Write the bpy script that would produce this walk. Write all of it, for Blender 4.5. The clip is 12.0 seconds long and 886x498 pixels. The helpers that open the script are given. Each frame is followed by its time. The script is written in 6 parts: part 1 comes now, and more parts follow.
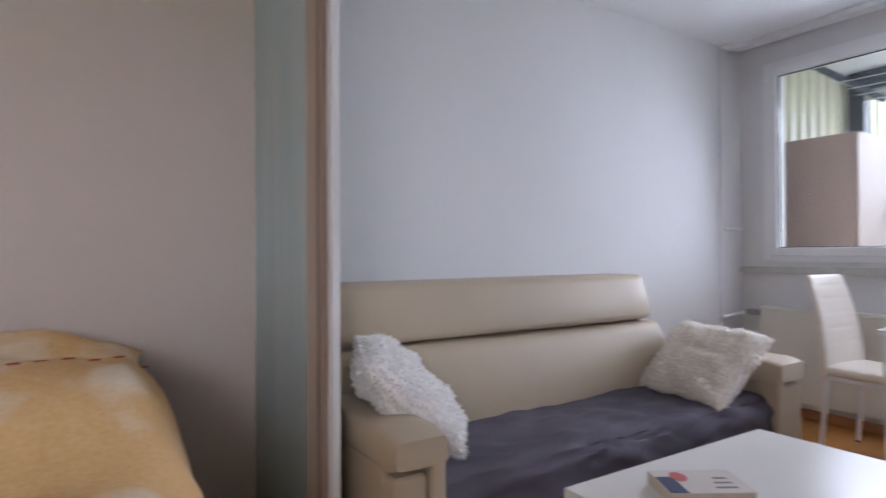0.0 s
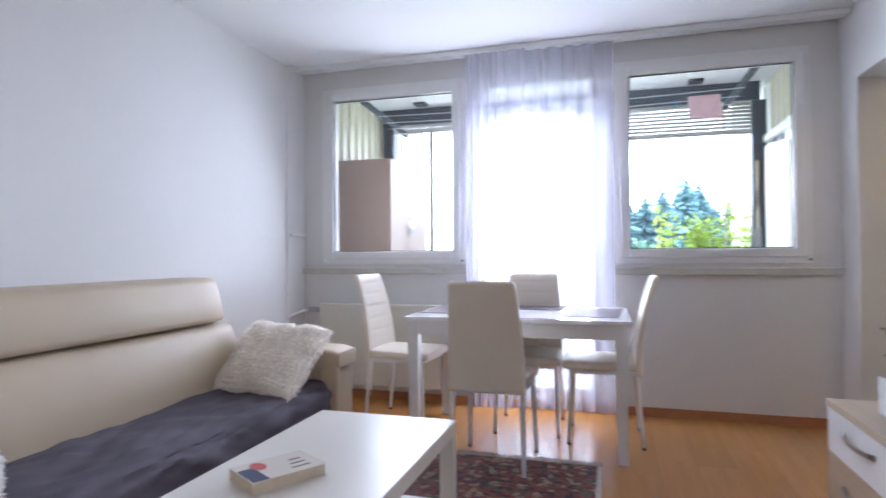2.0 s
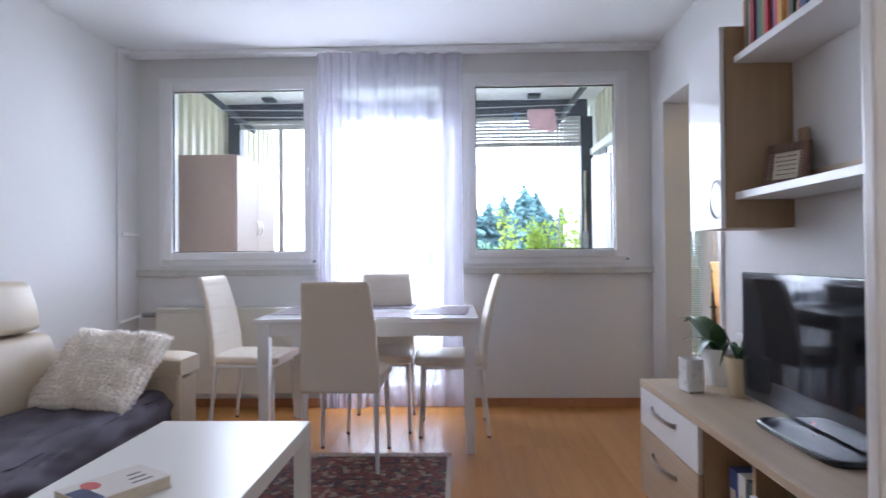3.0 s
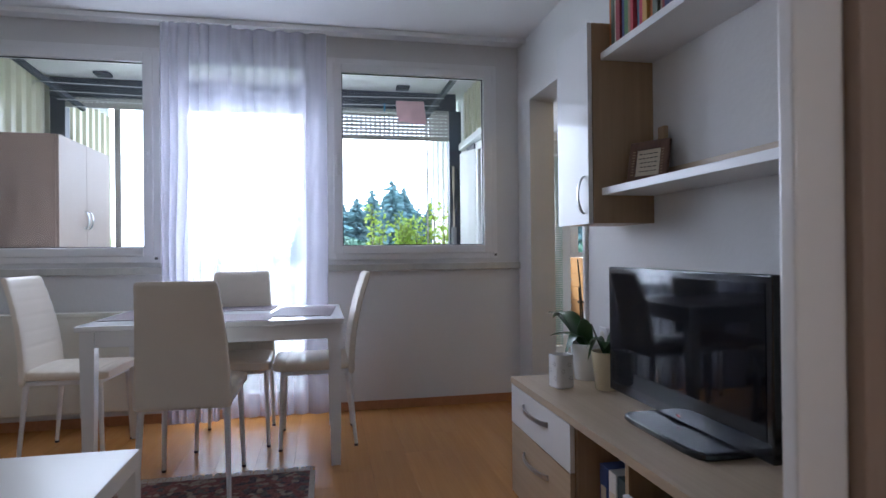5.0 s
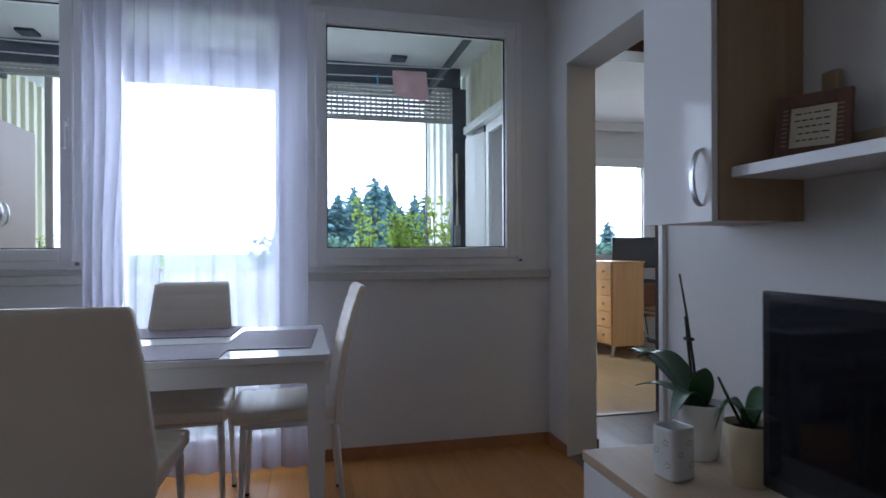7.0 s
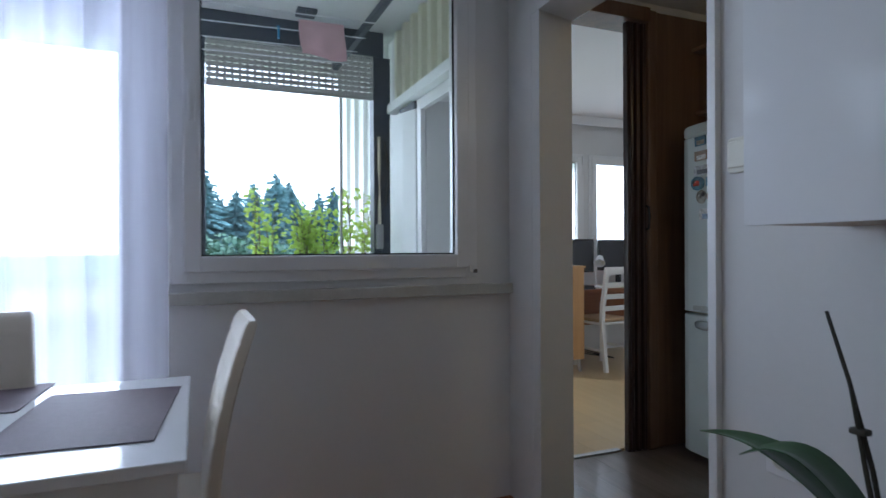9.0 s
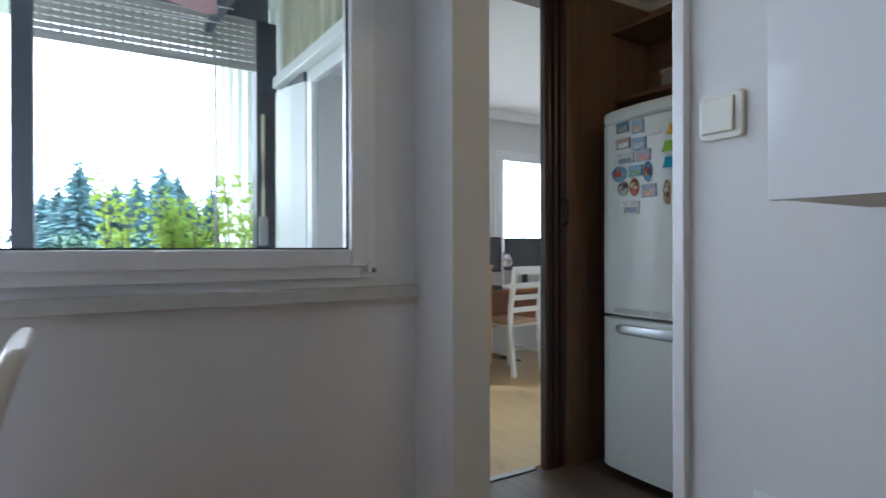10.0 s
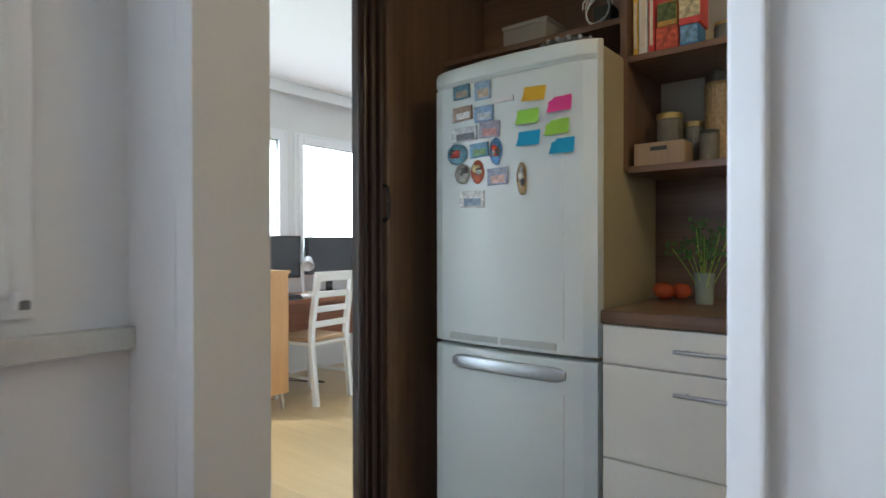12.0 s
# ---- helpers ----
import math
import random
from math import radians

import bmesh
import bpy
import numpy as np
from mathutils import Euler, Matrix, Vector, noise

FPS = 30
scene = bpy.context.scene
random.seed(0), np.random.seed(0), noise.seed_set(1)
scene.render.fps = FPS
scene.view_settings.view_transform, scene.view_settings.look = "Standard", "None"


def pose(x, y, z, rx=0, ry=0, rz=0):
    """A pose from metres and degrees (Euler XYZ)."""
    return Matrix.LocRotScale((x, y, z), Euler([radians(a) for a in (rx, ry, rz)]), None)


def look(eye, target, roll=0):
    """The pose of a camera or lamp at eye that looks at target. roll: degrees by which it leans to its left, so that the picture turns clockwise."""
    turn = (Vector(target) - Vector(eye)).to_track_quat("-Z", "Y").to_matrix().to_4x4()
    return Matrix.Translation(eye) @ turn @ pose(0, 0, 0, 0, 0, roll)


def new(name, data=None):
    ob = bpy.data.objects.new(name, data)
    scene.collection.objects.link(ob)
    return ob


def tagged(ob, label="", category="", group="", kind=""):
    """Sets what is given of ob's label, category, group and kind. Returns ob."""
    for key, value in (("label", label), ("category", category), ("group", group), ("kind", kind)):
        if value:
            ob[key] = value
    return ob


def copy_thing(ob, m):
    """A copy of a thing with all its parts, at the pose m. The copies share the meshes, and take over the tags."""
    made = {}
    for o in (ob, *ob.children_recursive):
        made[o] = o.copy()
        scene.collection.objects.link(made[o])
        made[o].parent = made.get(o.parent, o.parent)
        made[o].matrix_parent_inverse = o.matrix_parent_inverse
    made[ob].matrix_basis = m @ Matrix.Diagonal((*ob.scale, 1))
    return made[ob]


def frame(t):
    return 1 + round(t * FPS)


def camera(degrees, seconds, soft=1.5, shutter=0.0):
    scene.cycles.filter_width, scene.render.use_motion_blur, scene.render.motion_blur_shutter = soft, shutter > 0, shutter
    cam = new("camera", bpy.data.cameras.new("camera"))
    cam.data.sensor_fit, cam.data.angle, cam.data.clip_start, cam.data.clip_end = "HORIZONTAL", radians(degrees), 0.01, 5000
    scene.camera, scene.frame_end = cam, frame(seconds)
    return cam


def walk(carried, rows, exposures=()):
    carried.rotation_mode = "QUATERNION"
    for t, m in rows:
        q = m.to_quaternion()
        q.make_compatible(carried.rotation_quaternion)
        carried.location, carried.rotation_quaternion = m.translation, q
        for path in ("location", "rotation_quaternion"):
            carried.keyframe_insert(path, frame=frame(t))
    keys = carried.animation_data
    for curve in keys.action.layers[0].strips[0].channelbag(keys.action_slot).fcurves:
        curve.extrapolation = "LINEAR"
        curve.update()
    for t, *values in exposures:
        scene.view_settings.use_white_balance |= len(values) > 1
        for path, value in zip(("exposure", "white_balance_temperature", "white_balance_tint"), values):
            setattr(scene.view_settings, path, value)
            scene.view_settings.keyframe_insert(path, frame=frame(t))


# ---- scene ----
cam = camera(74.8, 12.0, 1.5, 0.5)
PATH = [
    (0, (-0.093, 0.038, 1.105), (0.982, 1.725, 1.118), -0.3),
    (0.5, (-0.103, 0.034, 1.101), (1.264, 1.495, 1.116), 0.1),
    (1, (-0.111, 0.023, 1.1), (1.501, 1.207, 1.121), -0.2),
    (1.5, (-0.108, 0.039, 1.082), (1.693, 0.907, 1.112), -0.2),
    (2, (-0.159, 0.045, 1.097), (1.761, 0.607, 1.118), -0.4),
    (2.5, (-0.184, 0.047, 1.096), (1.797, 0.323, 1.115), -0.5),
    (3, (-0.203, 0.056, 1.089), (1.796, 0.112, 1.112), -0.5),
    (3.5, (-0.224, 0.051, 1.084), (1.772, -0.068, 1.101), -0.6),
    (5.5, (0.155, 0.032, 1.084), (2.112, -0.381, 1.09), -0.6),
    (6, (0.375, 0.015, 1.099), (2.334, -0.391, 1.1), -0.7),
    (6.5, (0.621, 0.036, 1.114), (2.577, -0.381, 1.115), -0.5),
    (8.5, (1.549, -0.004, 1.137), (3.428, -0.69, 1.134), -0.2),
    (9, (1.744, -0.074, 1.152), (3.59, -0.841, 1.15), -0.3),
    (9.5, (1.946, -0.162, 1.132), (3.736, -1.055, 1.13), -0.2),
    (10, (2.137, -0.279, 1.131), (3.83, -1.344, 1.129), -0.1),
    (10.5, (2.33, -0.399, 1.137), (3.922, -1.609, 1.135), -0.1),
    (11, (2.505, -0.532, 1.144), (4.013, -1.846, 1.133), -0.1),
    (11.5, (2.662, -0.674, 1.159), (4.022, -2.14, 1.147), -0.1),
    (12, (2.783, -0.816, 1.157), (4.031, -2.379, 1.146), -0.1),
]
walk(cam, [(t, look(eye, target, roll)) for t, eye, target, roll in PATH],
     [(0, 1.4, 5850, 17), (0.8, 1.6, 5750, 16), (2.0, 1.76, 5700, 15), (3.5, 1.42, 5650, 14), (5.3, 0.74, 5550, 12), (6.7, 0.24, 5400, 11), (8.5, 0.17, 5350, 8), (9.5, 0.6, 5500, 7), (10.5, 1.22, 5550, 5), (12, 1.62, 5700, 4)])

# ---- light ----
world = bpy.data.worlds.new("overcast_sky")
scene.world = world
world.use_nodes = True
wn, wl = world.node_tree.nodes, world.node_tree.links
sky = wn.new("ShaderNodeTexSky")
sky.sky_type = "NISHITA"
sky.sun_disc = False
sky.sun_elevation, sky.sun_rotation = radians(44), radians(45)
sky.air_density, sky.dust_density, sky.ozone_density = 1.0, 4.0, 1.0
wmix = wn.new("ShaderNodeMix")
wmix.data_type = "RGBA"
wmix.inputs[0].default_value = 0.72
wmix.inputs[7].default_value = (27.0, 28.6, 31.0, 1)
wl.new(sky.outputs[0], wmix.inputs[6])
wl.new(wmix.outputs[2], wn["Background"].inputs[0])
wn["Background"].inputs[1].default_value = 0.15
sun_data = bpy.data.lights.new("sun", "SUN")
sun_data.energy, sun_data.angle, sun_data.color = 3.0, radians(12), (1.0, 0.96, 0.9)
sun = new("sun", sun_data)
sun.matrix_basis = look((10, 9, 13), (0, -1, 0))


# ---- materials ----
def principled(name, rough=0.5, metal=0.0):
    m = bpy.data.materials.new(name)
    m.use_nodes = True
    b = m.node_tree.nodes["Principled BSDF"]
    b.inputs["Roughness"].default_value = rough
    b.inputs["Metallic"].default_value = metal
    return m, m.node_tree.nodes, m.node_tree.links, b


def ramp(nodes, links, fac, c0, c1, lo=0.3, hi=0.7):
    r = nodes.new("ShaderNodeValToRGB")
    r.color_ramp.elements[0].position, r.color_ramp.elements[1].position = lo, hi
    r.color_ramp.elements[0].color, r.color_ramp.elements[1].color = (*c0, 1), (*c1, 1)
    links.new(fac, r.inputs[0])
    return r.outputs[0]


def noise_node(nodes, links, coord, scale, detail=4.0, stretch=None):
    n = nodes.new("ShaderNodeTexNoise")
    n.inputs["Scale"].default_value, n.inputs["Detail"].default_value = scale, detail
    if stretch:
        mp = nodes.new("ShaderNodeMapping")
        mp.inputs["Scale"].default_value = stretch
        links.new(coord, mp.inputs[0])
        coord = mp.outputs[0]
    links.new(coord, n.inputs["Vector"])
    return n.outputs[0]


def blend(nodes, links, fac, a, b, mode="MIX"):
    x = nodes.new("ShaderNodeMix")
    x.data_type, x.blend_type = "RGBA", mode
    if isinstance(fac, float):
        x.inputs[0].default_value = fac
    else:
        links.new(fac, x.inputs[0])
    for k, v in ((6, a), (7, b)):
        if isinstance(v, tuple):
            x.inputs[k].default_value = (*v, 1)
        else:
            links.new(v, x.inputs[k])
    return x.outputs[2]


def bump(nodes, links, b, height, strength, dist=0.002):
    n = nodes.new("ShaderNodeBump")
    n.inputs["Strength"].default_value, n.inputs["Distance"].default_value = strength, dist
    links.new(height, n.inputs["Height"])
    links.new(n.outputs[0], b.inputs["Normal"])


def plain(name, colour, rough=0.5, metal=0.0, var=0.06, big=3.0, fine=60.0, relief=0.1, coat=0.0, piece=0.0):
    """Painted, moulded or woven surface: base colour with cloudy and fine variation, and fine relief."""
    m, n, l, b = principled(name, rough, metal)
    co = n.new("ShaderNodeTexCoord").outputs["Object"]
    lo = tuple(max(0.0, c * (1 - var)) for c in colour)
    hi = tuple(min(1.0, c * (1 + var)) for c in colour)
    base = ramp(n, l, noise_node(n, l, co, big), lo, hi)
    f = noise_node(n, l, co, fine, 2.0)
    base = blend(n, l, 0.25, base, ramp(n, l, f, lo, hi))
    if piece:
        oi = n.new("ShaderNodeObjectInfo")
        base = blend(n, l, 1.0, base, ramp(n, l, oi.outputs["Random"], (1 - piece,) * 3, (1 + piece,) * 3, 0, 1), "MULTIPLY")
    l.new(base, b.inputs["Base Color"])
    rr = n.new("ShaderNodeMapRange")
    rr.inputs["To Min"].default_value, rr.inputs["To Max"].default_value = max(0.02, rough * 0.85), min(1, rough * 1.15)
    l.new(noise_node(n, l, co, big * 4), rr.inputs[0])
    l.new(rr.outputs[0], b.inputs["Roughness"])
    b.inputs["Coat Weight"].default_value = coat
    b.inputs["Coat Roughness"].default_value = 0.05
    if relief:
        bump(n, l, b, f, relief)
    return m


def wood(name, dark, light, rough=0.4, axis=0, scale=1.0, piece=0.12, coat=0.0, relief=0.06, fine=18.0):
    """Grained board; the grain runs along axis 0, 1 or 2."""
    m, n, l, b = principled(name, rough)
    co = n.new("ShaderNodeTexCoord").outputs["Object"]
    s = [fine * scale] * 3
    s[axis] = 0.9 * scale
    g = noise_node(n, l, co, 1.0, 6.0, tuple(s))
    s2 = [70.0 * scale] * 3
    s2[axis] = 2.5 * scale
    g2 = noise_node(n, l, co, 1.0, 3.0, tuple(s2))
    base = ramp(n, l, g, dark, light, 0.3, 0.7)
    base = blend(n, l, 0.3, base, ramp(n, l, g2, dark, light, 0.35, 0.65))
    oi = n.new("ShaderNodeObjectInfo")
    base = blend(n, l, 1.0, base, ramp(n, l, oi.outputs["Random"], (1 - piece,) * 3, (1 + piece * 0.6,) * 3, 0, 1), "MULTIPLY")
    l.new(base, b.inputs["Base Color"])
    b.inputs["Coat Weight"].default_value = coat
    b.inputs["Coat Roughness"].default_value = 0.12
    bump(n, l, b, g2, relief, 0.001)
    return m


def clear_glass(name, tint=(1, 1, 1), gloss=0.0):
    m = bpy.data.materials.new(name)
    m.use_nodes = True
    n, l = m.node_tree.nodes, m.node_tree.links
    n.remove(n["Principled BSDF"])
    tr, gl, fr, mx = n.new("ShaderNodeBsdfTransparent"), n.new("ShaderNodeBsdfGlossy"), n.new("ShaderNodeFresnel"), n.new("ShaderNodeMixShader")
    tr.inputs[0].default_value = (*tint, 1)
    gl.inputs["Roughness"].default_value = gloss
    fr.inputs["IOR"].default_value = 1.45
    l.new(fr.outputs[0], mx.inputs[0])
    l.new(tr.outputs[0], mx.inputs[1])
    l.new(gl.outputs[0], mx.inputs[2])
    l.new(mx.outputs[0], n["Material Output"].inputs[0])
    return m


def sheer(name, colour, clear=0.45):
    """Thin voile: part of the light goes straight through, the rest is scattered."""
    m = bpy.data.materials.new(name)
    m.use_nodes = True
    n, l = m.node_tree.nodes, m.node_tree.links
    n.remove(n["Principled BSDF"])
    tr, tl, df, m1, m2 = n.new("ShaderNodeBsdfTransparent"), n.new("ShaderNodeBsdfTranslucent"), n.new("ShaderNodeBsdfDiffuse"), n.new("ShaderNodeMixShader"), n.new("ShaderNodeMixShader")
    tl.inputs[0].default_value = df.inputs[0].default_value = (*colour, 1)
    m1.inputs[0].default_value = 0.45
    co = n.new("ShaderNodeTexCoord").outputs["Object"]
    mr = n.new("ShaderNodeMapRange")
    mr.inputs["To Min"].default_value, mr.inputs["To Max"].default_value = clear - 0.08, clear + 0.08
    l.new(noise_node(n, l, co, 30.0, 3.0, (1, 1, 0.05)), mr.inputs[0])
    l.new(tl.outputs[0], m1.inputs[1])
    l.new(df.outputs[0], m1.inputs[2])
    l.new(mr.outputs[0], m2.inputs[0])
    l.new(m1.outputs[0], m2.inputs[1])
    l.new(tr.outputs[0], m2.inputs[2])
    l.new(m2.outputs[0], n["Material Output"].inputs[0])
    return m


WALL = plain("wall_paint", (0.72, 0.715, 0.705), 0.85, var=0.03, big=1.2, fine=45, relief=0.35)
# beige tone: warm dim light of the sleeping area put into the colour
WARMWALL = plain("wall_paint_warm_shade", (0.66, 0.575, 0.515), 0.85, var=0.03, big=1.2, fine=45, relief=0.35)
CEIL = plain("ceiling_paint", (0.8, 0.8, 0.8), 0.9, var=0.02, big=1.0, fine=40, relief=0.25)
BOARD = wood("laminate_beech", (0.48, 0.215, 0.06), (0.58, 0.285, 0.085), 0.24, 0, 1.0, 0.07, 0.25)
SKIRT = wood("skirting_beech", (0.36, 0.15, 0.06), (0.46, 0.21, 0.09), 0.45, 0)
OFFBOARD = wood("laminate_pale", (0.56, 0.4, 0.19), (0.66, 0.49, 0.26), 0.28, 0, 1.0, 0.06, 0.3)
KITBOARD = wood("vinyl_dark_plank", (0.1, 0.075, 0.06), (0.2, 0.155, 0.125), 0.3, 0, 1.0, 0.2, 0.2)
PVC = plain("white_pvc", (0.8, 0.8, 0.8), 0.3, var=0.015, relief=0.02)
SILL = plain("sill_stone", (0.56, 0.55, 0.51), 0.55, var=0.1, big=14, fine=120, relief=0.1)
GLASS = clear_glass("window_glass")
GASKET = plain("black_gasket", (0.02, 0.02, 0.02), 0.6)
CREAM = plain("cream_sheet", (0.68, 0.66, 0.5), 0.35, var=0.05, relief=0.03)
ANTH = plain("anthracite_steel", (0.045, 0.055, 0.075), 0.45, var=0.1)
CONC = plain("painted_concrete", (0.66, 0.67, 0.66), 0.9, var=0.06, big=2.0, relief=0.4)
SLAT = plain("shutter_slat_grey", (0.42, 0.41, 0.38), 0.5, var=0.04)
DKWOOD = wood("dark_brown_wood", (0.1, 0.052, 0.03), (0.19, 0.105, 0.062), 0.4, 2, 1.0, 0.08, 0.15)
DKWOODX = wood("dark_brown_wood_flat", (0.12, 0.065, 0.038), (0.22, 0.125, 0.075), 0.4, 0, 1.0, 0.08, 0.15)
GRASS = plain("far_meadow", (0.07, 0.11, 0.04), 0.95, var=0.3, big=0.05, fine=1.0)


# ---- building helpers ----
origin = {}


def thing(name, base, label, category, group="", kind=""):
    ob = new(name)
    ob.empty_display_size = 0.1
    ob.location = base
    origin[ob] = Vector(base)
    return tagged(ob, label, category, group, kind)


def part(name, bm, material, parent=None, label="", smooth=True):
    me = bpy.data.meshes.new(name)
    off = origin.get(parent, Vector((0, 0, 0)))
    if off.length:
        bmesh.ops.translate(bm, verts=bm.verts, vec=-off)
    bm.normal_update()
    if smooth:
        areas = sorted(f.calc_area() for f in bm.faces)
        big = 12 * areas[len(areas) // 2]
        for f in bm.faces:
            f.smooth = f.calc_area() < big
        for e in bm.edges:
            if len(e.link_faces) == 2 and e.calc_face_angle(0) > 0.6:
                e.smooth = False
    bm.to_mesh(me)
    bm.free()
    me.materials.append(material)
    ob = new(name, me)
    if parent is not None:
        ob.parent = parent
        origin[ob] = off
    if label:
        tagged(ob, label)
    return ob


def solid(name, bm, material, label, category, kind="", group="", smooth=True):
    """A thing that is one mesh."""
    return tagged(part(name, bm, material, None, "", smooth), label, category, group, kind)


def mesh():
    return bmesh.new()


def box(bm, a, b, bevel=0.0, seg=2, m=None):
    """A box between two corners, with rounded edges."""
    lo = [min(p, q) for p, q in zip(a, b)]
    hi = [max(p, q) for p, q in zip(a, b)]
    mid = [(p + q) / 2 for p, q in zip(lo, hi)]
    size = [q - p for p, q in zip(lo, hi)]
    tmp = bmesh.new()
    bmesh.ops.create_cube(tmp, size=1.0, matrix=Matrix.Translation(mid) @ Matrix.Diagonal((*size, 1)))
    if bevel:
        bmesh.ops.bevel(tmp, geom=list(tmp.edges), offset=min(bevel, min(size) * 0.49), segments=seg, profile=0.6, affect="EDGES")
    merge(bm, tmp, m)
    return bm


def merge(bm, tmp, m=None):
    if m is not None:
        bmesh.ops.transform(tmp, matrix=m, verts=tmp.verts)
    vs = {}
    for v in tmp.verts:
        vs[v] = bm.verts.new(v.co)
    for f in tmp.faces:
        bm.faces.new([vs[v] for v in f.verts])
    tmp.free()


def loft(bm, rings, cap=True, closed=True):
    rows = [[bm.verts.new(p) for p in r] for r in rings]
    n = len(rows[0])
    for a, b in zip(rows, rows[1:]):
        for i in range(n if closed else n - 1):
            j = (i + 1) % n
            bm.faces.new((a[i], a[j], b[j], b[i]))
    if cap and closed:
        bm.faces.new(rows[0][::-1])
        bm.faces.new(rows[-1])
    bmesh.ops.recalc_face_normals(bm, faces=bm.faces)
    return bm


def rod(bm, p0, p1, r0, r1=None, seg=12):
    p0, p1 = Vector(p0), Vector(p1)
    r1 = r0 if r1 is None else r1
    q = (p1 - p0).to_track_quat("Z", "Y")
    ring = [Vector((math.cos(2 * math.pi * i / seg), math.sin(2 * math.pi * i / seg), 0)) for i in range(seg)]
    return loft(bm, [[p0 + q @ (v * r0) for v in ring], [p1 + q @ (v * r1) for v in ring]])


def pipe(bm, pts, r, seg=8):
    """A tube along a line of points; r is one radius or one for each point."""
    pts = [Vector(p) for p in pts]
    rr = r if isinstance(r, (list, tuple)) else [r] * len(pts)
    rings = []
    for i, p in enumerate(pts):
        d = (pts[min(i + 1, len(pts) - 1)] - pts[max(i - 1, 0)]).normalized()
        q = d.to_track_quat("Z", "Y")
        rings.append([p + q @ Vector((math.cos(2 * math.pi * k / seg) * rr[i], math.sin(2 * math.pi * k / seg) * rr[i], 0)) for k in range(seg)])
    return loft(bm, rings)


def lathe(bm, base, profile, seg=24):
    """profile: (radius, height) from the foot upwards."""
    b = Vector(base)
    return loft(bm, [[b + Vector((r * math.cos(2 * math.pi * k / seg), r * math.sin(2 * math.pi * k / seg), h)) for k in range(seg)] for r, h in profile])


def sheet(bm, nu, nv, fn):
    """An open surface: fn(u, v) gives a point for u, v in 0..1."""
    rows = [[bm.verts.new(fn(i / nu, j / nv)) for j in range(nv + 1)] for i in range(nu + 1)]
    for i in range(nu):
        for j in range(nv):
            bm.faces.new((rows[i][j], rows[i + 1][j], rows[i + 1][j + 1], rows[i][j + 1]))
    return bm


def wall_x(bm, x0, x1, y0, y1, z0, z1, holes=()):
    """A wall of thickness x0..x1 with through openings (ya, yb, za, zb)."""
    ys = sorted({y0, y1, *(h[0] for h in holes), *(h[1] for h in holes)})
    for a, b in zip(ys, ys[1:]):
        cuts = sorted((h[2], h[3]) for h in holes if h[0] <= a and h[1] >= b)
        z = z0
        for c, d in cuts:
            if c > z:
                box(bm, (x0, a, z), (x1, b, c))
            z = d
        if z < z1:
            box(bm, (x0, a, z), (x1, b, z1))
    bmesh.ops.remove_doubles(bm, verts=bm.verts, dist=1e-5)
    return bm


def wall_y(bm, y0, y1, x0, x1, z0, z1, holes=()):
    wall_x(bm, y0, y1, x0, x1, z0, z1, holes)
    for v in bm.verts:
        v.co.x, v.co.y = v.co.y, v.co.x
    bmesh.ops.reverse_faces(bm, faces=bm.faces)
    return bm


# ---- the flat: walls, floor, ceiling ----
H = 2.555            # room height
XW, YN, YS = 4.0, 2.43, -1.33
XP = 0.54            # sliding partition
solid("wall_window", wall_x(mesh(), XW, XW + 0.28, YS - 0.2, YN + 0.3, 0, 2.85,
      [(-1.165, 0.028, 1.03, 2.41), (0.095, 1.02, 0.03, 2.43), (1.083, 2.255, 1.03, 2.41)]), WALL,
      "white painted plaster window wall of the living room", "wall", "structure", smooth=False)
solid("wall_sleeping", box(mesh(), (-2.7, YN, 0), (XP, YN + 0.2, 2.85)), WARMWALL, "wall behind the bed toned beige for warm shade", "wall", "structure", smooth=False)
solid("wall_north", box(mesh(), (XP, YN, 0), (XW, YN + 0.2, 2.85)), WALL, "white painted plaster wall behind the sofa", "wall", "structure", smooth=False)
solid("wall_chase", box(mesh(), (3.74, YN - 0.012, 0), (XW - 0.002, YN - 0.001, H)), WALL, "boxed-in strip of white plaster in the corner", "wall", "structure", smooth=False)
# the first hole takes the added sleeping-area window
solid("wall_south", wall_y(mesh(), YS - 0.2, YS, -2.7, XW, 0, 2.85, [(-2.3, -0.9, 0.95, 2.3), (2.87, 3.81, 0, 2.115)]), WALL,
      "white painted plaster wall with an open doorway to the kitchen", "wall", "structure", smooth=False)
# splayed plaster on the east jamb of the doorway
bm = mesh()
loft(bm, [[Vector(p) for p in ((3.812, YS - 0.001, z), (3.75, YS - 0.001, z), (3.809, YS - 0.199, z), (3.812, YS - 0.199, z))] for z in (0.0, 2.114)])
solid("doorway_jamb", bm, WALL, "splayed white plaster jamb of the doorway", "doorway", "structure", smooth=False)
bm = mesh()
box(bm, (2.866, YS - 0.212, 0), (2.893, YS + 0.02, 2.115), 0.003)
solid("trim_doorway", bm, PVC, "white edge trim on the end of the wall", "trim", "structure")
solid("wall_west", box(mesh(), (-2.9, YS - 0.2, 0), (-2.7, YN + 0.2, 2.85)), WALL, "plain painted wall of the sleeping area", "wall", "structure", smooth=False)
solid("ceiling", box(mesh(), (-2.9, YS - 0.2, H), (XW - 0.001, YN + 0.2, 2.85)), CEIL, "white painted ceiling", "ceiling", "structure", smooth=False)
solid("floor", box(mesh(), (-2.9, YS - 0.2, -0.2), (XW + 0.28, YN + 0.2, -0.012)), BOARD, "beech-coloured laminate floor with a satin shine", "floor", "structure", smooth=False)

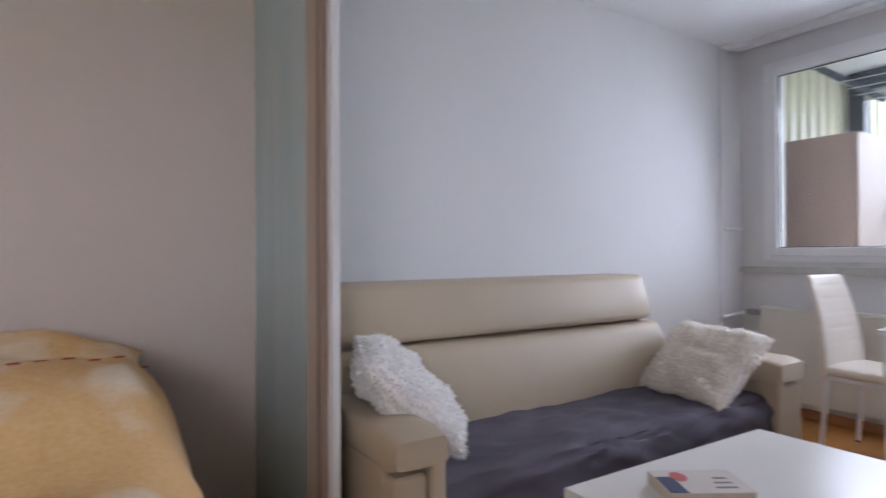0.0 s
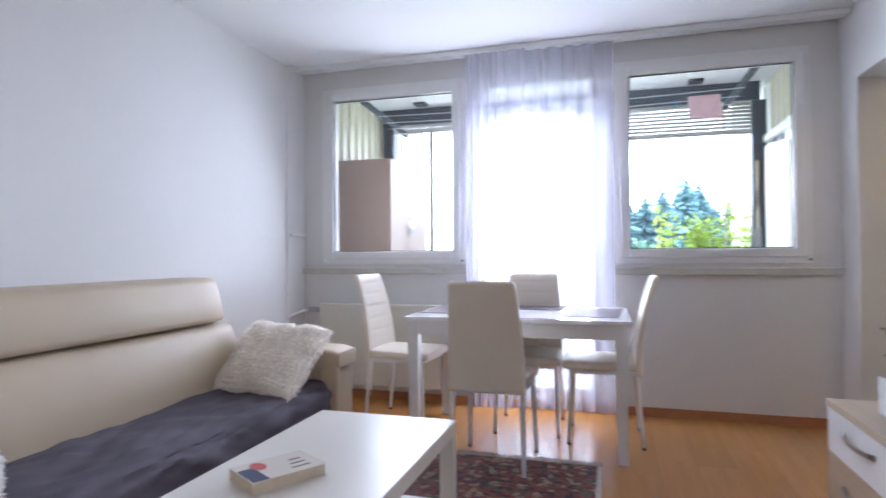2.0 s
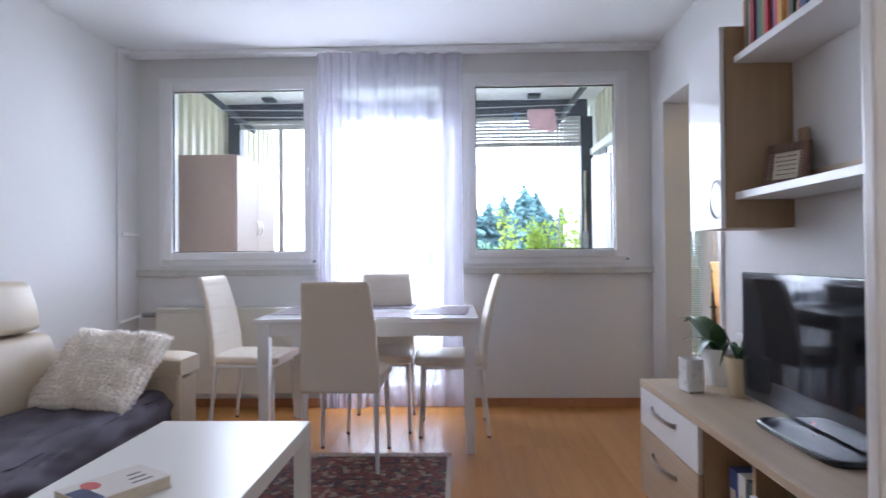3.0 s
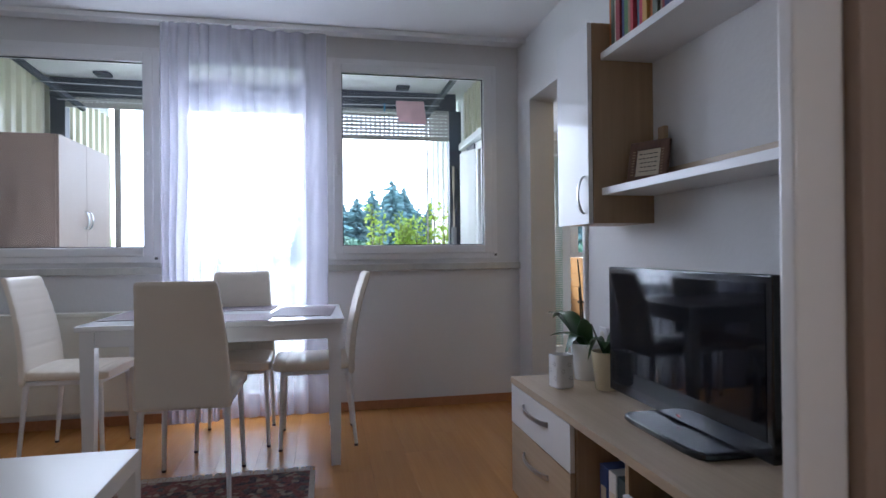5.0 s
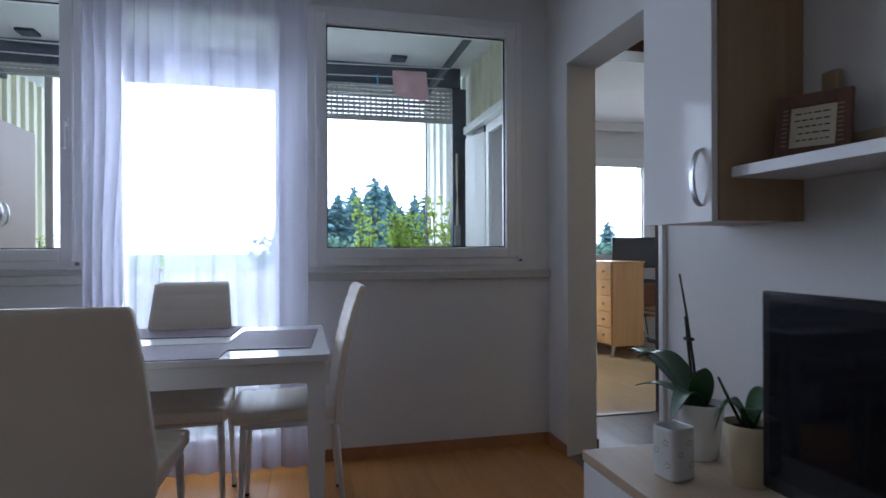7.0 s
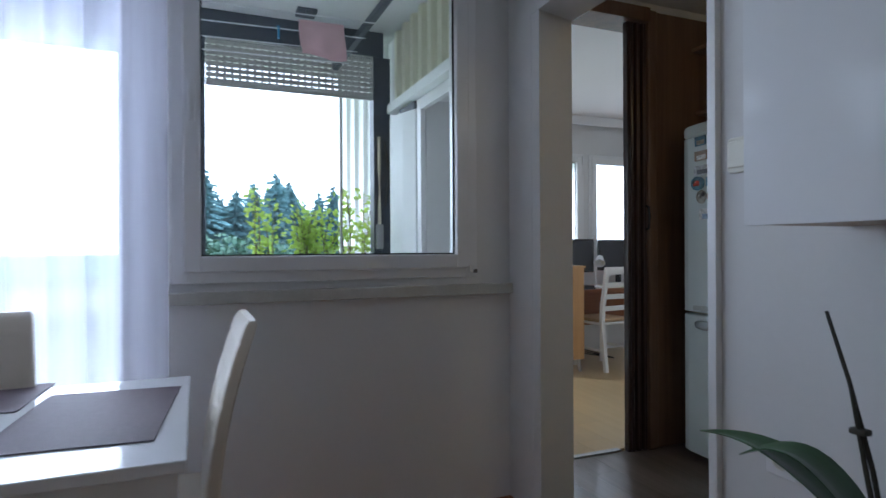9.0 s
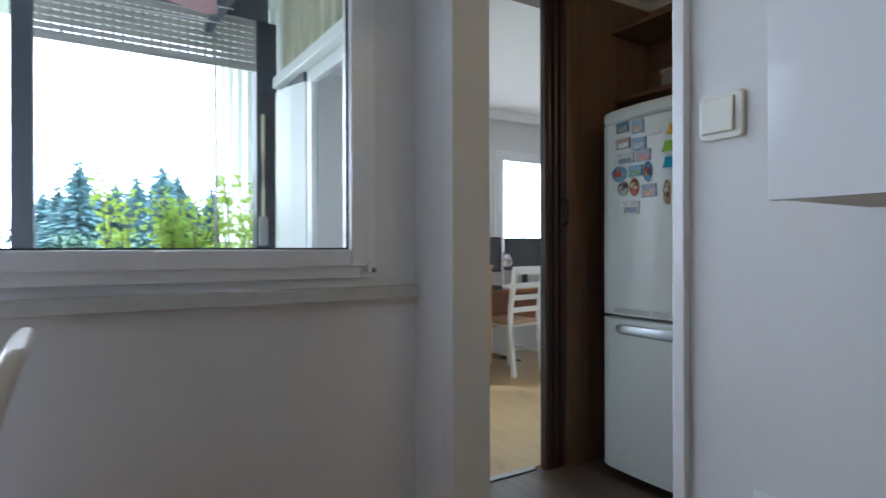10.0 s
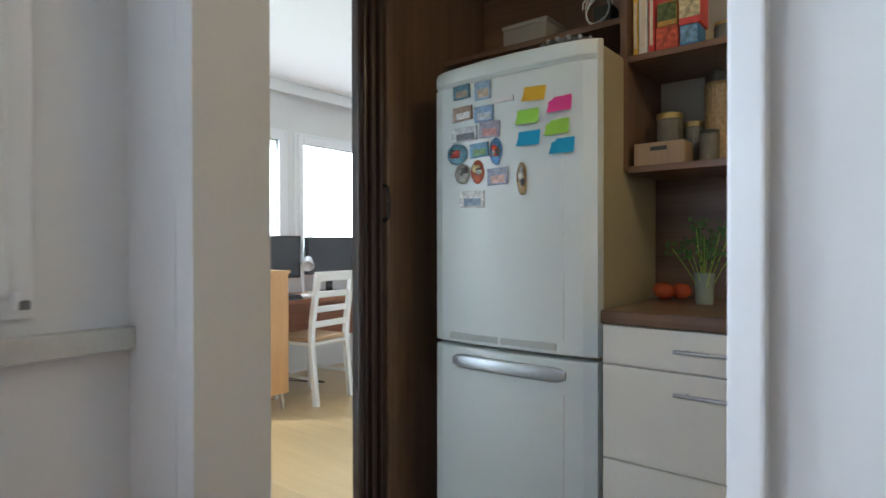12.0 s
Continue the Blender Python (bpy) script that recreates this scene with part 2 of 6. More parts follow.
# ---- windows, curtain, radiator ----
def casement(name, y0, y1, z0, z1, label, x=XW, handle_side=1):
    """Fixed frame and sash of a white plastic window in the plane x."""
    w = thing(name, (x, (y0 + y1) / 2, z0), label, "window", "", "structure")
    f = 0.055
    bm = mesh()
    for a, b in (((y0, z0), (y0 + f, z1)), ((y1 - f, z0), (y1, z1)), ((y0 + f, z0), (y1 - f, z0 + f)), ((y0 + f, z1 - f), (y1 - f, z1))):
        box(bm, (x - 0.012, a[0], a[1]), (x + 0.07, b[0], b[1]), 0.004)
    part("window_frame", bm, PVC, w)
    bm = mesh()
    g, s = 0.04, 0.058
    ya, yb, za, zb = y0 + g, y1 - g, z0 + g, z1 - g
    for a, b in (((ya, za), (ya + s, zb)), ((yb - s, za), (yb, zb)), ((ya + s, za), (yb - s, za + s)), ((ya + s, zb - s), (yb - s, zb))):
        box(bm, (x - 0.026, a[0], a[1]), (x + 0.055, b[0], b[1]), 0.006)
    part("sash", bm, PVC, w)
    bm = mesh()
    ya, yb, za, zb = ya + s, yb - s, za + s, zb - s
    for a, b in (((ya, za), (ya + 0.006, zb)), ((yb - 0.006, za), (yb, zb)), ((ya, za), (yb, za + 0.006)), ((ya, zb - 0.006), (yb, zb))):
        box(bm, (x + 0.004, a[0], a[1]), (x + 0.012, b[0], b[1]))
    part("gasket", bm, GASKET, w, "thin black rubber gasket")
    pane = part("pane", box(mesh(), (x + 0.014, ya, za), (x + 0.018, yb, zb)), GLASS, w, smooth=False)
    pane.visible_shadow = False
    bm = mesh()
    yh = y1 - 0.07 if handle_side > 0 else y0 + 0.07
    box(bm, (x - 0.034, yh - 0.014, (z0 + z1) / 2 - 0.035), (x - 0.026, yh + 0.014, (z0 + z1) / 2 + 0.035), 0.004)
    box(bm, (x - 0.06, yh - 0.01, (z0 + z1) / 2 - 0.012), (x - 0.034, yh + 0.01, (z0 + z1) / 2 + 0.012), 0.004)
    box(bm, (x - 0.068, yh - 0.011, (z0 + z1) / 2 - 0.12), (x - 0.054, yh + 0.011, (z0 + z1) / 2 + 0.014), 0.005)
    part("handle", bm, PVC, w)
    bm = mesh()
    ye = y0 + 0.03 if handle_side > 0 else y1 - 0.03
    rod(bm, (x - 0.03, ye, z1 - 0.12), (x - 0.03, ye, z1 - 0.03), 0.007)
    rod(bm, (x - 0.03, ye, z0 + 0.02), (x - 0.03, ye, z0 + 0.05), 0.009)
    part("hinge", bm, PVC, w)
    part("stay_knob", box(mesh(), (x - 0.04, y0 + 0.012, z0 + 0.018), (x - 0.026, y0 + 0.03, z0 + 0.034), 0.003), KNOB, w, "small grey corner knob")
    return w


KNOB = plain("grey_knob", (0.16, 0.16, 0.16), 0.5)
casement("window_1", -1.165, 0.028, 1.03, 2.41, "white plastic casement window onto the balcony")
casement("window_2", 1.083, 2.255, 1.03, 2.41, "white plastic casement window onto the balcony", handle_side=-1)
for nm, a, b in (("window_sill_1", -1.329, 0.05), ("window_sill_2", 1.065, 2.417)):
    solid(nm, box(mesh(), (XW - 0.035, a, 0.955), (XW - 0.001, b, 1.0), 0.004), SILL, "thin grey stone window sill", "window sill", "structure")
# balcony door behind the curtain
bd = thing("door_1", (XW + 0.1, 0.55, 0.03), "white glazed balcony door behind a sheer curtain", "door", "", "structure")
bm = mesh()
for a, b in (((0.097, 0.03), (0.195, 2.428)), ((0.92, 0.03), (1.018, 2.428)), ((0.195, 2.33), (0.92, 2.428)), ((0.195, 0.03), (0.92, 0.15))):
    box(bm, (XW + 0.02, a[0], a[1]), (XW + 0.1, b[0], b[1]), 0.005)
part("door_frame", bm, PVC, bd)
part("pane", box(mesh(), (XW + 0.06, 0.195, 0.15), (XW + 0.064, 0.92, 2.33)), GLASS, bd, smooth=False).visible_shadow = False
# daylight of the open balcony side, in the door's opening
al = bpy.data.lights.new("door_daylight", "AREA")
al.shape, al.size, al.size_y, al.energy, al.color = "RECTANGLE", 0.72, 1.3, 20.0, (0.88, 0.93, 1.0)
new("door_daylight", al).matrix_basis = look((XW + 0.25, 0.555, 1.4), (XW - 1.75, 0.555, 0.7))

# daylight of the sky in the two balcony windows
for nm, y, dy, e in (("window_daylight_1", -0.57, 0.2, 2.5), ("window_daylight_2", 1.5, -1.2, 7.5)):
    wl_ = bpy.data.lights.new(nm, "AREA")
    wl_.shape, wl_.size, wl_.size_y, wl_.energy, wl_.color = "RECTANGLE", 0.75, 1.0, e, (0.88, 0.93, 1.0)
    new(nm, wl_).matrix_basis = look((XW + 0.22, y, 1.72), (XW - 1.8, y + dy, 0.7))
# added window, never in view, that lets fill light into the sleeping area
wb = thing("window_6", (-1.6, YS - 0.1, 0.95), "added unseen window lighting the sleeping area", "window", "", "structure")
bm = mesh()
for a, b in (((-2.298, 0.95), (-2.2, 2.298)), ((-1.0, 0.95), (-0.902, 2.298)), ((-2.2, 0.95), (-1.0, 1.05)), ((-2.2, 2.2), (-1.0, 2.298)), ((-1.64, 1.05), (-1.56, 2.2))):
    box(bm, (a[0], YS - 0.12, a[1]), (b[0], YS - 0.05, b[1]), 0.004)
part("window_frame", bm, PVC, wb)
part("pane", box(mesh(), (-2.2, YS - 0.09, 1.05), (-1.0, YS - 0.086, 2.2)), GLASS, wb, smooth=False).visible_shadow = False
# fill lamp in the added window brightens bed and wall
bl_ = bpy.data.lights.new("sleeping_fill", "AREA")
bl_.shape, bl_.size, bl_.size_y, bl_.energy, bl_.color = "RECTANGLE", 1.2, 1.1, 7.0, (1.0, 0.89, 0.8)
new("sleeping_fill", bl_).matrix_basis = look((-1.6, YS - 0.16, 1.62), (-0.7, 2.2, 1.3))
VOILE = sheer("voile", (0.66, 0.65, 0.75), 0.54)
cur = thing("curtain", (3.86, 0.55, 0.03), "floor-length sheer white voile curtain before the balcony door", "curtain")


def curtain_panel(x, folds, depth, loop, seed, left, right):
    """Gathered voile: left(v) and right(v) give its side edges, loop how far each fold doubles back."""
    rnd = random.Random(seed)
    o = rnd.uniform(0, 50)

    def at(u, v):
        z = 0.03 + (H - 0.06) * v
        ph = 2 * math.pi * folds * (u + 0.09 * noise.noise(Vector((u * 4 + o, v * 0.7, 0)))) + 0.9 * noise.noise(Vector((u * 3, v * 1.6, o)))
        k = 0.5 + 0.9 * noise.noise(Vector((u * 6 + o, v * 0.9, 3)))
        a = max(0.05, k + 0.35) * (1.1 - 0.25 * v)
        edge = min(1.0, 10 * u, 10 * (1 - u))
        y = left(v) + (right(v) - left(v)) * u + loop * a * edge * math.sin(ph)
        return Vector((x + depth * a * math.cos(ph), y, z))
    return sheet(mesh(), int(folds * 22), 40, at)


def swept_edge(v):
    """Inner edge of the gathered panel: straight at the top, drawn aside lower down."""
    q = min(1.0, max(0.0, (0.72 - v) / 0.34))
    return 0.615 + 0.095 * q * q * (3 - 2 * q)


part("curtain_panel", curtain_panel(3.84, 7, 0.018, 0.012, 3, lambda v: 1.045, swept_edge), VOILE, cur)
part("curtain_panel", curtain_panel(3.885, 6, 0.02, 0.011, 8, lambda v: 0.7, lambda v: 0.03), VOILE, cur)
rail = thing("curtain_rail", (3.87, 0.5, H), "long white curtain rail fixed under the ceiling", "curtain rail")
bm = mesh()
box(bm, (3.82, YS + 0.003, H - 0.022), (3.92, YN - 0.02, H - 0.0015), 0.003)
part("rail", bm, PVC, rail)
part("lip", box(mesh(), (3.812, YS + 0.003, H - 0.034), (3.82, YN - 0.02, H - 0.0015), 0.002), PVC, rail)
part("end_cap", box(mesh(), (3.74, YN - 0.075, H - 0.02), (3.812, YN - 0.015, H - 0.001), 0.004), PVC, rail)

rad = thing("radiator", (3.93, 1.65, 0.1), "cream panel radiator under the window", "radiator")
CREAMP = plain("radiator_enamel", (0.72, 0.7, 0.62), 0.35, var=0.03, relief=0.02)
bm = mesh()
box(bm, (3.9, 1.1, 0.11), (3.93, 2.24, 0.71), 0.008)
part("front_panel", bm, CREAMP, rad)
bm = mesh()
box(bm, (3.895, 1.095, 0.7), (3.995, 2.245, 0.725), 0.004)
part("top_grille", bm, CREAMP, rad)
part("back_panel", box(mesh(), (3.95, 1.12, 0.11), (3.975, 2.22, 0.7), 0.004), CREAMP, rad)
bm = mesh()
rod(bm, (3.92, 2.25, 0.68), (3.92, 2.34, 0.68), 0.02)
part("valve", bm, plain("valve_grey", (0.3, 0.3, 0.3), 0.5), rad, "grey thermostatic valve")
part("supply_pipe", pipe(mesh(), [(3.92, 2.33, 0.68), (3.9, 2.38, 0.665), (3.86, 2.41, 0.65), (3.75, 2.415, 0.64)], 0.012), PVC, rad)
solid("wall_pipe", rod(mesh(), (3.77, 2.405, 1.26), (3.97, 2.405, 1.26), 0.012), PVC, "short white heating pipe along the corner", "pipe")

# skirting boards
for nm, a, b in (("baseboard_1", (XW - 0.014, YS + 0.014, 0), (XW - 0.001, YN - 0.014, 0.06)), ("baseboard_2", (0.7, YN - 0.014, 0), (3.73, YN - 0.001, 0.06)),
                 ("baseboard_3", (0.6, YS + 0.001, 0), (2.86, YS + 0.014, 0.06)), ("baseboard_4", (3.76, YS + 0.001, 0), (XW - 0.001, YS + 0.014, 0.06))):
    solid(nm, box(mesh(), a, b, 0.003), SKIRT, "reddish beech skirting board", "skirting board", "structure")

# ---- sliding partition ----
FROST = bpy.data.materials.new("frosted_green_glass")
FROST.use_nodes = True
fb = FROST.node_tree.nodes["Principled BSDF"]
fco = FROST.node_tree.nodes.new("ShaderNodeTexCoord").outputs["Object"]
FROST.node_tree.links.new(ramp(FROST.node_tree.nodes, FROST.node_tree.links, noise_node(FROST.node_tree.nodes, FROST.node_tree.links, fco, 1.0, 3.0, (14, 14, 0.9)), (0.6, 0.71, 0.7), (0.74, 0.79, 0.76)), fb.inputs["Base Color"])
fb.inputs["Roughness"].default_value = 0.45
fb.inputs["Transmission Weight"].default_value = 0.55
fn = noise_node(FROST.node_tree.nodes, FROST.node_tree.links, FROST.node_tree.nodes.new("ShaderNodeTexCoord").outputs["Object"], 7.0)
bump(FROST.node_tree.nodes, FROST.node_tree.links, fb, fn, 0.1, 0.01)
GREYBR = wood("taupe_stile", (0.25, 0.18, 0.14), (0.36, 0.27, 0.21), 0.45, 2)


TAN = wood("tan_stile", (0.42, 0.33, 0.26), (0.5, 0.41, 0.33), 0.45, 2)


def glass_leaf(name, y_free, y_wall, post, edge, face):
    """Slim white post, brown edge strip, tan stile and a frosted pane reaching to the wall."""
    s = 1 if y_wall > y_free else -1
    lf = thing(name, (XP, (y_free + y_wall) / 2, 0), "sliding door leaf of frosted greenish glass in a slim frame", "sliding door", "sliding doors of the partition", "structure")
    y = y_free
    part("jamb_post", box(mesh(), (XP - 0.012, y, 0.002), (XP + 0.012, y + s * post, H - 0.002), 0.004), PVC, lf)
    y += s * (post + 0.002)
    part("edge_strip", box(mesh(), (XP - 0.03, y, 0.01), (XP + 0.012, y + s * edge, H - 0.03), 0.004), GREYBR, lf, "brown edge strip")
    y += s * edge
    if face:
        part("stile", box(mesh(), (XP - 0.024, y, 0.01), (XP + 0.012, y + s * face, H - 0.03), 0.003), TAN, lf, "tan stile")
        y += s * face
    part("rail", box(mesh(), (XP - 0.024, y, 0.01), (XP + 0.012, y_wall - s * 0.003, 0.09), 0.004), TAN, lf)
    part("pane", box(mesh(), (XP - 0.012, y, 0.09), (XP - 0.004, y_wall - s * 0.003, H - 0.03)), FROST, lf, smooth=False)


glass_leaf("door_2", 1.6, YN, 0.04, 0.042, 0.1)
glass_leaf("door_3", -0.46, YS, 0.066, 0.05, 0.0)

# ---- sleeping area: bed ----
bed = thing("bed", (-0.6, 1.45, 0), "double bed with a rumpled yellow-orange patterned cover", "bed")
SHEET, sn, sl, sb = principled("orange_damask", 0.8)
sco = sn.new("ShaderNodeTexCoord").outputs["Object"]
swash = ramp(sn, sl, noise_node(sn, sl, sco, 1.0, 3.0, (3.0, 2.4, 2.4)), (0.76, 0.46, 0.17), (0.9, 0.8, 0.64), 0.46, 0.58)
sl.new(blend(sn, sl, 0.3, swash, ramp(sn, sl, noise_node(sn, sl, sco, 70.0, 3.0), (0.66, 0.42, 0.18), (0.86, 0.68, 0.44))), sb.inputs["Base Color"])
bump(sn, sl, sb, noise_node(sn, sl, sco, 160.0, 2.0), 0.25)
HEM = plain("red_hem_stitch", (0.5, 0.1, 0.06), 0.9)
part("bed_base", box(mesh(), (-1.35, 0.5, 0.05), (0.12, 2.4, 0.34), 0.02), plain("beige_base", (0.5, 0.42, 0.32), 0.8), bed)


def cover(u, v):
    x = -1.42 + 1.63 * u
    y = 0.44 + 1.56 * v
    e = min(u * 8, (1 - u) * 8, v * 10, 1.0)
    p = min(1.0, max(0.0, (y - 1.3) / 0.6))
    z = 0.24 + (0.4 + 0.17 * p * p * (3 - 2 * p)) * math.sqrt(max(0.0, 1 - (1 - min(1, e)) ** 2))
    z += 0.05 * noise.noise(Vector((x * 2.2, y * 2.2, 1))) * e + 0.018 * noise.noise(Vector((x * 9, y * 7, 4)))
    return Vector((x + 0.02 * noise.noise(Vector((y * 5, z * 4, 0))), y, z))


part("cover", sheet(mesh(), 60, 70, cover), SHEET, bed)


def cushion(bm, c, size, rot, seed, puff=1.0, n=26, wrinkle=0.02):
    """A stuffed square cushion."""
    m = pose(*c, *rot)
    for side in (1, -1):
        def at(u, v):
            x, y = u * 2 - 1, v * 2 - 1
            h = max(0.0, (1 - x ** 4) * (1 - y ** 4)) ** 0.55
            k = 1 - 0.09 * (1 - abs(x * y)) * (abs(x) ** 3 + abs(y) ** 3)
            w = wrinkle * noise.noise(Vector((x * 3 + seed, y * 3, side))) * h
            return m @ Vector((x * k * size[0] / 2, y * k * size[1] / 2, side * h * size[2] / 2 * puff + w))
        tmp = sheet(bmesh.new(), n, n, at)
        if side < 0:
            bmesh.ops.reverse_faces(tmp, faces=tmp.faces)
        merge(bm, tmp)
    bmesh.ops.remove_doubles(bm, verts=bm.verts, dist=0.002)
    return bm


pil = thing("bed_pillow", (-0.35, 2.1, 0.6), "plump pillow in a yellow-orange case under the cover", "pillow")
part("case", cushion(mesh(), (-0.45, 2.12, 0.725), (1.15, 0.56, 0.24), (10, 2, 2), 2, wrinkle=0.05), SHEET, pil)
for k in range(16):
    p = cover((0.48 + k * 0.062 + 0.013 + 0.07) / 1.63, 0.972)
    part("hem_stitch", box(mesh(), (-0.015, -0.004, 0.0), (0.015, 0.004, 0.005), 0.002, m=pose(p.x, p.y, p.z)), HEM, bed, "red hem stitch")

# ---- sofa ----
LEATHER = plain("beige_leatherette", (0.5, 0.41, 0.29), 0.46, var=0.06, big=2.5, fine=220, relief=0.15)
COVER = plain("dark_grey_throw", (0.098, 0.085, 0.112), 0.8, var=0.25, big=4.0, fine=260, relief=0.5)
sofa = thing("sofa", (1.6, 1.85, 0), "long beige leatherette sofa with a dark grey seat cover", "sofa")
part("base", box(mesh(), (0.66, 1.46, 0.06), (2.6, 2.36, 0.3), 0.02), LEATHER, sofa)


def back_roll(z0, z1, y0, y1, x0, x1, bulge):
    rings = []
    for i in range(25):
        t = i / 24
        x = x0 + (x1 - x0) * t
        e = min(1.0, min(t, 1 - t) * 60)
        e = math.sqrt(max(0, 1 - (1 - e) ** 2))
        ring = []
        for k in range(20):
            a = 2 * math.pi * k / 20
            c, s = math.cos(a), math.sin(a)
            py = math.copysign(abs(c) ** 0.28, c)
            pz = math.copysign(abs(s) ** 0.28, s)
            zc = (z0 + z1) / 2 + pz * (z1 - z0) / 2 * (0.97 + 0.03 * e)
            f = (zc - z0) / (z1 - z0)
            yc = (y0 + (y1 - y0) * f) + 0.11 * (1 + py) - (0.03 * bulge * (1 - (2 * f - 1) ** 2) if py < 0 else 0) * 1.0
            yc += 0.004 * noise.noise(Vector((x * 4, f * 3, z0)))
            ring.append(Vector((x, yc + (1 - e) * 0.02, zc)))
        rings.append(ring)
    return loft(mesh(), rings)


part("back_cushion", back_roll(0.4, 0.757, 1.86, 1.945, 0.625, 2.44, 0.5), LEATHER, sofa)
part("back_cushion", back_roll(0.765, 0.992, 1.935, 1.995, 0.625, 2.375, 0.3), LEATHER, sofa)
part("back_frame", box(mesh(), (0.66, 2.12, 0.1), (2.44, 2.38, 0.9), 0.03), LEATHER, sofa)


def seat_cover(u, v):
    x = 0.68 + 1.86 * u
    # runs from the backrest over the front edge and down
    d = v * 1.0
    if d < 0.62:
        y, z = 2.02 - d * 0.965, 0.465
    else:
        y, z = 1.422 - 0.02 * (d - 0.62), 0.465 - (d - 0.62) * 0.93
    c = max(0.0, 1 - abs(d - 0.62) / 0.07)
    y += 0.02 * c
    z -= 0.02 * c
    w = noise.noise(Vector((x * 3.2, d * 9, 2))) * 0.016 + noise.noise(Vector((x * 9 + d * 10, d * 17, 7))) * 0.011 + abs(noise.noise(Vector((x * 5 - d * 9, d * 4, 3)))) * 0.014 - 0.006
    return Vector((x, y - (w * 1.3 if d > 0.6 else 0), z + (w if d < 0.66 else 0)))


part("seat_cover", sheet(mesh(), 110, 60, seat_cover), COVER, sofa, "crumpled dark grey fabric cover")


def sofa_arm(x0, x1, inner):
    """Padded arm: an overhanging top roll on an upright side panel."""
    a = part("arm", box(mesh(), (x0 + 0.012, 1.45, 0.05), (x1 - 0.012, 2.3, 0.53), 0.03, 3), LEATHER, sofa)
    rings = []
    for i in range(15):
        t = i / 14
        y = 1.385 + 0.93 * t
        e = math.sqrt(max(0, 1 - (1 - min(1.0, t * 14)) ** 2))
        ring = []
        for k in range(18):
            q = 2 * math.pi * k / 18
            c, s = math.cos(q), math.sin(q)
            ring.append(Vector(((x0 + x1) / 2 + math.copysign(abs(c) ** 0.3, c) * (x1 - x0) / 2 * (0.93 + 0.07 * e), y, 0.565 + math.copysign(abs(s) ** 0.3, s) * 0.055 * (0.7 + 0.3 * e))))
        rings.append(ring)
    part("arm_pad", loft(mesh(), rings), LEATHER, a)
    s0, s1 = (x1 - 0.055, x1 - 0.004) if inner > 0 else (x0 + 0.004, x0 + 0.055)
    part("side_band", box(mesh(), (s0, 1.392, 0.06), (s1, 1.5, 0.545), 0.018, 3), LEATHER, a)
    f0, f1 = (x0 + 0.008, s0 - 0.004) if inner > 0 else (s1 + 0.004, x1 - 0.008)
    part("front_panel", box(mesh(), (f0, 1.402, 0.08), (f1, 1.47, 0.505), 0.02, 3), LEATHER, a)


sofa_arm(0.61, 0.785, 1)
sofa_arm(2.51, 2.735, -1)
for x in (0.69, 2.66):
    for y in (1.5, 2.25):
        part("foot", box(mesh(), (x - 0.025, y - 0.025, 0.001), (x + 0.025, y + 0.025, 0.07), 0.004), DKWOOD, sofa)

FUR = plain("white_faux_fur", (0.92, 0.9, 0.87), 0.95, var=0.06, big=9.0, fine=90, relief=0.3)

FURT = sheer("faux_fur_tufts", (0.95, 0.94, 0.92), 0.22)


def fur_cushion(c, size, rot, seed, label, fur, hair):
    t = thing("cushion", c, label, "cushion", "furry cushions on the sofa")
    body = cushion(mesh(), c, size, rot, seed, wrinkle=0.05)
    body.normal_update()
    rnd = random.Random(seed)
    faces = list(body.faces)
    tuft = mesh()
    for f in faces:
        for _ in range(9):
            w = [rnd.random() for _ in f.verts]
            s = sum(w)
            p = sum((v.co * (k / s) for v, k in zip(f.verts, w)), Vector())
            d = (f.normal + Vector((rnd.uniform(-1, 1), rnd.uniform(-1, 1), rnd.uniform(-1.6, 0.2))) * 1.1).normalized()
            q = d.cross(Vector((rnd.uniform(-1, 1), rnd.uniform(-1, 1), rnd.uniform(-1, 1)))).normalized() * rnd.uniform(0.0025, 0.0055)
            L = rnd.uniform(0.01, 0.021)
            e = p + d * L * 0.6
            g = e + (d + Vector((0, 0, -0.5))).normalized() * L * 0.5
            a, b2, c2, d2, h = (tuft.verts.new(x) for x in (p - q, p + q, e + q * 0.7, e - q * 0.7, g))
            tuft.faces.new((a, b2, c2, d2))
            tuft.faces.new((d2, c2, h))
    part("cover", body, fur, t)
    part("fur", tuft, hair, t, smooth=False)


fur_cushion((0.83, 1.715, 0.65), (0.43, 0.37, 0.15), (8, 44, -14), 4, "shaggy white faux-fur cushion leaning on the sofa arm", FUR, FURT)
fur_cushion((2.35, 1.66, 0.59), (0.46, 0.46, 0.15), (4, -38, -6), 9, "shaggy cream faux-fur cushion in the sofa corner", plain("cream_faux_fur", (0.94, 0.89, 0.82), 0.95, var=0.06, big=9.0, fine=90, relief=0.3), sheer("cream_fur_tufts", (0.95, 0.91, 0.85), 0.22))

# ---- coffee table, book, rug ----
LACK = plain("white_foil", (0.8, 0.775, 0.73), 0.3, var=0.015, relief=0.02)
ct = thing("coffee_table", (1.47, 0.865, 0), "square-legged white coffee table with a lower shelf", "table")
part("tabletop", box(mesh(), (1.0, 0.612, 0.43), (1.935, 1.164, 0.482), 0.003), LACK, ct)
for x in (1.0, 1.885):
    for y in (0.612, 1.114):
        part("leg", box(mesh(), (x, y, 0.012), (x + 0.05, y + 0.05, 0.43), 0.002), LACK, ct)
part("shelf", box(mesh(), (1.02, 0.632, 0.17), (1.915, 1.144, 0.19), 0.002), LACK, ct)

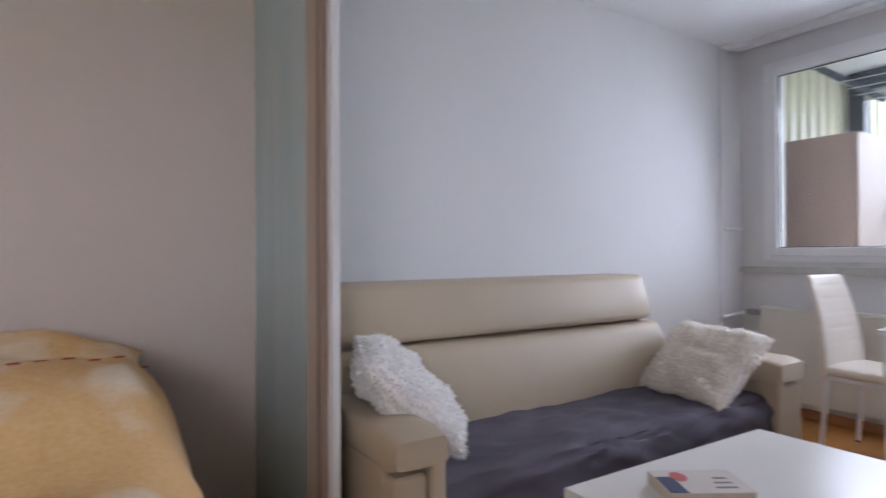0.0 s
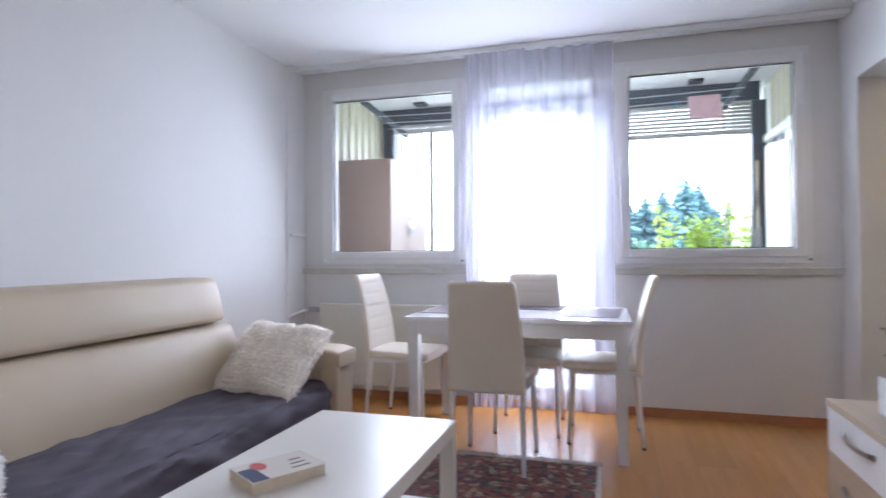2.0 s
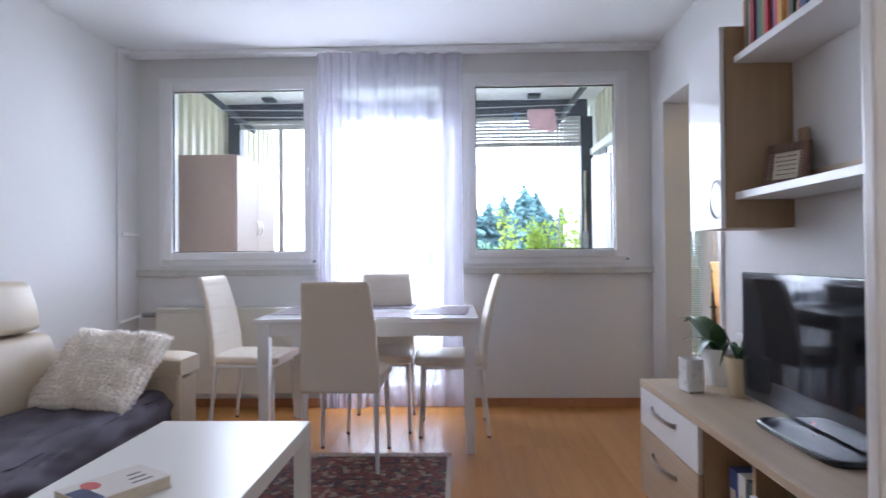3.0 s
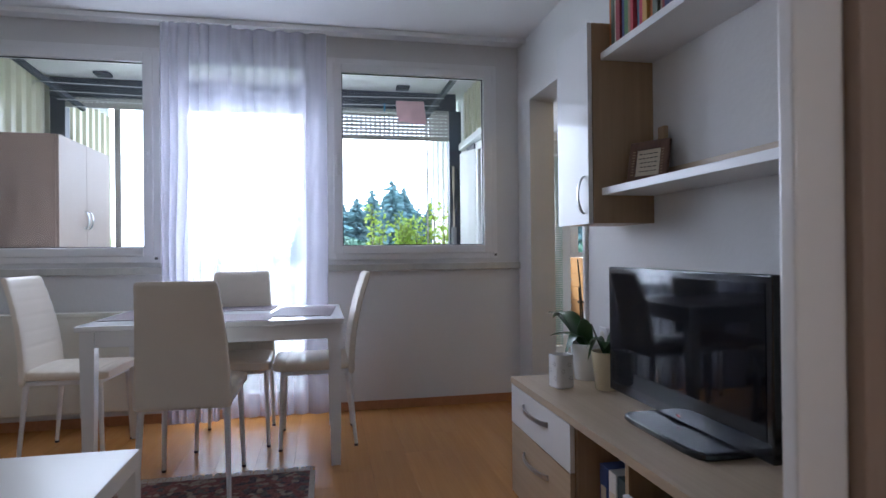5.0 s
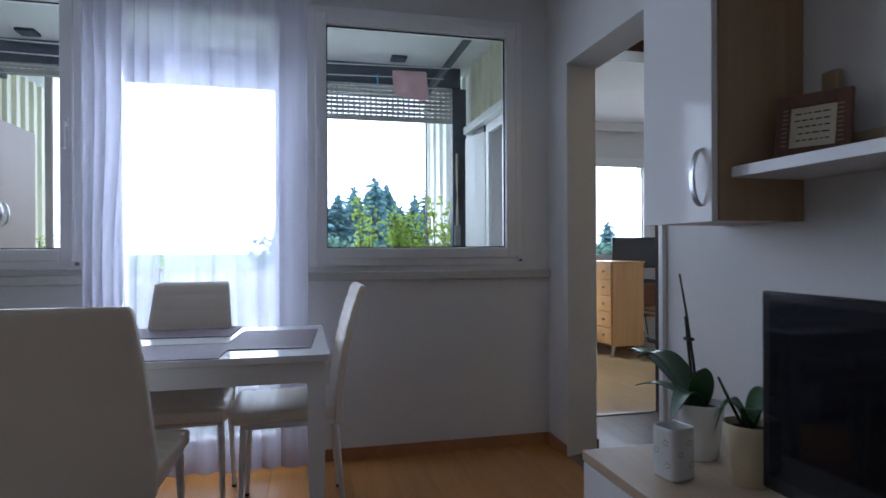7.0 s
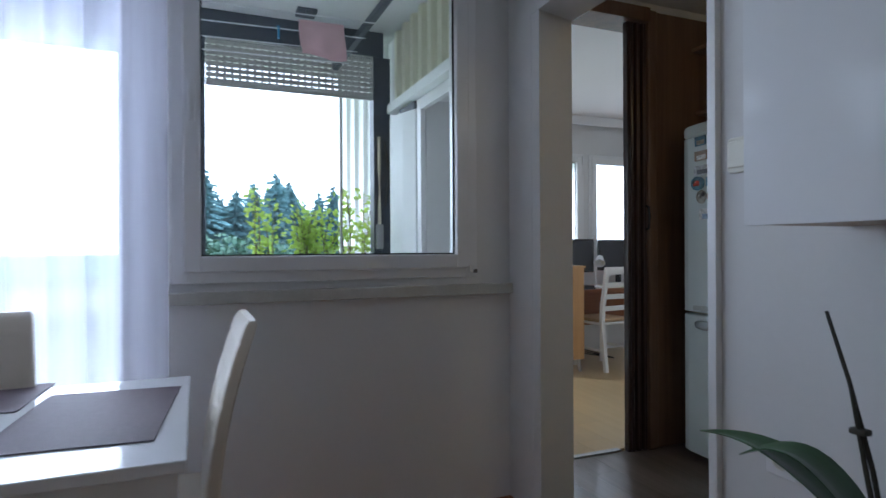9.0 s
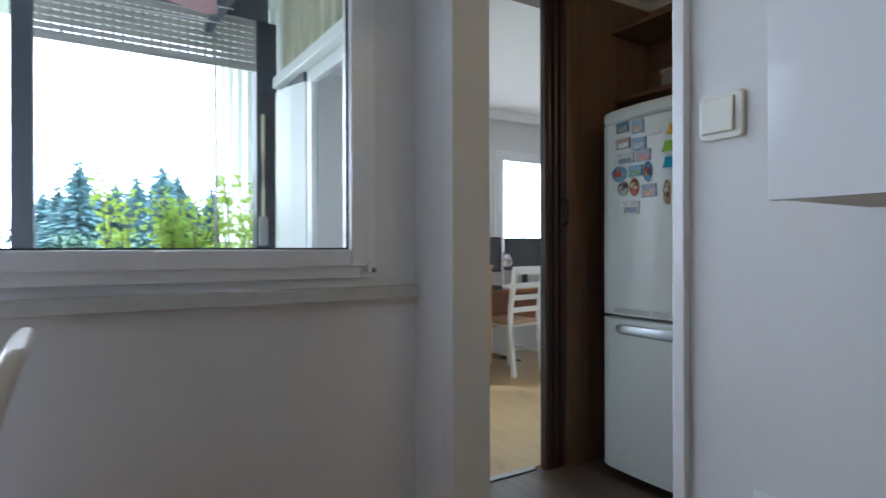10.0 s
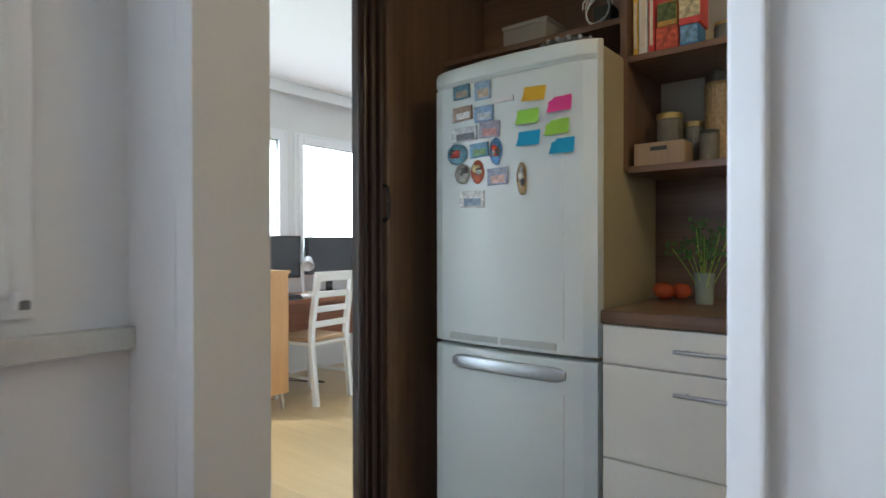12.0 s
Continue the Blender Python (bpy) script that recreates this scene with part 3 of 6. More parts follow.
bk = thing("book", (1.3, 0.905, 0.482), "white paperback with a red and navy cover on the table", "book")
bmx = pose(1.262, 0.942, 0.483, 0, 0, -31)
PAPER = plain("paper_edge", (0.68, 0.6, 0.47), 0.9, var=0.08, big=30, fine=300)
part("page_block", box(mesh(), (-0.105, -0.072, 0.002), (0.105, 0.072, 0.031), 0, m=bmx), PAPER, bk, smooth=False)
bm = mesh()
box(bm, (-0.108, -0.075, 0.0), (0.108, 0.075, 0.002), m=bmx)
box(bm, (-0.108, -0.075, 0.031), (0.108, 0.075, 0.033), m=bmx)
box(bm, (-0.108, 0.0725, 0.002), (0.108, 0.075, 0.031), m=bmx)
part("cover", bm, plain("white_cover", (0.72, 0.66, 0.6), 0.4), bk, smooth=False)
bm = mesh()
for k, (a, b) in enumerate(((0.05, 0.02), (0.03, 0.0), (0.01, -0.03))):
    box(bm, (0.02 + 0.01 * k, -0.048 + 0.03 * k, 0.0331), (0.075, -0.038 + 0.03 * k, 0.0336), m=bmx)
part("title_bars", bm, plain("title_ink", (0.22, 0.2, 0.19), 0.6), bk, "dark bars of lettering")
bm = mesh()
box(bm, (-0.106, -0.073, 0.0331), (-0.06, 0.03, 0.0335), m=bmx)
part("cover_block", bm, plain("navy_print", (0.04, 0.05, 0.13), 0.5), bk, "navy printed corner")
bm = mesh()
lathe(bm, (0, 0, 0.0331), [(0.026, 0), (0.026, 0.0006)], 18)
bmesh.ops.transform(bm, matrix=bmx @ Matrix.Translation((-0.045, 0.03, 0)) @ Matrix.Diagonal((0.8, 1.2, 1, 1)), verts=bm.verts)
part("cover_mark", bm, plain("red_print", (0.6, 0.12, 0.1), 0.5), bk, "red printed blot")

m_rug, n_, l_, b_ = principled("persian_pile", 0.95)
co_ = n_.new("ShaderNodeTexCoord").outputs["Object"]
vor = n_.new("ShaderNodeTexVoronoi")
vor.inputs["Scale"].default_value = 36.0
l_.new(co_, vor.inputs["Vector"])
vor2 = n_.new("ShaderNodeTexVoronoi")
vor2.feature = "DISTANCE_TO_EDGE"
vor2.inputs["Scale"].default_value = 15.0
l_.new(co_, vor2.inputs["Vector"])
sp = n_.new("ShaderNodeSeparateColor")
l_.new(vor.outputs["Color"], sp.inputs[0])
rr_ = n_.new("ShaderNodeValToRGB")
rr_.color_ramp.interpolation = "CONSTANT"
els = rr_.color_ramp.elements
els[0].position, els[0].color = 0.0, (0.24, 0.06, 0.06, 1)
els[1].position, els[1].color = 0.38, (0.03, 0.03, 0.06, 1)
for p_, c_ in ((0.58, (0.48, 0.38, 0.3, 1)), (0.74, (0.3, 0.1, 0.08, 1)), (0.9, (0.12, 0.13, 0.13, 1))):
    e_ = els.new(p_)
    e_.color = c_
l_.new(sp.outputs[0], rr_.inputs[0])
edge_ = ramp(n_, l_, vor2.outputs["Distance"], (0.33, 0.24, 0.18), (1, 1, 1), 0.02, 0.08)
col_ = blend(n_, l_, 0.55, rr_.outputs[0], edge_, "MULTIPLY")
col_ = blend(n_, l_, 0.35, col_, ramp(n_, l_, noise_node(n_, l_, co_, 90.0), (0.06, 0.03, 0.03), (0.4, 0.26, 0.22)))
l_.new(col_, b_.inputs["Base Color"])
bump(n_, l_, b_, noise_node(n_, l_, co_, 400.0, 2.0), 0.8, 0.004)
RUG = m_rug
rug = thing("rug", (2.2, 0.62, 0), "worn red and navy oriental rug with pale fringes", "rug")


def rug_top(u, v):
    x, y = 1.4 + 1.53 * u, 0.13 + 0.98 * v
    return Vector((x, y, 0.009 + 0.0015 * noise.noise(Vector((x * 4, y * 4, 0)))))


bm = sheet(mesh(), 40, 24, rug_top)
ex = bmesh.ops.extrude_face_region(bm, geom=list(bm.faces))
bmesh.ops.translate(bm, verts=[v for v in ex["geom"] if isinstance(v, bmesh.types.BMVert)], vec=(0, 0, -0.008))
bmesh.ops.recalc_face_normals(bm, faces=bm.faces)
part("woven_field", bm, RUG, rug)
FRINGE = plain("fringe_wool", (0.55, 0.48, 0.4), 0.95, var=0.15, big=30)
bm = mesh()
box(bm, (1.4, 0.105, 0.001), (2.93, 0.131, 0.0085), 0.002)
part("border_band", bm, FRINGE, rug)
bm = mesh()
rf = random.Random(6)
for k in range(190):
    y = 0.12 + 0.99 * k / 189
    dx, dy = rf.uniform(0.03, 0.07), rf.uniform(-0.02, 0.02)
    pipe(bm, [(2.925, y, 0.008), (2.93 + dx * 0.5, y + dy * 0.4, 0.012 + rf.uniform(0, 0.006)), (2.93 + dx, y + dy, 0.003)], [0.003, 0.0025, 0.0012], 4)
part("fringe", bm, FRINGE, rug, "knotted pale wool fringe")

# ---- dining table ----
TABLEW = plain("white_lacquer", (0.78, 0.78, 0.78), 0.16, var=0.01, relief=0.0, coat=0.3)
dt = thing("dining_table", (3.37, 0.555, 0), "white lacquered dining table with four straight legs", "table")
part("tabletop", box(mesh(), (2.955, -0.062, 0.724), (3.765, 1.172, 0.75), 0.004), TABLEW, dt)
for a, b in (((2.99, -0.03), (3.01, 1.14)), ((3.71, -0.03), (3.73, 1.14)), ((3.01, -0.03), (3.71, -0.01)), ((3.01, 1.12), (3.71, 1.14))):
    part("apron", box(mesh(), (a[0], a[1], 0.645), (b[0], b[1], 0.7235), 0.002), TABLEW, dt)
for x, y in ((2.975, -0.045), (2.975, 1.095), (3.685, -0.045), (3.685, 1.095)):
    bm = mesh()
    c = (x + 0.03, y + 0.03)
    loft(bm, [[Vector((c[0] + sx * r, c[1] + sy * r, z)) for sx, sy in ((-1, -1), (1, -1), (1, 1), (-1, 1))] for z, r in ((0.002, 0.023), (0.6, 0.031), (0.7235, 0.031))])
    part("leg", bm, TABLEW, dt, smooth=False)
dt.matrix_basis = pose(3.367, 0.576, 0, 0, 0, 0.5)
MATM = plain("woven_vinyl_mauve", (0.16, 0.12, 0.135), 0.65, var=0.15, big=120, fine=400, relief=0.7)
pm = thing("placemat", (0, 0, 0), "woven brownish-mauve placemat on the table", "placemat", "placemats on the table")
part("woven_field", box(mesh(), (-0.247, -0.157, 0), (0.247, 0.157, 0.0028)), MATM, pm, smooth=False)
for a, b in (((-0.255, -0.165), (0.255, -0.157)), ((-0.255, 0.157), (0.255, 0.165)), ((-0.255, -0.157), (-0.247, 0.157)), ((0.247, -0.157), (0.255, 0.157))):
    part("edge_band", box(mesh(), (a[0], a[1], 0), (b[0], b[1], 0.0033), 0.0008), MATM, pm)
pm.matrix_basis = pose(3.365, 0.168, 0.7505, 0, 0, -4)
for x, y, r in ((3.655, 0.6, 87), (3.4, 1.0, -2), (3.13, 0.575, 88)):
    copy_thing(pm, pose(x, y, 0.7505, 0, 0, r))

# ---- dining chairs ----
CHAIRL = plain("white_leatherette", (0.74, 0.67, 0.57), 0.42, var=0.03, big=5.0, fine=240, relief=0.12)
CHAIRM = plain("white_enamelled_steel", (0.74, 0.74, 0.75), 0.3, var=0.02, relief=0.0)


def rring(w, t, n=28, p=0.3):
    pts = []
    for k in range(n):
        a = 2 * math.pi * k / n
        c, s = math.cos(a), math.sin(a)
        pts.append((math.copysign(abs(c) ** p, c) * w / 2, math.copysign(abs(s) ** p, s) * t / 2))
    return pts


def dining_chair():
    """Faces +y; feet about its origin."""
    ch = thing("dining_chair", (0, 0, 0), "white leatherette dining chair with a high quilted back", "chair", "chairs round the dining table")
    rings = []
    for i in range(33):
        f = i / 32
        y = -0.2 + 0.43 * f
        e = math.sqrt(max(0, 1 - (1 - min(1, min(f, 1 - f) * 12)) ** 2))
        g = min(abs(f - q) for q in (0.27, 0.46, 0.65, 0.84))
        dip = 0.006 * max(0, 1 - g / 0.02)
        w = (0.385 + 0.035 * f) * (0.93 + 0.07 * e)
        rings.append([Vector((a, y, 0.455 + b * (0.6 + 0.4 * e) - (dip if b > 0 else 0) + (0.008 if b > 0 else 0) * (1 - (a / 0.21) ** 2))) for a, b in rring(w, 0.055, 36)])
    part("seat", loft(mesh(), rings), CHAIRL, ch)
    rings = []
    for i in range(61):
        f = i / 60
        z = 0.405 + 0.563 * f
        y = -0.192 - 0.03 * math.sin(f * 1.2) - 0.075 * f ** 2 + 0.012 * math.sin(f * math.pi)
        e = math.sqrt(max(0, 1 - (1 - min(1, min(f, 1 - f) * 20)) ** 2))
        g = min(abs(z - q) for q in (0.6, 0.68, 0.76, 0.84, 0.91))
        dip = 0.0032 * max(0, 1 - g / 0.01)
        w = 0.405 - 0.075 * f ** 1.4
        rings.append([Vector((a * (0.95 + 0.05 * e), y + b * (0.5 + 0.5 * e) - (dip if b > 0 else 0), z)) for a, b in rring(w, 0.04, 32)])
    part("backrest", loft(mesh(), rings), CHAIRL, ch)
    bm = mesh()
    for a, b in (((-0.19, -0.19), (-0.165, 0.19)), ((0.165, -0.19), (0.19, 0.19)), ((-0.165, 0.165), (0.165, 0.19)), ((-0.165, -0.19), (0.165, -0.165))):
        box(bm, (a[0], a[1], 0.408), (b[0], b[1], 0.43), 0.003)
    part("seat_frame", bm, CHAIRM, ch)
    for sx in (-1, 1):
        for sy, foot in ((1, 0.195), (-1, -0.215)):
            bm = mesh()
            rod(bm, (sx * 0.178, sy * 0.178, 0.415), (sx * 0.19, foot, 0.008), 0.0145, 0.0095, 12)
            lg = part("leg", bm, CHAIRM, ch)
            part("foot_cap", rod(mesh(), (sx * 0.19, foot, 0.0), (sx * 0.19, foot, 0.012), 0.011, 0.011, 12), GASKET, lg, "dark foot cap")
    return ch


ch = dining_chair()
ch.matrix_basis = pose(2.885, 0.655, 0, 0, 0, -91)
copy_thing(ch, pose(3.46, 0.105, 0, 0, 0, 1))
copy_thing(ch, pose(3.55, 0.56, 0, 0, 0, 91))
copy_thing(ch, pose(3.52, 1.38, 0, 0, 0, 176))

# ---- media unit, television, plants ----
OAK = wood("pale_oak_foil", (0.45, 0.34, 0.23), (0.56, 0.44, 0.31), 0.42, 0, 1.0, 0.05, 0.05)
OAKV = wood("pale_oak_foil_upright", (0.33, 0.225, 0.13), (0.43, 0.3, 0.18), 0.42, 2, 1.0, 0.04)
GLOSS = plain("white_high_gloss", (0.78, 0.78, 0.78), 0.07, var=0.004, relief=0.0, coat=0.0)
GLOSS.node_tree.nodes["Principled BSDF"].inputs["Specular IOR Level"].default_value = 0.2
WHITEM = plain("white_melamine", (0.76, 0.76, 0.76), 0.3, var=0.01, relief=0.02)
STEEL = plain("brushed_steel", (0.5, 0.5, 0.51), 0.3, 1.0, var=0.05)
tv0, tv1, yf = 0.72, 2.428, -0.75
mu = thing("media_unit", (1.6, -1.05, 0), "low pale-oak and white media unit with drawers", "cabinet")
part("top", box(mesh(), (tv0, YS + 0.016, 0.502), (tv1, yf + 0.002, 0.53), 0.002), OAK, mu)
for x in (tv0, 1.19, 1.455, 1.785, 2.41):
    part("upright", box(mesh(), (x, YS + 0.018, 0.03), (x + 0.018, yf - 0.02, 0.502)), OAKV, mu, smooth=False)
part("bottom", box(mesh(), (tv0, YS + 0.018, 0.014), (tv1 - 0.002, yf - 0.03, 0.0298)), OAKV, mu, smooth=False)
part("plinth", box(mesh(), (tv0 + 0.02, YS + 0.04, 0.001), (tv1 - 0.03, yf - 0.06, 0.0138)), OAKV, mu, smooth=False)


def bow_handle(parent, a, b, out, r=0.006, mat=None):
    """A flat bowed strap handle from a to b, standing out along the vector out."""
    a, b, out = Vector(a), Vector(b), Vector(out)
    w = (b - a).cross(out).normalized() * r * 1.35
    t = out.normalized() * r * 0.5
    rings = []
    for i in range(19):
        f = i / 18
        p = a + (b - a) * f + out * (0.02 + 0.98 * math.sin(math.pi * f) ** 0.55)
        k = 1.0 if 0 < i < 18 else 1.25
        rings.append([p + w * k + t, p - w * k + t, p - w * k - t, p + w * k - t])
    bm = loft(mesh(), rings)
    part("handle", bm, mat or STEEL, parent, "bowed satin steel handle", smooth=False)


d = part("drawer", box(mesh(), (1.803, yf - 0.018, 0.335), (2.424, yf, 0.498), 0.002), GLOSS, mu, "white gloss drawer front")
bow_handle(d, (2.26, yf, 0.44), (2.0, yf, 0.44), (0, 0.028, -0.0))
d = part("drawer", box(mesh(), (1.803, yf - 0.018, 0.034), (2.424, yf, 0.331), 0.002), OAK, mu, "pale oak drawer front")
bow_handle(d, (2.26, yf, 0.245), (2.0, yf, 0.245), (0, 0.028, 0))
d = part("drawer", box(mesh(), (0.73, yf - 0.018, 0.034), (1.452, yf, 0.41), 0.002), GLOSS, mu, "white gloss drawer front")
bow_handle(d, (1.0, yf, 0.33), (1.26, yf, 0.33), (0, 0.028, 0))
part("shelf", box(mesh(), (1.475, YS + 0.03, 0.05), (1.783, yf - 0.03, 0.066)), OAK, mu, smooth=False)
BIND = [((0.05, 0.09, 0.28), 0.055), ((0.75, 0.74, 0.7), 0.05), ((0.03, 0.05, 0.05), 0.05), ((0.12, 0.3, 0.55), 0.035)]
xb = 1.75
for c, w in BIND:
    b = thing("binder", (xb - w / 2, -0.95, 0.066), "upright office ring binder in the open compartment", "binder", "binders in the media unit")
    part("cover", box(mesh(), (xb - w, -1.12, 0.067), (xb, -0.83, 0.385), 0.003), plain("binder_cloth", c, 0.6), b)
    part("spine_label", box(mesh(), (xb - w * 0.8, -0.83, 0.2), (xb - w * 0.2, -0.8285, 0.32)), PAPER, b, smooth=False)
    xb -= w + 0.006

TVB = plain("black_gloss_bezel", (0.012, 0.012, 0.014), 0.12, var=0.02, relief=0.0)
SCREEN = plain("dark_lcd_screen", (0.006, 0.007, 0.01), 0.05, var=0.01, relief=0.0)
SCREEN.node_tree.nodes["Principled BSDF"].inputs["Specular IOR Level"].default_value = 0.25
tv = thing("television", (1.6, -1.02, 0.53), "black flat-screen television on an oval glass foot", "television")
part("case", box(mesh(), (1.207, -1.045, 0.552), (2.04, -1.02, 1.018), 0.006, 3), TVB, tv)
part("rear_housing", box(mesh(), (1.36, -1.09, 0.6), (1.88, -1.044, 0.94), 0.015, 3), GASKET, tv)
part("screen", box(mesh(), (1.23, -1.0215, 0.588), (2.017, -1.0185, 0.996), 0.001), SCREEN, tv, "dark glossy screen", smooth=False)
bm = mesh()
box(bm, (1.54, -1.07, 0.54), (1.68, -1.04, 0.6), 0.008)
part("neck", bm, TVB, tv)
bm = mesh()
rings = []
for z, k in ((0.5305, 0.97), (0.536, 1.0), (0.546, 0.99), (0.55, 0.95)):
    rings.append([Vector((1.53 + a * k, -1.005 + b * k, z)) for a, b in rring(0.43, 0.22, 40, 0.3)])
loft(bm, rings)
part("foot", bm, TVB, tv)
part("foot_light", box(mesh(), (1.59, -1.0185, 0.566), (1.605, -1.017, 0.57), 0.0005), plain("red_mark", (0.4, 0.03, 0.03), 0.4), tv, "small reddish mark on the lower bezel")
solid("tv_cable", pipe(mesh(), [(1.22, -1.06, 0.64), (1.17, -1.09, 0.58), (1.12, -1.11, 0.5345), (1.06, -1.06, 0.5345), (1.0, -1.0, 0.5345), (0.93, -1.0, 0.5345), (0.88, -1.08, 0.5345), (0.87, -1.2, 0.5345), (0.9, -1.3, 0.5345)], 0.004), GASKET, "thin black cable curling behind the television", "cable")
solid("power_cable", pipe(mesh(), [(1.24, -1.07, 0.66), (1.15, -1.13, 0.62), (1.07, -1.17, 0.56), (1.02, -1.16, 0.5345), (0.98, -1.11, 0.5345), (0.96, -1.17, 0.5345), (1.0, -1.25, 0.5345), (1.06, -1.3, 0.5345)], 0.0045), GASKET, "black power cable behind the television", "cable")

CERA = plain("white_glazed_ceramic", (0.78, 0.78, 0.78), 0.12, var=0.015, relief=0.0)
CERC = plain("cream_glazed_ceramic", (0.72, 0.62, 0.42), 0.2, var=0.03, relief=0.0)
SOIL = plain("potting_bark", (0.035, 0.022, 0.014), 0.95, var=0.4, big=60, fine=200, relief=0.8)
LEAF = plain("orchid_leaf", (0.035, 0.1, 0.03), 0.3, var=0.2, big=8, fine=60, relief=0.1)
STEM = plain("orchid_stem", (0.035, 0.03, 0.018), 0.6)
bm = mesh()
rings = []
for z, k in ((0, 0.9), (0.006, 1), (0.125, 1.0), (0.132, 0.97), (0.13, 0.88), (0.03, 0.86)):
    rings.append([Vector((a * k, b * k, z)) for a, b in rring(0.08, 0.08, 32, 0.4)])
loft(bm, rings)
lan = solid("candle_holder", bm, CERA, "square white ceramic tealight holder with pierced flowers", "candle holder")
lan.matrix_basis = pose(2.19, -0.885, 0.531, 0, 0, 12)
# holes drawn as raised dots, their shadow put into the grey
PIERCE = plain("pierced_shadow", (0.3, 0.3, 0.31), 0.8)
for face in range(4):
    q = Matrix.Rotation(face * math.pi / 2, 3, "Z")
    for fx, fz in ((-0.018, 0.04), (0.018, 0.07), (-0.012, 0.095)):
        bm = mesh()
        for k in range(5):
            a = 2 * math.pi * k / 5
            p = Vector((fx + 0.007 * math.cos(a), 0.0402, fz + 0.007 * math.sin(a)))
            rod(bm, q @ p, q @ (p + Vector((0, 0.0012, 0))), 0.002, 0.002, 8)
        part("pierced_flower", bm, PIERCE, None, "small flower of shadow-grey dots for pierced holes").parent = lan


def blade(base, tip, width, droop, fold=0.25, n=12):
    """One strap leaf from base to tip, arched and folded along its midrib."""
    base, tip = Vector(base), Vector(tip)
    d = tip - base
    side = d.cross(Vector((0, 0, 1))).normalized()
    bm = mesh()
    rows = []
    for i in range(n + 1):
        t = i / n
        w = width * (math.sin(math.pi * min(1, 0.12 + 0.88 * t) ** 0.8) ** 0.7 if t < 1 else 0.02) * 0.5
        c = base + d * t + Vector((0, 0, 1)) * droop * math.sin(math.pi * t)
        rows.append([c + side * w * k + Vector((0, 0, 1)) * abs(k) * w * fold for k in (-1, -0.5, 0, 0.5, 1)])
    vs = [[bm.verts.new(p) for p in r] for r in rows]
    low = [[bm.verts.new(p - Vector((0, 0, 0.0022))) for p in r] for r in rows]
    for i in range(n):
        for j in range(4):
            bm.faces.new((vs[i][j], vs[i + 1][j], vs[i + 1][j + 1], vs[i][j + 1]))
            bm.faces.new((low[i][j], low[i][j + 1], low[i + 1][j + 1], low[i + 1][j]))
    for i in range(n):
        for j in (0, 4):
            bm.faces.new((vs[i][j], low[i][j], low[i + 1][j], vs[i + 1][j]))
    for r in (0, n):
        for j in range(4):
            bm.faces.new((vs[r][j], vs[r][j + 1], low[r][j + 1], low[r][j]))
    bmesh.ops.recalc_face_normals(bm, faces=bm.faces)
    return bm


def pot(parent, c, r, h, mat):
    part("pot", lathe(mesh(), c, [(r * 0.7, 0), (r * 0.74, 0.004), (r * 0.97, h * 0.9), (r * 1.0, h * 0.97), (r * 0.99, h), (r * 0.93, h), (r * 0.9, h * 0.93), (r * 0.86, h * 0.8)], 32), mat, parent)
    bm = mesh()
    lathe(bm, c, [(0.001, h * 0.86), (r * 0.9, h * 0.86), (r * 0.9, h * 0.87), (r * 0.5, h * 0.91), (0.001, h * 0.9)], 20)
    part("bark", bm, SOIL, parent, "dark potting bark")


op = thing("potted_orchid", (2.3, -1.045, 0.531), "orchid without flowers in a white ceramic pot", "plant")
P = Vector((2.3, -1.045, 0.531))
pot(op, P, 0.066, 0.155, CERA)
for tip, w, dr in (((0.33, 0.04, 0.25), 0.085, 0.05), ((0.22, 0.06, 0.24), 0.09, 0.07), ((-0.09, 0.05, 0.27), 0.065, 0.01), ((0.2, 0.08, 0.16), 0.05, 0.03), ((-0.01, 0.1, 0.11), 0.075, 0.06)):
    part("leaf", blade(P + Vector((0, 0, 0.14)), P + Vector(tip), w, dr), LEAF, op)
part("flower_stem", pipe(mesh(), [P + Vector(q) for q in ((0.0, 0, 0.13), (0.025, 0.002, 0.27), (0.065, -0.006, 0.4), (0.108, -0.015, 0.51))], [0.0045, 0.004, 0.0035, 0.003]), STEM, op)
part("flower_stem", pipe(mesh(), [P + Vector(q) for q in ((0.006, 0.006, 0.13), (0.03, 0.008, 0.26), (0.056, 0.004, 0.39))], [0.0045, 0.004, 0.003]), STEM, op)
part("clip", box(mesh(), P + Vector((0.03, -0.008, 0.32)), P + Vector((0.056, 0.012, 0.33)), 0.003), STEM, op)
op2 = thing("potted_orchid", (2.11, -1.045, 0.531), "small orchid in a cream ceramic pot beside the television", "plant")
P = Vector((2.11, -1.045, 0.531))
pot(op2, P, 0.062, 0.15, CERC)
for tip, w, dr in (((0.07, 0.05, 0.1), 0.05, 0.08), ((-0.06, 0.04, 0.17), 0.045, 0.04), ((0.02, -0.08, 0.22), 0.05, 0.04), ((0.04, 0.07, 0.16), 0.045, 0.05)):
    part("leaf", blade(P + Vector((0, 0, 0.135)), P + Vector(tip), w, dr), LEAF, op2)
part("flower_stem", pipe(mesh(), [P + Vector(q) for q in ((0.02, 0, 0.13), (0.05, 0.02, 0.2), (0.075, 0.03, 0.25))], [0.004, 0.004, 0.003]), STEM, op2)

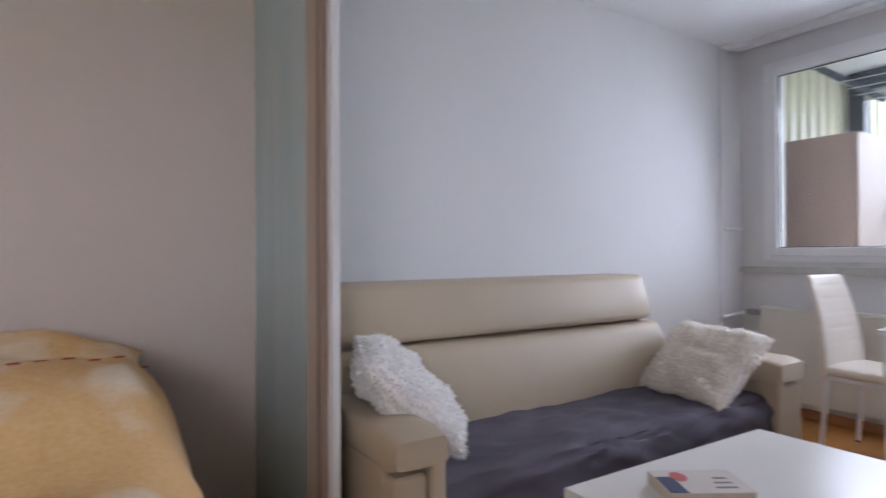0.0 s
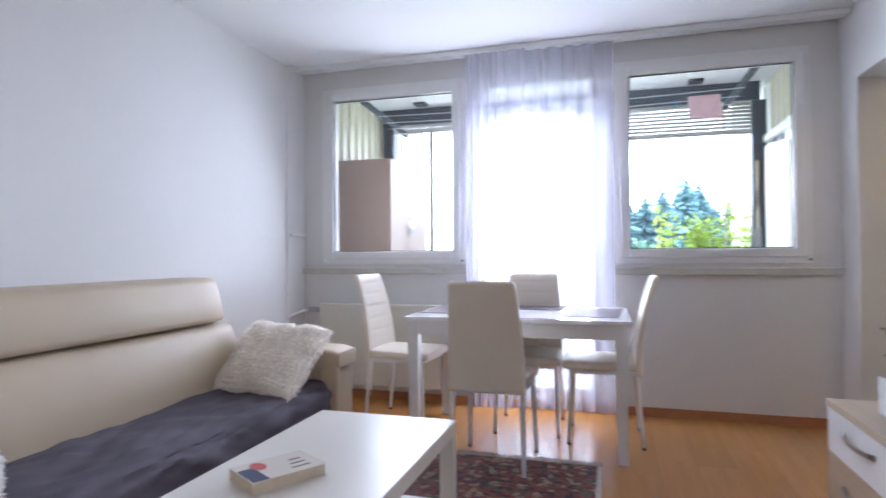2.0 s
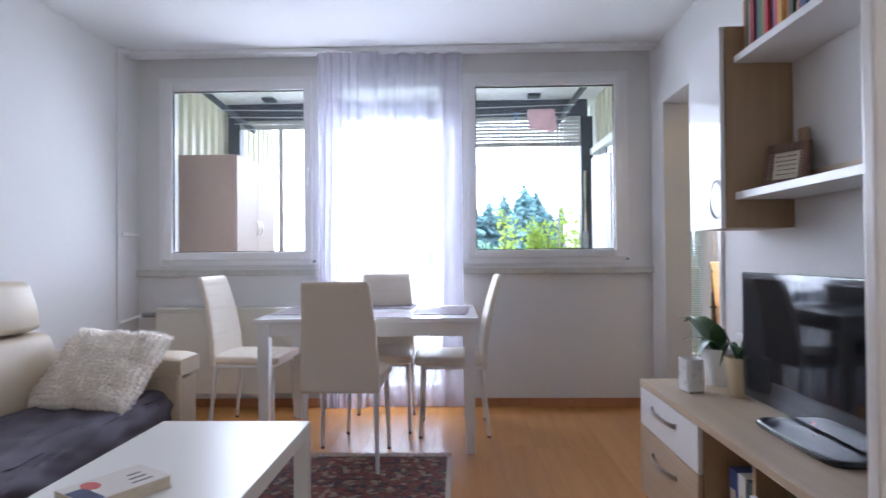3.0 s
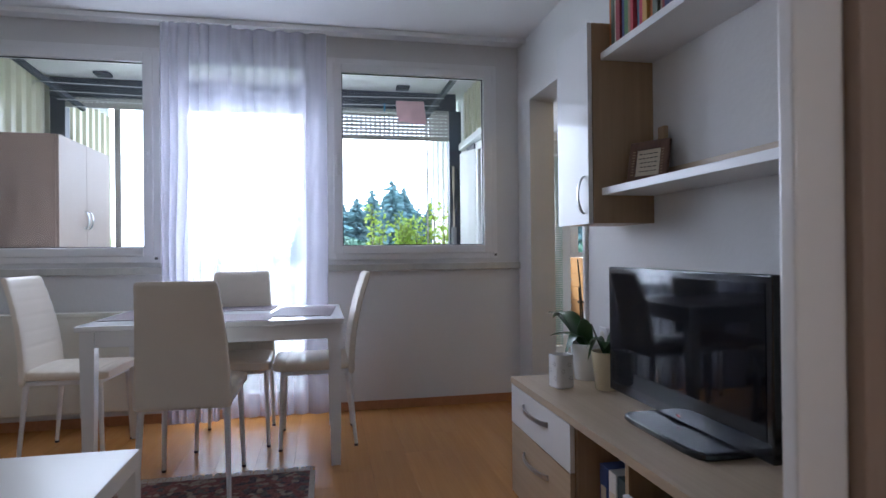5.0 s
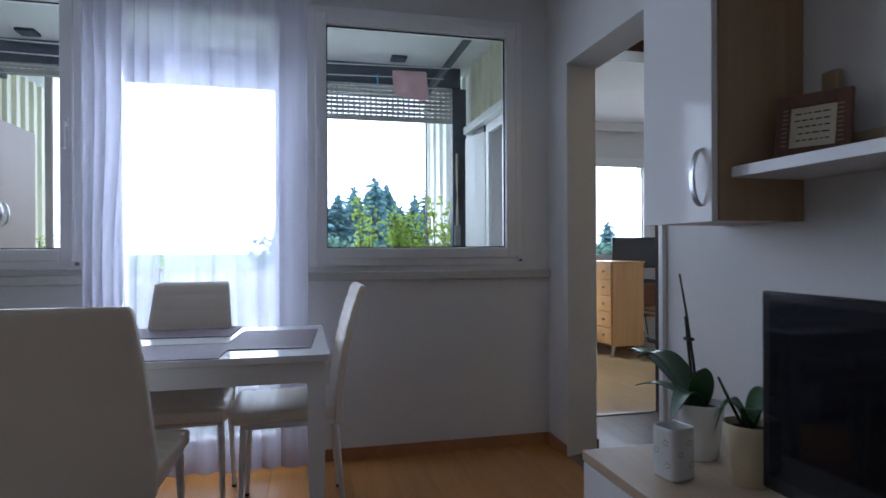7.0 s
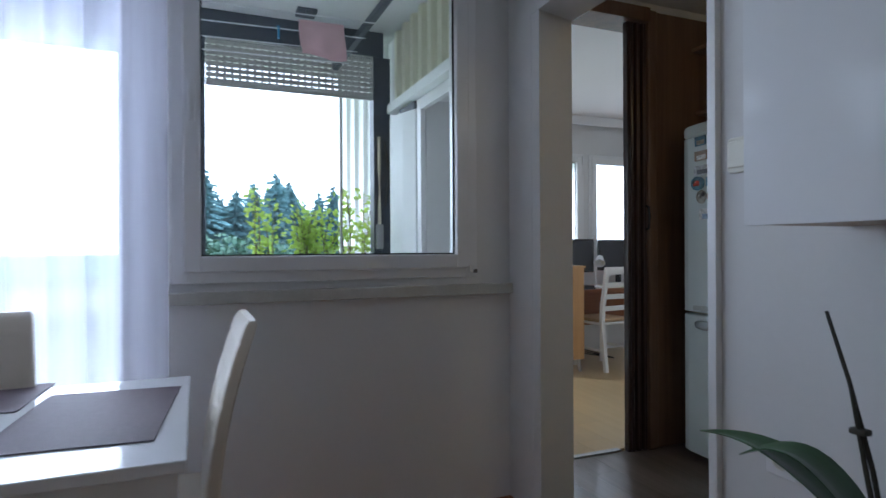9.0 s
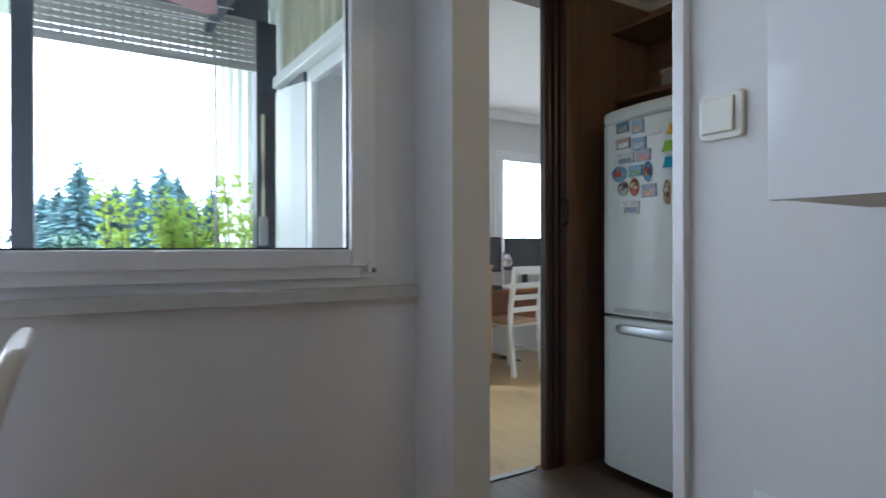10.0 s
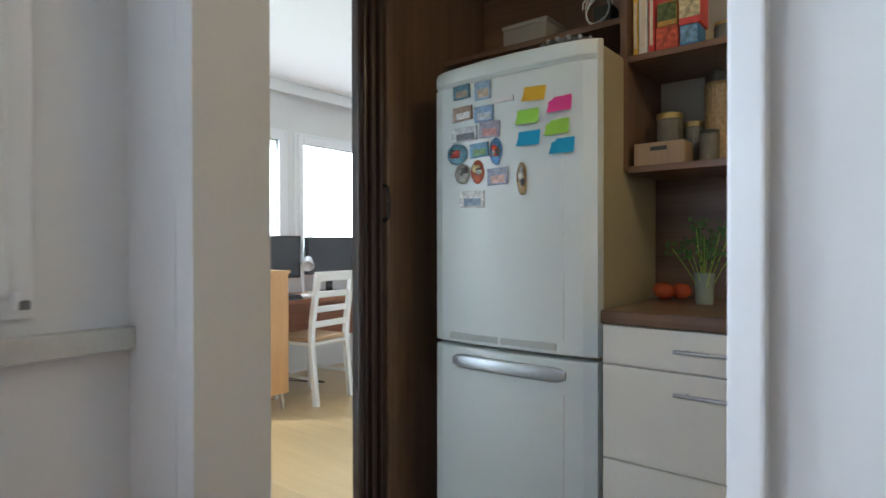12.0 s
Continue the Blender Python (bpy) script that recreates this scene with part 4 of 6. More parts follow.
# ---- wall cabinets and shelves ----
def wall_cabinet(name, x0, x1, hx, label):
    w = thing(name, ((x0 + x1) / 2, YS, 1.194), label, "cabinet", "wall cabinets")
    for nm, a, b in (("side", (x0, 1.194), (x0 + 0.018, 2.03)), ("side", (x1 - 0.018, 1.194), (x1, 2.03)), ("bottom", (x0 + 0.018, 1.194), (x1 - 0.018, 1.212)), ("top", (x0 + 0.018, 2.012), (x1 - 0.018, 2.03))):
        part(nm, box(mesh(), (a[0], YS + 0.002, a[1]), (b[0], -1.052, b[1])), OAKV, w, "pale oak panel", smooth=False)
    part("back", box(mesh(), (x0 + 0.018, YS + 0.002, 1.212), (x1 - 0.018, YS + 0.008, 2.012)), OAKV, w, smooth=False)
    dr = part("door", box(mesh(), (x0 + 0.001, -1.049, 1.192), (x1 - 0.001, -1.03, 2.03), 0.0015), GLOSS, w, "white high-gloss door")
    bow_handle(dr, (hx, -1.03, 1.235), (hx, -1.03, 1.395), (0, 0.03, 0), 0.006)
    return w


wall_cabinet("wall_cabinet", 2.224, 2.547, 2.268, "hanging cabinet with a white high-gloss door and pale oak sides")
wall_cabinet("wall_cabinet", 0.72, 1.085, 1.05, "hanging cabinet with a white high-gloss door and pale oak sides")
for z in (1.31, 1.874):
    s = thing("wall_shelf", (1.63, -1.2, z), "long white shelf with an oak back strip between the wall cabinets", "shelf", "wall shelves")
    part("board", box(mesh(), (1.088, YS + 0.002, z), (2.221, -1.087, z + 0.03), 0.002), WHITEM, s)
    part("back_strip", box(mesh(), (1.088, YS + 0.002, z + 0.03), (2.221, YS + 0.018, z + 0.1), 0.001), OAK, s, "pale oak strip along the wall")
pf = thing("photo_frame", (1.95, -1.2, 1.34), "brown wooden picture frame with a handwritten saying leaning on the wall", "picture frame")
pmx = pose(2.085, -1.21, 1.341, 12, 0, 28) @ Matrix.Diagonal((0.95, 1, 1, 1))
FRW = wood("brown_frame", (0.09, 0.04, 0.025), (0.17, 0.085, 0.05), 0.4, 2)
bm = mesh()
for a, b in (((-0.09, 0), (-0.055, 0.18)), ((0.055, 0), (0.09, 0.18)), ((-0.055, 0), (0.055, 0.035)), ((-0.055, 0.145), (0.055, 0.18))):
    box(bm, (a[0], -0.01, a[1]), (b[0], 0.01, b[1]), 0.003, m=pmx)
part("frame", bm, FRW, pf)
part("mount", box(mesh(), (-0.056, -0.004, 0.034), (0.056, 0.004, 0.146), m=pmx), PAPER, pf, "cream paper insert", smooth=False)
bm = mesh()
rf = random.Random(2)
for k in range(5):
    x = -0.04
    while x < 0.036:
        w = rf.uniform(0.006, 0.018)
        box(bm, (x, 0.0042, 0.125 - k * 0.018), (x + w, 0.0052, 0.1285 - k * 0.018), m=pmx)
        x += w + 0.005
part("writing", bm, GASKET, pf, "bars of dark handwriting", smooth=False)
NOTCH = plain("pale_notch", (0.4, 0.26, 0.15), 0.6)
for sx in (-1, 1):
    for k in range(9):
        part("notch", box(mesh(), (sx * 0.066 - 0.006, 0.0105, 0.04 + k * 0.012), (sx * 0.066 + 0.006, 0.0125, 0.0435 + k * 0.012), m=pmx), NOTCH, pf, "pale carved notch", smooth=False)
solid("wooden_strut", box(mesh(), (2.085, -1.31, 1.341), (2.13, -1.29, 1.58), 0.003), OAKV, "narrow wooden panel behind the picture frame", "panel")
BC = Vector((1.224, -1.16, 1.3405))
bt = thing("bottle", BC, "small clear bottle with a red and white label and grey cap", "bottle")
part("glass_body", lathe(mesh(), BC, [(0.02, 0), (0.023, 0.004), (0.023, 0.105), (0.019, 0.12), (0.012, 0.13), (0.012, 0.142)], 20), plain("bottle_glass", (0.42, 0.44, 0.46), 0.08), bt)
part("label", lathe(mesh(), BC, [(0.0236, 0.014), (0.0236, 0.096)], 20), plain("white_label", (0.68, 0.7, 0.75), 0.4), bt)
bm = mesh()
for z0, z1, a0, a1 in ((0.03, 0.09, 0.5, 1.6), (0.018, 0.03, 0.2, 1.3)):
    sheet(bm, 10, 1, lambda u, v: BC + Vector((0.024 * math.cos(a0 + (a1 - a0) * u), 0.024 * math.sin(a0 + (a1 - a0) * u), z0 + (z1 - z0) * v)))
part("label_print", bm, plain("red_label", (0.55, 0.04, 0.08), 0.5), bt, "red printed field")
part("cap", lathe(mesh(), BC, [(0.0135, 0.139), (0.014, 0.142), (0.014, 0.158), (0.012, 0.16)], 16), GASKET, bt, "dark screw cap")
rb = random.Random(11)
xb = 2.2
COLS = [(0.5, 0.16, 0.04), (0.12, 0.14, 0.1), (0.55, 0.5, 0.4), (0.3, 0.05, 0.06), (0.08, 0.1, 0.22), (0.62, 0.6, 0.58), (0.1, 0.22, 0.1), (0.35, 0.22, 0.14), (0.5, 0.05, 0.07), (0.15, 0.35, 0.5), (0.55, 0.06, 0.1), (0.6, 0.35, 0.1)]
mats = [plain("book_spine", c, 0.5) for c in COLS]
k = 0
while xb > 1.3:
    w, hgt = rb.uniform(0.016, 0.036), rb.uniform(0.19, 0.24)
    b = thing("book", (xb - w / 2, -1.18, 1.904), "upright book with a coloured spine on the shelf", "book", "books on the wall shelf")
    part("cover", box(mesh(), (xb - w, -1.29, 1.9045), (xb, -1.1 - rb.uniform(0, 0.02), 1.9045 + hgt), 0.002), mats[k % 12], b)
    part("page_block", box(mesh(), (xb - w + 0.002, -1.293, 1.908), (xb - 0.002, -1.2905, 1.901 + hgt)), PAPER, b, smooth=False)
    xb -= w + 0.002
    k += 1

SWI = plain("ivory_switch_plastic", (0.74, 0.72, 0.63), 0.35, var=0.02, relief=0.0)
lsw = thing("light_switch", (2.789, YS, 1.368), "square ivory rocker light switch on the wall", "light switch")
part("plate", loft(mesh(), [[Vector((2.794 + a, YS + y, 1.384 + b)) for a, b in rring(0.09 - d, 0.09 - d, 36, 0.22)] for y, d in ((0.0005, 0), (0.007, 0), (0.0095, 0.002), (0.0105, 0.006))]), SWI, lsw)
rk = box(mesh(), (-0.033, -0.003, -0.034), (0.033, 0.006, 0.034), 0.005, 3, m=pose(2.797, YS + 0.0115, 1.385, 4, 0, 0))
part("rocker", rk, SWI, lsw)
so = thing("wall_socket", (2.692, YS, 0.652), "white round-hole wall socket with a plug behind the orchid", "socket")
part("plate", box(mesh(), (2.652, YS + 0.0005, 0.612), (2.732, YS + 0.01, 0.692), 0.005, 3), PVC, so)
bm = lathe(mesh(), (0, 0, 0), [(0.02, 0), (0.022, 0.003), (0.018, 0.004), (0.016, 0.001)], 20)
bmesh.ops.transform(bm, matrix=pose(2.692, YS + 0.0105, 0.652, -90), verts=bm.verts)
part("well", bm, SWI, so)

# ---- kitchen, office, balcony shells ----
KX0, KYS = 1.6, -3.1
solid("wall_kitchen_south", box(mesh(), (KX0 - 0.2, KYS - 0.15, 0), (4.5, KYS, 2.85)), WALL, "painted kitchen wall behind the counter", "wall", "structure", smooth=False)
solid("wall_kitchen_west", box(mesh(), (KX0 - 0.2, KYS, 0), (KX0, YS - 0.2, 2.85)), WALL, "plain painted kitchen wall", "wall", "structure", smooth=False)
solid("wall_kitchen_east", wall_x(mesh(), 4.37, 4.5, KYS, YS - 0.2, 0, 2.85, [(-2.44, -1.6, 0, 2.5)]), WALL, "kitchen wall with the doorway to the office", "wall", "structure", smooth=False)
solid("ceiling_kitchen", box(mesh(), (KX0 - 0.2, KYS - 0.15, H), (4.5, YS - 0.2, 2.85)), CEIL, "white painted kitchen ceiling", "ceiling", "structure", smooth=False)
solid("floor_kitchen", box(mesh(), (KX0 - 0.2, KYS - 0.15, -0.2), (4.4, YS - 0.2, -0.012)), KITBOARD, "dark wood-look plank floor in the kitchen", "floor", "structure", smooth=False)
OXE, OYS, OH = 7.15, -5.6, 2.6
solid("wall_office_north", wall_y(mesh(), -1.5, -1.34, 4.5, 7.45, -0.2, 2.85, [(4.52, 5.05, 0.06, 2.06)]), WALL, "office wall with the balcony door", "wall", "structure", smooth=False)
solid("wall_office_east", wall_x(mesh(), OXE, OXE + 0.3, OYS, -1.5, -0.2, 2.85, [(-3.0, -1.75, 0.95, 2.2), (-4.03, -3.12, 0.95, 2.2), (-5.4, -4.1, 0.95, 2.2)]), WALL,
      "white office wall with a row of windows", "wall", "structure", smooth=False)
solid("wall_office_south", box(mesh(), (4.3, OYS - 0.2, -0.2), (7.45, OYS, 2.85)), WALL, "plain white office wall", "wall", "structure", smooth=False)
solid("wall_office_west", box(mesh(), (4.3, OYS, -0.2), (4.5, KYS - 0.15, 2.85)), WALL, "plain white office wall", "wall", "structure", smooth=False)
solid("ceiling_office", box(mesh(), (4.5, OYS, OH), (OXE, -1.5, 2.85)), CEIL, "white painted office ceiling", "ceiling", "structure", smooth=False)
solid("floor_office", box(mesh(), (4.4, OYS, -0.2), (OXE, -1.5, -0.012)), OFFBOARD, "pale yellow laminate floor in the office", "floor", "structure", smooth=False)
BX, BY0, BY1, BZ = 5.65, -1.335, 2.45, 2.64
solid("floor_balcony", box(mesh(), (XW + 0.28, BY0, -0.2), (BX + 0.004, BY1 + 0.15, -0.03)), CONC, "grey concrete balcony floor", "floor", "structure", smooth=False)
solid("ceiling_balcony", box(mesh(), (XW + 0.28, BY0, BZ), (BX + 0.25, BY1 + 0.15, 2.85)), CONC, "pale painted concrete ceiling of the balcony", "ceiling", "structure", smooth=False)
PANEL = sheer("translucent_sheet", (0.96, 0.97, 0.98), 0.2)
solid("parapet", box(mesh(), (BX - 0.02, BY0 + 0.12, -0.03), (BX + 0.004, BY1 - 0.07, 0.965), 0.002), PANEL, "translucent white balcony parapet sheet", "parapet", "structure", smooth=False)
solid("parapet_rail", box(mesh(), (BX - 0.04, BY0 + 0.001, 0.966), (BX + 0.05, BY1 - 0.04, 0.985), 0.004), PVC, "slim white rail along the balcony parapet", "rail", "structure")
solid("floor_edge", box(mesh(), (BX + 0.006, BY0, -0.2), (BX + 0.1, BY1 + 0.15, 0.05)), CONC, "concrete edge of the balcony floor", "floor", "structure", smooth=False)
solid("ground", box(mesh(), (-400, -900, -9.2), (1500, 900, -9)), GRASS, "green ground far below the balcony", "ground", "structure", smooth=False)
solid("facade", box(mesh(), (-3.1, OYS - 0.4, 2.86), (7.45, 6, 6.0)), CONC, "pale storey of the house above", "facade", "structure", smooth=False)
solid("wall_lower", box(mesh(), (-3.1, OYS - 0.4, -9), (7.45, 6, -0.21)), CONC, "pale storeys of the house below", "facade", "structure", smooth=False)

# ---- balcony ----
WARD = wood("wardrobe_beech", (0.22, 0.15, 0.115), (0.29, 0.205, 0.16), 0.4, 2, 1.0, 0.04)
wd = thing("wardrobe", (4.95, 2.13, -0.03), "beech-look two-door wardrobe standing on the balcony", "wardrobe")
part("body", box(mesh(), (4.46, 1.882, -0.029), (5.42, 2.41, 1.93), 0.002), WARD, wd, smooth=False)
for a, b, hx in ((4.462, 4.938, 4.9), (4.942, 5.418, 4.98)):
    dr = part("door", box(mesh(), (a, 1.86, 0.05), (b, 1.88, 1.928), 0.002), WARD, wd)
    bow_handle(dr, (hx, 1.86, 1.28), (hx, 1.86, 1.42), (0, -0.03, 0), 0.006)


def corrugated(name, x0, x1, y, z0, z1, s, label, mat=CREAM, pitch=0.16):
    """Trapezoid sheet standing in the plane y, ribs towards s."""
    bm = mesh()
    prof = []
    x = x0
    while x < x1:
        for dx, dy in ((0.0, 0), (0.07, 0), (0.09, 0.03), (0.14, 0.03)):
            if x + dx <= x1:
                prof.append((x + dx, y + s * dy))
        x += pitch
    prof.append((x1, y))
    front = [[bm.verts.new((px, py, z)) for px, py in prof] for z in (z0, z1)]
    back = [[bm.verts.new((px, py - s * 0.004, z)) for px, py in prof] for z in (z0, z1)]
    for i in range(len(prof) - 1):
        bm.faces.new((front[0][i], front[0][i + 1], front[1][i + 1], front[1][i]))
        bm.faces.new((back[0][i], back[1][i], back[1][i + 1], back[0][i + 1]))
    bmesh.ops.recalc_face_normals(bm, faces=bm.faces)
    return solid(name, bm, mat, label, "cladding", "structure", smooth=False)


corrugated("cladding_1", 4.3, 5.62, BY0, 2.14, BZ - 0.002, 1, "cream trapezoid sheet cladding on the balcony side")
corrugated("cladding_2", 4.3, 7.2, BY1, -0.03, BZ - 0.002, -1, "cream trapezoid sheet cladding on the balcony side")
WSH = plain("white_sheet", (0.85, 0.87, 0.86), 0.4, var=0.03, relief=0.02)
corrugated("cladding_3", 5.72, 7.44, BY0, -0.2, 2.8, 1, "white trapezoid sheet cladding outside", WSH, 0.3)
solid("divider_wall", box(mesh(), (4.28, BY1 + 0.006, -0.2), (7.2, BY1 + 0.15, 2.85)), CONC, "balcony dividing wall", "wall", "structure", smooth=False)
solid("ledge_trim", box(mesh(), (4.3, BY0 + 0.001, 2.075), (5.57, BY0 + 0.085, 2.138), 0.006), WSH, "white sheet-metal ledge over the balcony door", "trim", "structure")
bm = mesh()
loft(bm, [[Vector((x, BY0 + y, z)) for x, y in ((5.46, 0.001), (5.455, 0.1), (5.37, 0.1), (5.25, 0.075), (5.13, 0.035), (5.13, 0.001))] for z in (0.0, 2.02)])
solid("side_panel", bm, WSH, "folded white sheet panel beside the balcony door", "cladding", "structure", smooth=False)
# dark strip stands in for the shaded gap over the panel
solid("panel_cap", box(mesh(), (5.14, BY0 + 0.001, 2.021), (5.44, BY0 + 0.04, 2.074), 0.003), ANTH, "dark strip for the shade in the gap above the folded panel", "cladding", "structure")
bm = mesh()
for a, b in (((5.052, 0.0), (5.12, 2.07)), ((4.45, 0.0), (4.518, 2.07)), ((4.518, 2.0), (5.052, 2.07))):
    box(bm, (a[0], BY0 - 0.003, a[1]), (b[0], BY0 + 0.03, b[1]), 0.005)
solid("door_frame", bm, PVC, "white plastic outer frame of the office balcony door", "door frame", "structure")
# steel frame
fr = thing("balcony_frame", (BX, 0.5, 0.98), "anthracite steel frame of the balcony glazing", "frame", "", "structure")
part("beam", box(mesh(), (BX - 0.06, BY0 + 0.1, 2.47), (BX + 0.06, BY1 - 0.06, BZ - 0.002), 0.004), ANTH, fr)
for a, b in ((-1.285, -1.165), (-0.095, 0.0), (2.27, 2.39)):
    part("post", box(mesh(), (BX - 0.05, a, 0.985), (BX + 0.05, b, 2.47), 0.004), ANTH, fr)
for y, hw in ((-0.955, 0.007), (1.876, 0.024)):
    part("mullion", box(mesh(), (BX + 0.02, y - hw, 0.985), (BX + 0.05, y + hw, 2.46), 0.003), SLAT, fr, "slim grey mullion")
# clothes drier under the ceiling
dy = thing("clothes_airer", (4.95, 0.5, BZ), "ceiling clothes airer with dark side arms and pale lines", "clothes airer")
for y, s in ((-0.98, 1), (2.2, -1)):
    part("arm", box(mesh(), (-0.62, -0.018, -0.022), (0.62, 0.018, 0.022), 0.004, m=pose(4.98, y, 2.47, 0, 10, s * 8)), ANTH, dy)
    part("bracket", box(mesh(), (4.45, y - 0.05, BZ - 0.03), (4.6, y + 0.05, BZ - 0.002), 0.004), ANTH, dy)
    part("bracket", box(mesh(), (5.35, y + s * 0.3 - 0.06, BZ - 0.025), (5.47, y + s * 0.3 + 0.06, BZ - 0.002), 0.004), ANTH, dy)
LINE = plain("line_wire", (0.62, 0.63, 0.65), 0.4)
for x, z in ((4.8, 2.36), (5.0, 2.345), (5.2, 2.33), (5.4, 2.32)):
    part("line", pipe(mesh(), [(x, -0.95, z + 0.02), (x, 0.0, z), (x, 1.2, z), (x, 2.17, z + 0.02)], 0.0035, 6), LINE, dy)
PINK = plain("pink_terry", (0.72, 0.47, 0.5), 0.95, var=0.08, big=12, fine=300, relief=0.6)
clo = thing("cloth", (4.8, -0.66, 2.3), "pink cloth hung over the airer line", "cloth")


def cloth_at(u, v):
    y = -0.55 - 0.235 * u + 0.01 * math.sin(v * 5)
    a = (v - 0.46) * 0.34
    z = 2.345 - abs(a) + 0.012 * math.sin(u * 5 + 1) * (abs(a) > 0.05)
    return Vector((4.8 + (0.008 if a > 0 else -0.008) * min(1, abs(a) * 30) + 0.01 * noise.noise(Vector((u * 3, v * 4, 0))), y, z))


part("fabric", sheet(mesh(), 14, 26, cloth_at), PINK, clo)
peg = solid("clothes_peg", box(mesh(), (4.99, -0.47, 2.3), (5.012, -0.458, 2.37), 0.003), plain("blue_plastic", (0.05, 0.3, 0.55), 0.4), "blue plastic clothes peg on the line", "clothes peg")
# roller shutters, partly down
def shutter(y0, y1, zb, label):
    s = thing("roller_shutter", (BX, (y0 + y1) / 2, zb), label, "shutter", "balcony roller shutters")
    z = zb
    share = None
    while z < 2.47:
        if share is None:
            bm = mesh()
            box(bm, (BX - 0.052, y0, zb), (BX - 0.04, y1, zb + 0.0265), 0.002)
            y = y0
            while y < y1 - 0.02:
                box(bm, (BX - 0.049, y, zb + 0.0265), (BX - 0.043, y + 0.018, zb + 0.034))
                y += 0.045
            share = part("slat", bm, SLAT, s)
        else:
            o = new("slat", share.data)
            o.parent = s
            o.location = (0, 0, z - zb)
        z += 0.034
    part("bottom_rail", box(mesh(), (BX - 0.055, y0, zb - 0.02), (BX - 0.037, y1, zb - 0.001), 0.002), SLAT, s)


shutter(-1.163, -0.097, 2.19, "grey roller shutter partly lowered with rows of light slits")
shutter(0.002, 2.268, 2.4, "grey roller shutter almost fully raised")
# strap and winder on the right post
st = thing("shutter_strap", (5.58, -1.21, 1.4), "cream shutter strap with a grey winder on the post", "strap")
part("strap", pipe(mesh(), [(5.59, -1.2, 1.92), (5.57, -1.195, 1.7), (5.585, -1.2, 1.45), (5.59, -1.2, 1.2)], 0.011, 6), plain("cream_strap", (0.6, 0.55, 0.42), 0.8), st)
part("winder", box(mesh(), (5.57, -1.225, 1.15), (5.6, -1.175, 1.32), 0.006), plain("grey_winder", (0.3, 0.3, 0.3), 0.5), st)
part("loop", pipe(mesh(), [(5.59, -1.235, 1.9), (5.55, -1.25, 1.75), (5.56, -1.26, 1.6), (5.59, -1.24, 1.45)], 0.008, 6), GASKET, st)

# planter with shrubs outside the parapet
SHRUB = sheer("shrub_leaf", (0.5, 0.66, 0.14), 0.08)
TWIG = plain("shrub_twig", (0.16, 0.12, 0.06), 0.8)
TERRA = plain("terracotta", (0.4, 0.16, 0.09), 0.8, var=0.12)


def shrub(c, spread, height, stems, seed, label, leaf=0.035, upright=0.5):
    t = thing("balcony_shrub", c, label, "plant", "shrubs on the balcony edge")
    rnd = random.Random(seed)
    c = Vector(c)
    bm = mesh()
    box(bm, c + Vector((-0.12, -spread[1] * 0.75, 0)), c + Vector((0.1, spread[1] * 0.75, 0.16)), 0.012)
    part("planter", bm, TERRA, t)
    tw, lv = mesh(), mesh()
    for _ in range(stems):
        b = c + Vector((rnd.uniform(-0.08, 0.08), rnd.uniform(-1, 1) * spread[1] * 0.7, 0.15))
        hgt = height * rnd.uniform(0.45, 1.0)
        lean = Vector((rnd.uniform(-1, 1) * spread[0], rnd.uniform(-1, 1) * spread[1] * 0.6, 0))
        pts = [b + lean * (f * f) + Vector((rnd.uniform(-0.01, 0.01), rnd.uniform(-0.01, 0.01), hgt * f)) for f in (0, 0.25, 0.5, 0.75, 1)]
        pipe(tw, pts, [0.005, 0.004, 0.0035, 0.003, 0.0015], 5)
        for f in range(rnd.randint(26, 40)):
            q = rnd.random() ** 0.8
            k = min(3, int(q * 4))
            p = pts[k].lerp(pts[k + 1], q * 4 - k)
            d = Vector((rnd.uniform(-1, 1), rnd.uniform(-1, 1), rnd.uniform(-0.5, 0.8))).normalized()
            base = p + d * rnd.uniform(0, 0.06)
            s = leaf * rnd.uniform(0.6, 1.25)
            side = d.cross(Vector((rnd.uniform(-1, 1), rnd.uniform(-1, 1), rnd.uniform(-1, 1)))).normalized() * s * 0.38
            up = d.cross(side).normalized() * s * 0.12
            a, e, l1, r1, l2, r2 = (lv.verts.new(x) for x in (base, base + d * s, base + d * s * 0.3 + side * 0.8 + up, base + d * s * 0.3 - side * 0.8 + up, base + d * s * 0.65 + side * 0.7 + up, base + d * s * 0.65 - side * 0.7 + up))
            m1, m2 = lv.verts.new(base + d * s * 0.3), lv.verts.new(base + d * s * 0.65)
            for fc in ((a, m1, l1), (a, r1, m1), (l1, m1, m2, l2), (m1, r1, r2, m2), (l2, m2, e), (m2, r2, e)):
                lv.faces.new(fc)
    part("twigs", tw, TWIG, t)
    part("leaves", lv, SHRUB, t, smooth=False)


shrub((5.83, -0.45, 0.82), (0.1, 0.1), 0.62, 7, 1, "thin upright light green shrub in a planter on the balcony edge", 0.042)
shrub((5.84, -0.78, 0.82), (0.12, 0.16), 0.5, 30, 4, "dense light green shrub in a planter on the balcony edge", 0.04)
shrub((5.83, -1.08, 0.82), (0.1, 0.13), 0.62, 9, 2, "tall thin green shrub in a planter on the balcony edge", 0.05)
shrub((5.84, -1.3, 0.82), (0.06, 0.06), 0.4, 7, 3, "low sparse green plant in a planter on the balcony edge", 0.022)
shrub((5.83, 1.98, 0.82), (0.06, 0.08), 0.26, 6, 5, "low green potted plant on the balcony edge", 0.03)
solid("planter_shelf", box(mesh(), (5.7, -1.25, 0.79), (5.98, 2.2, 0.819), 0.003), CONC, "outer shelf for planters along the parapet", "shelf", "structure")

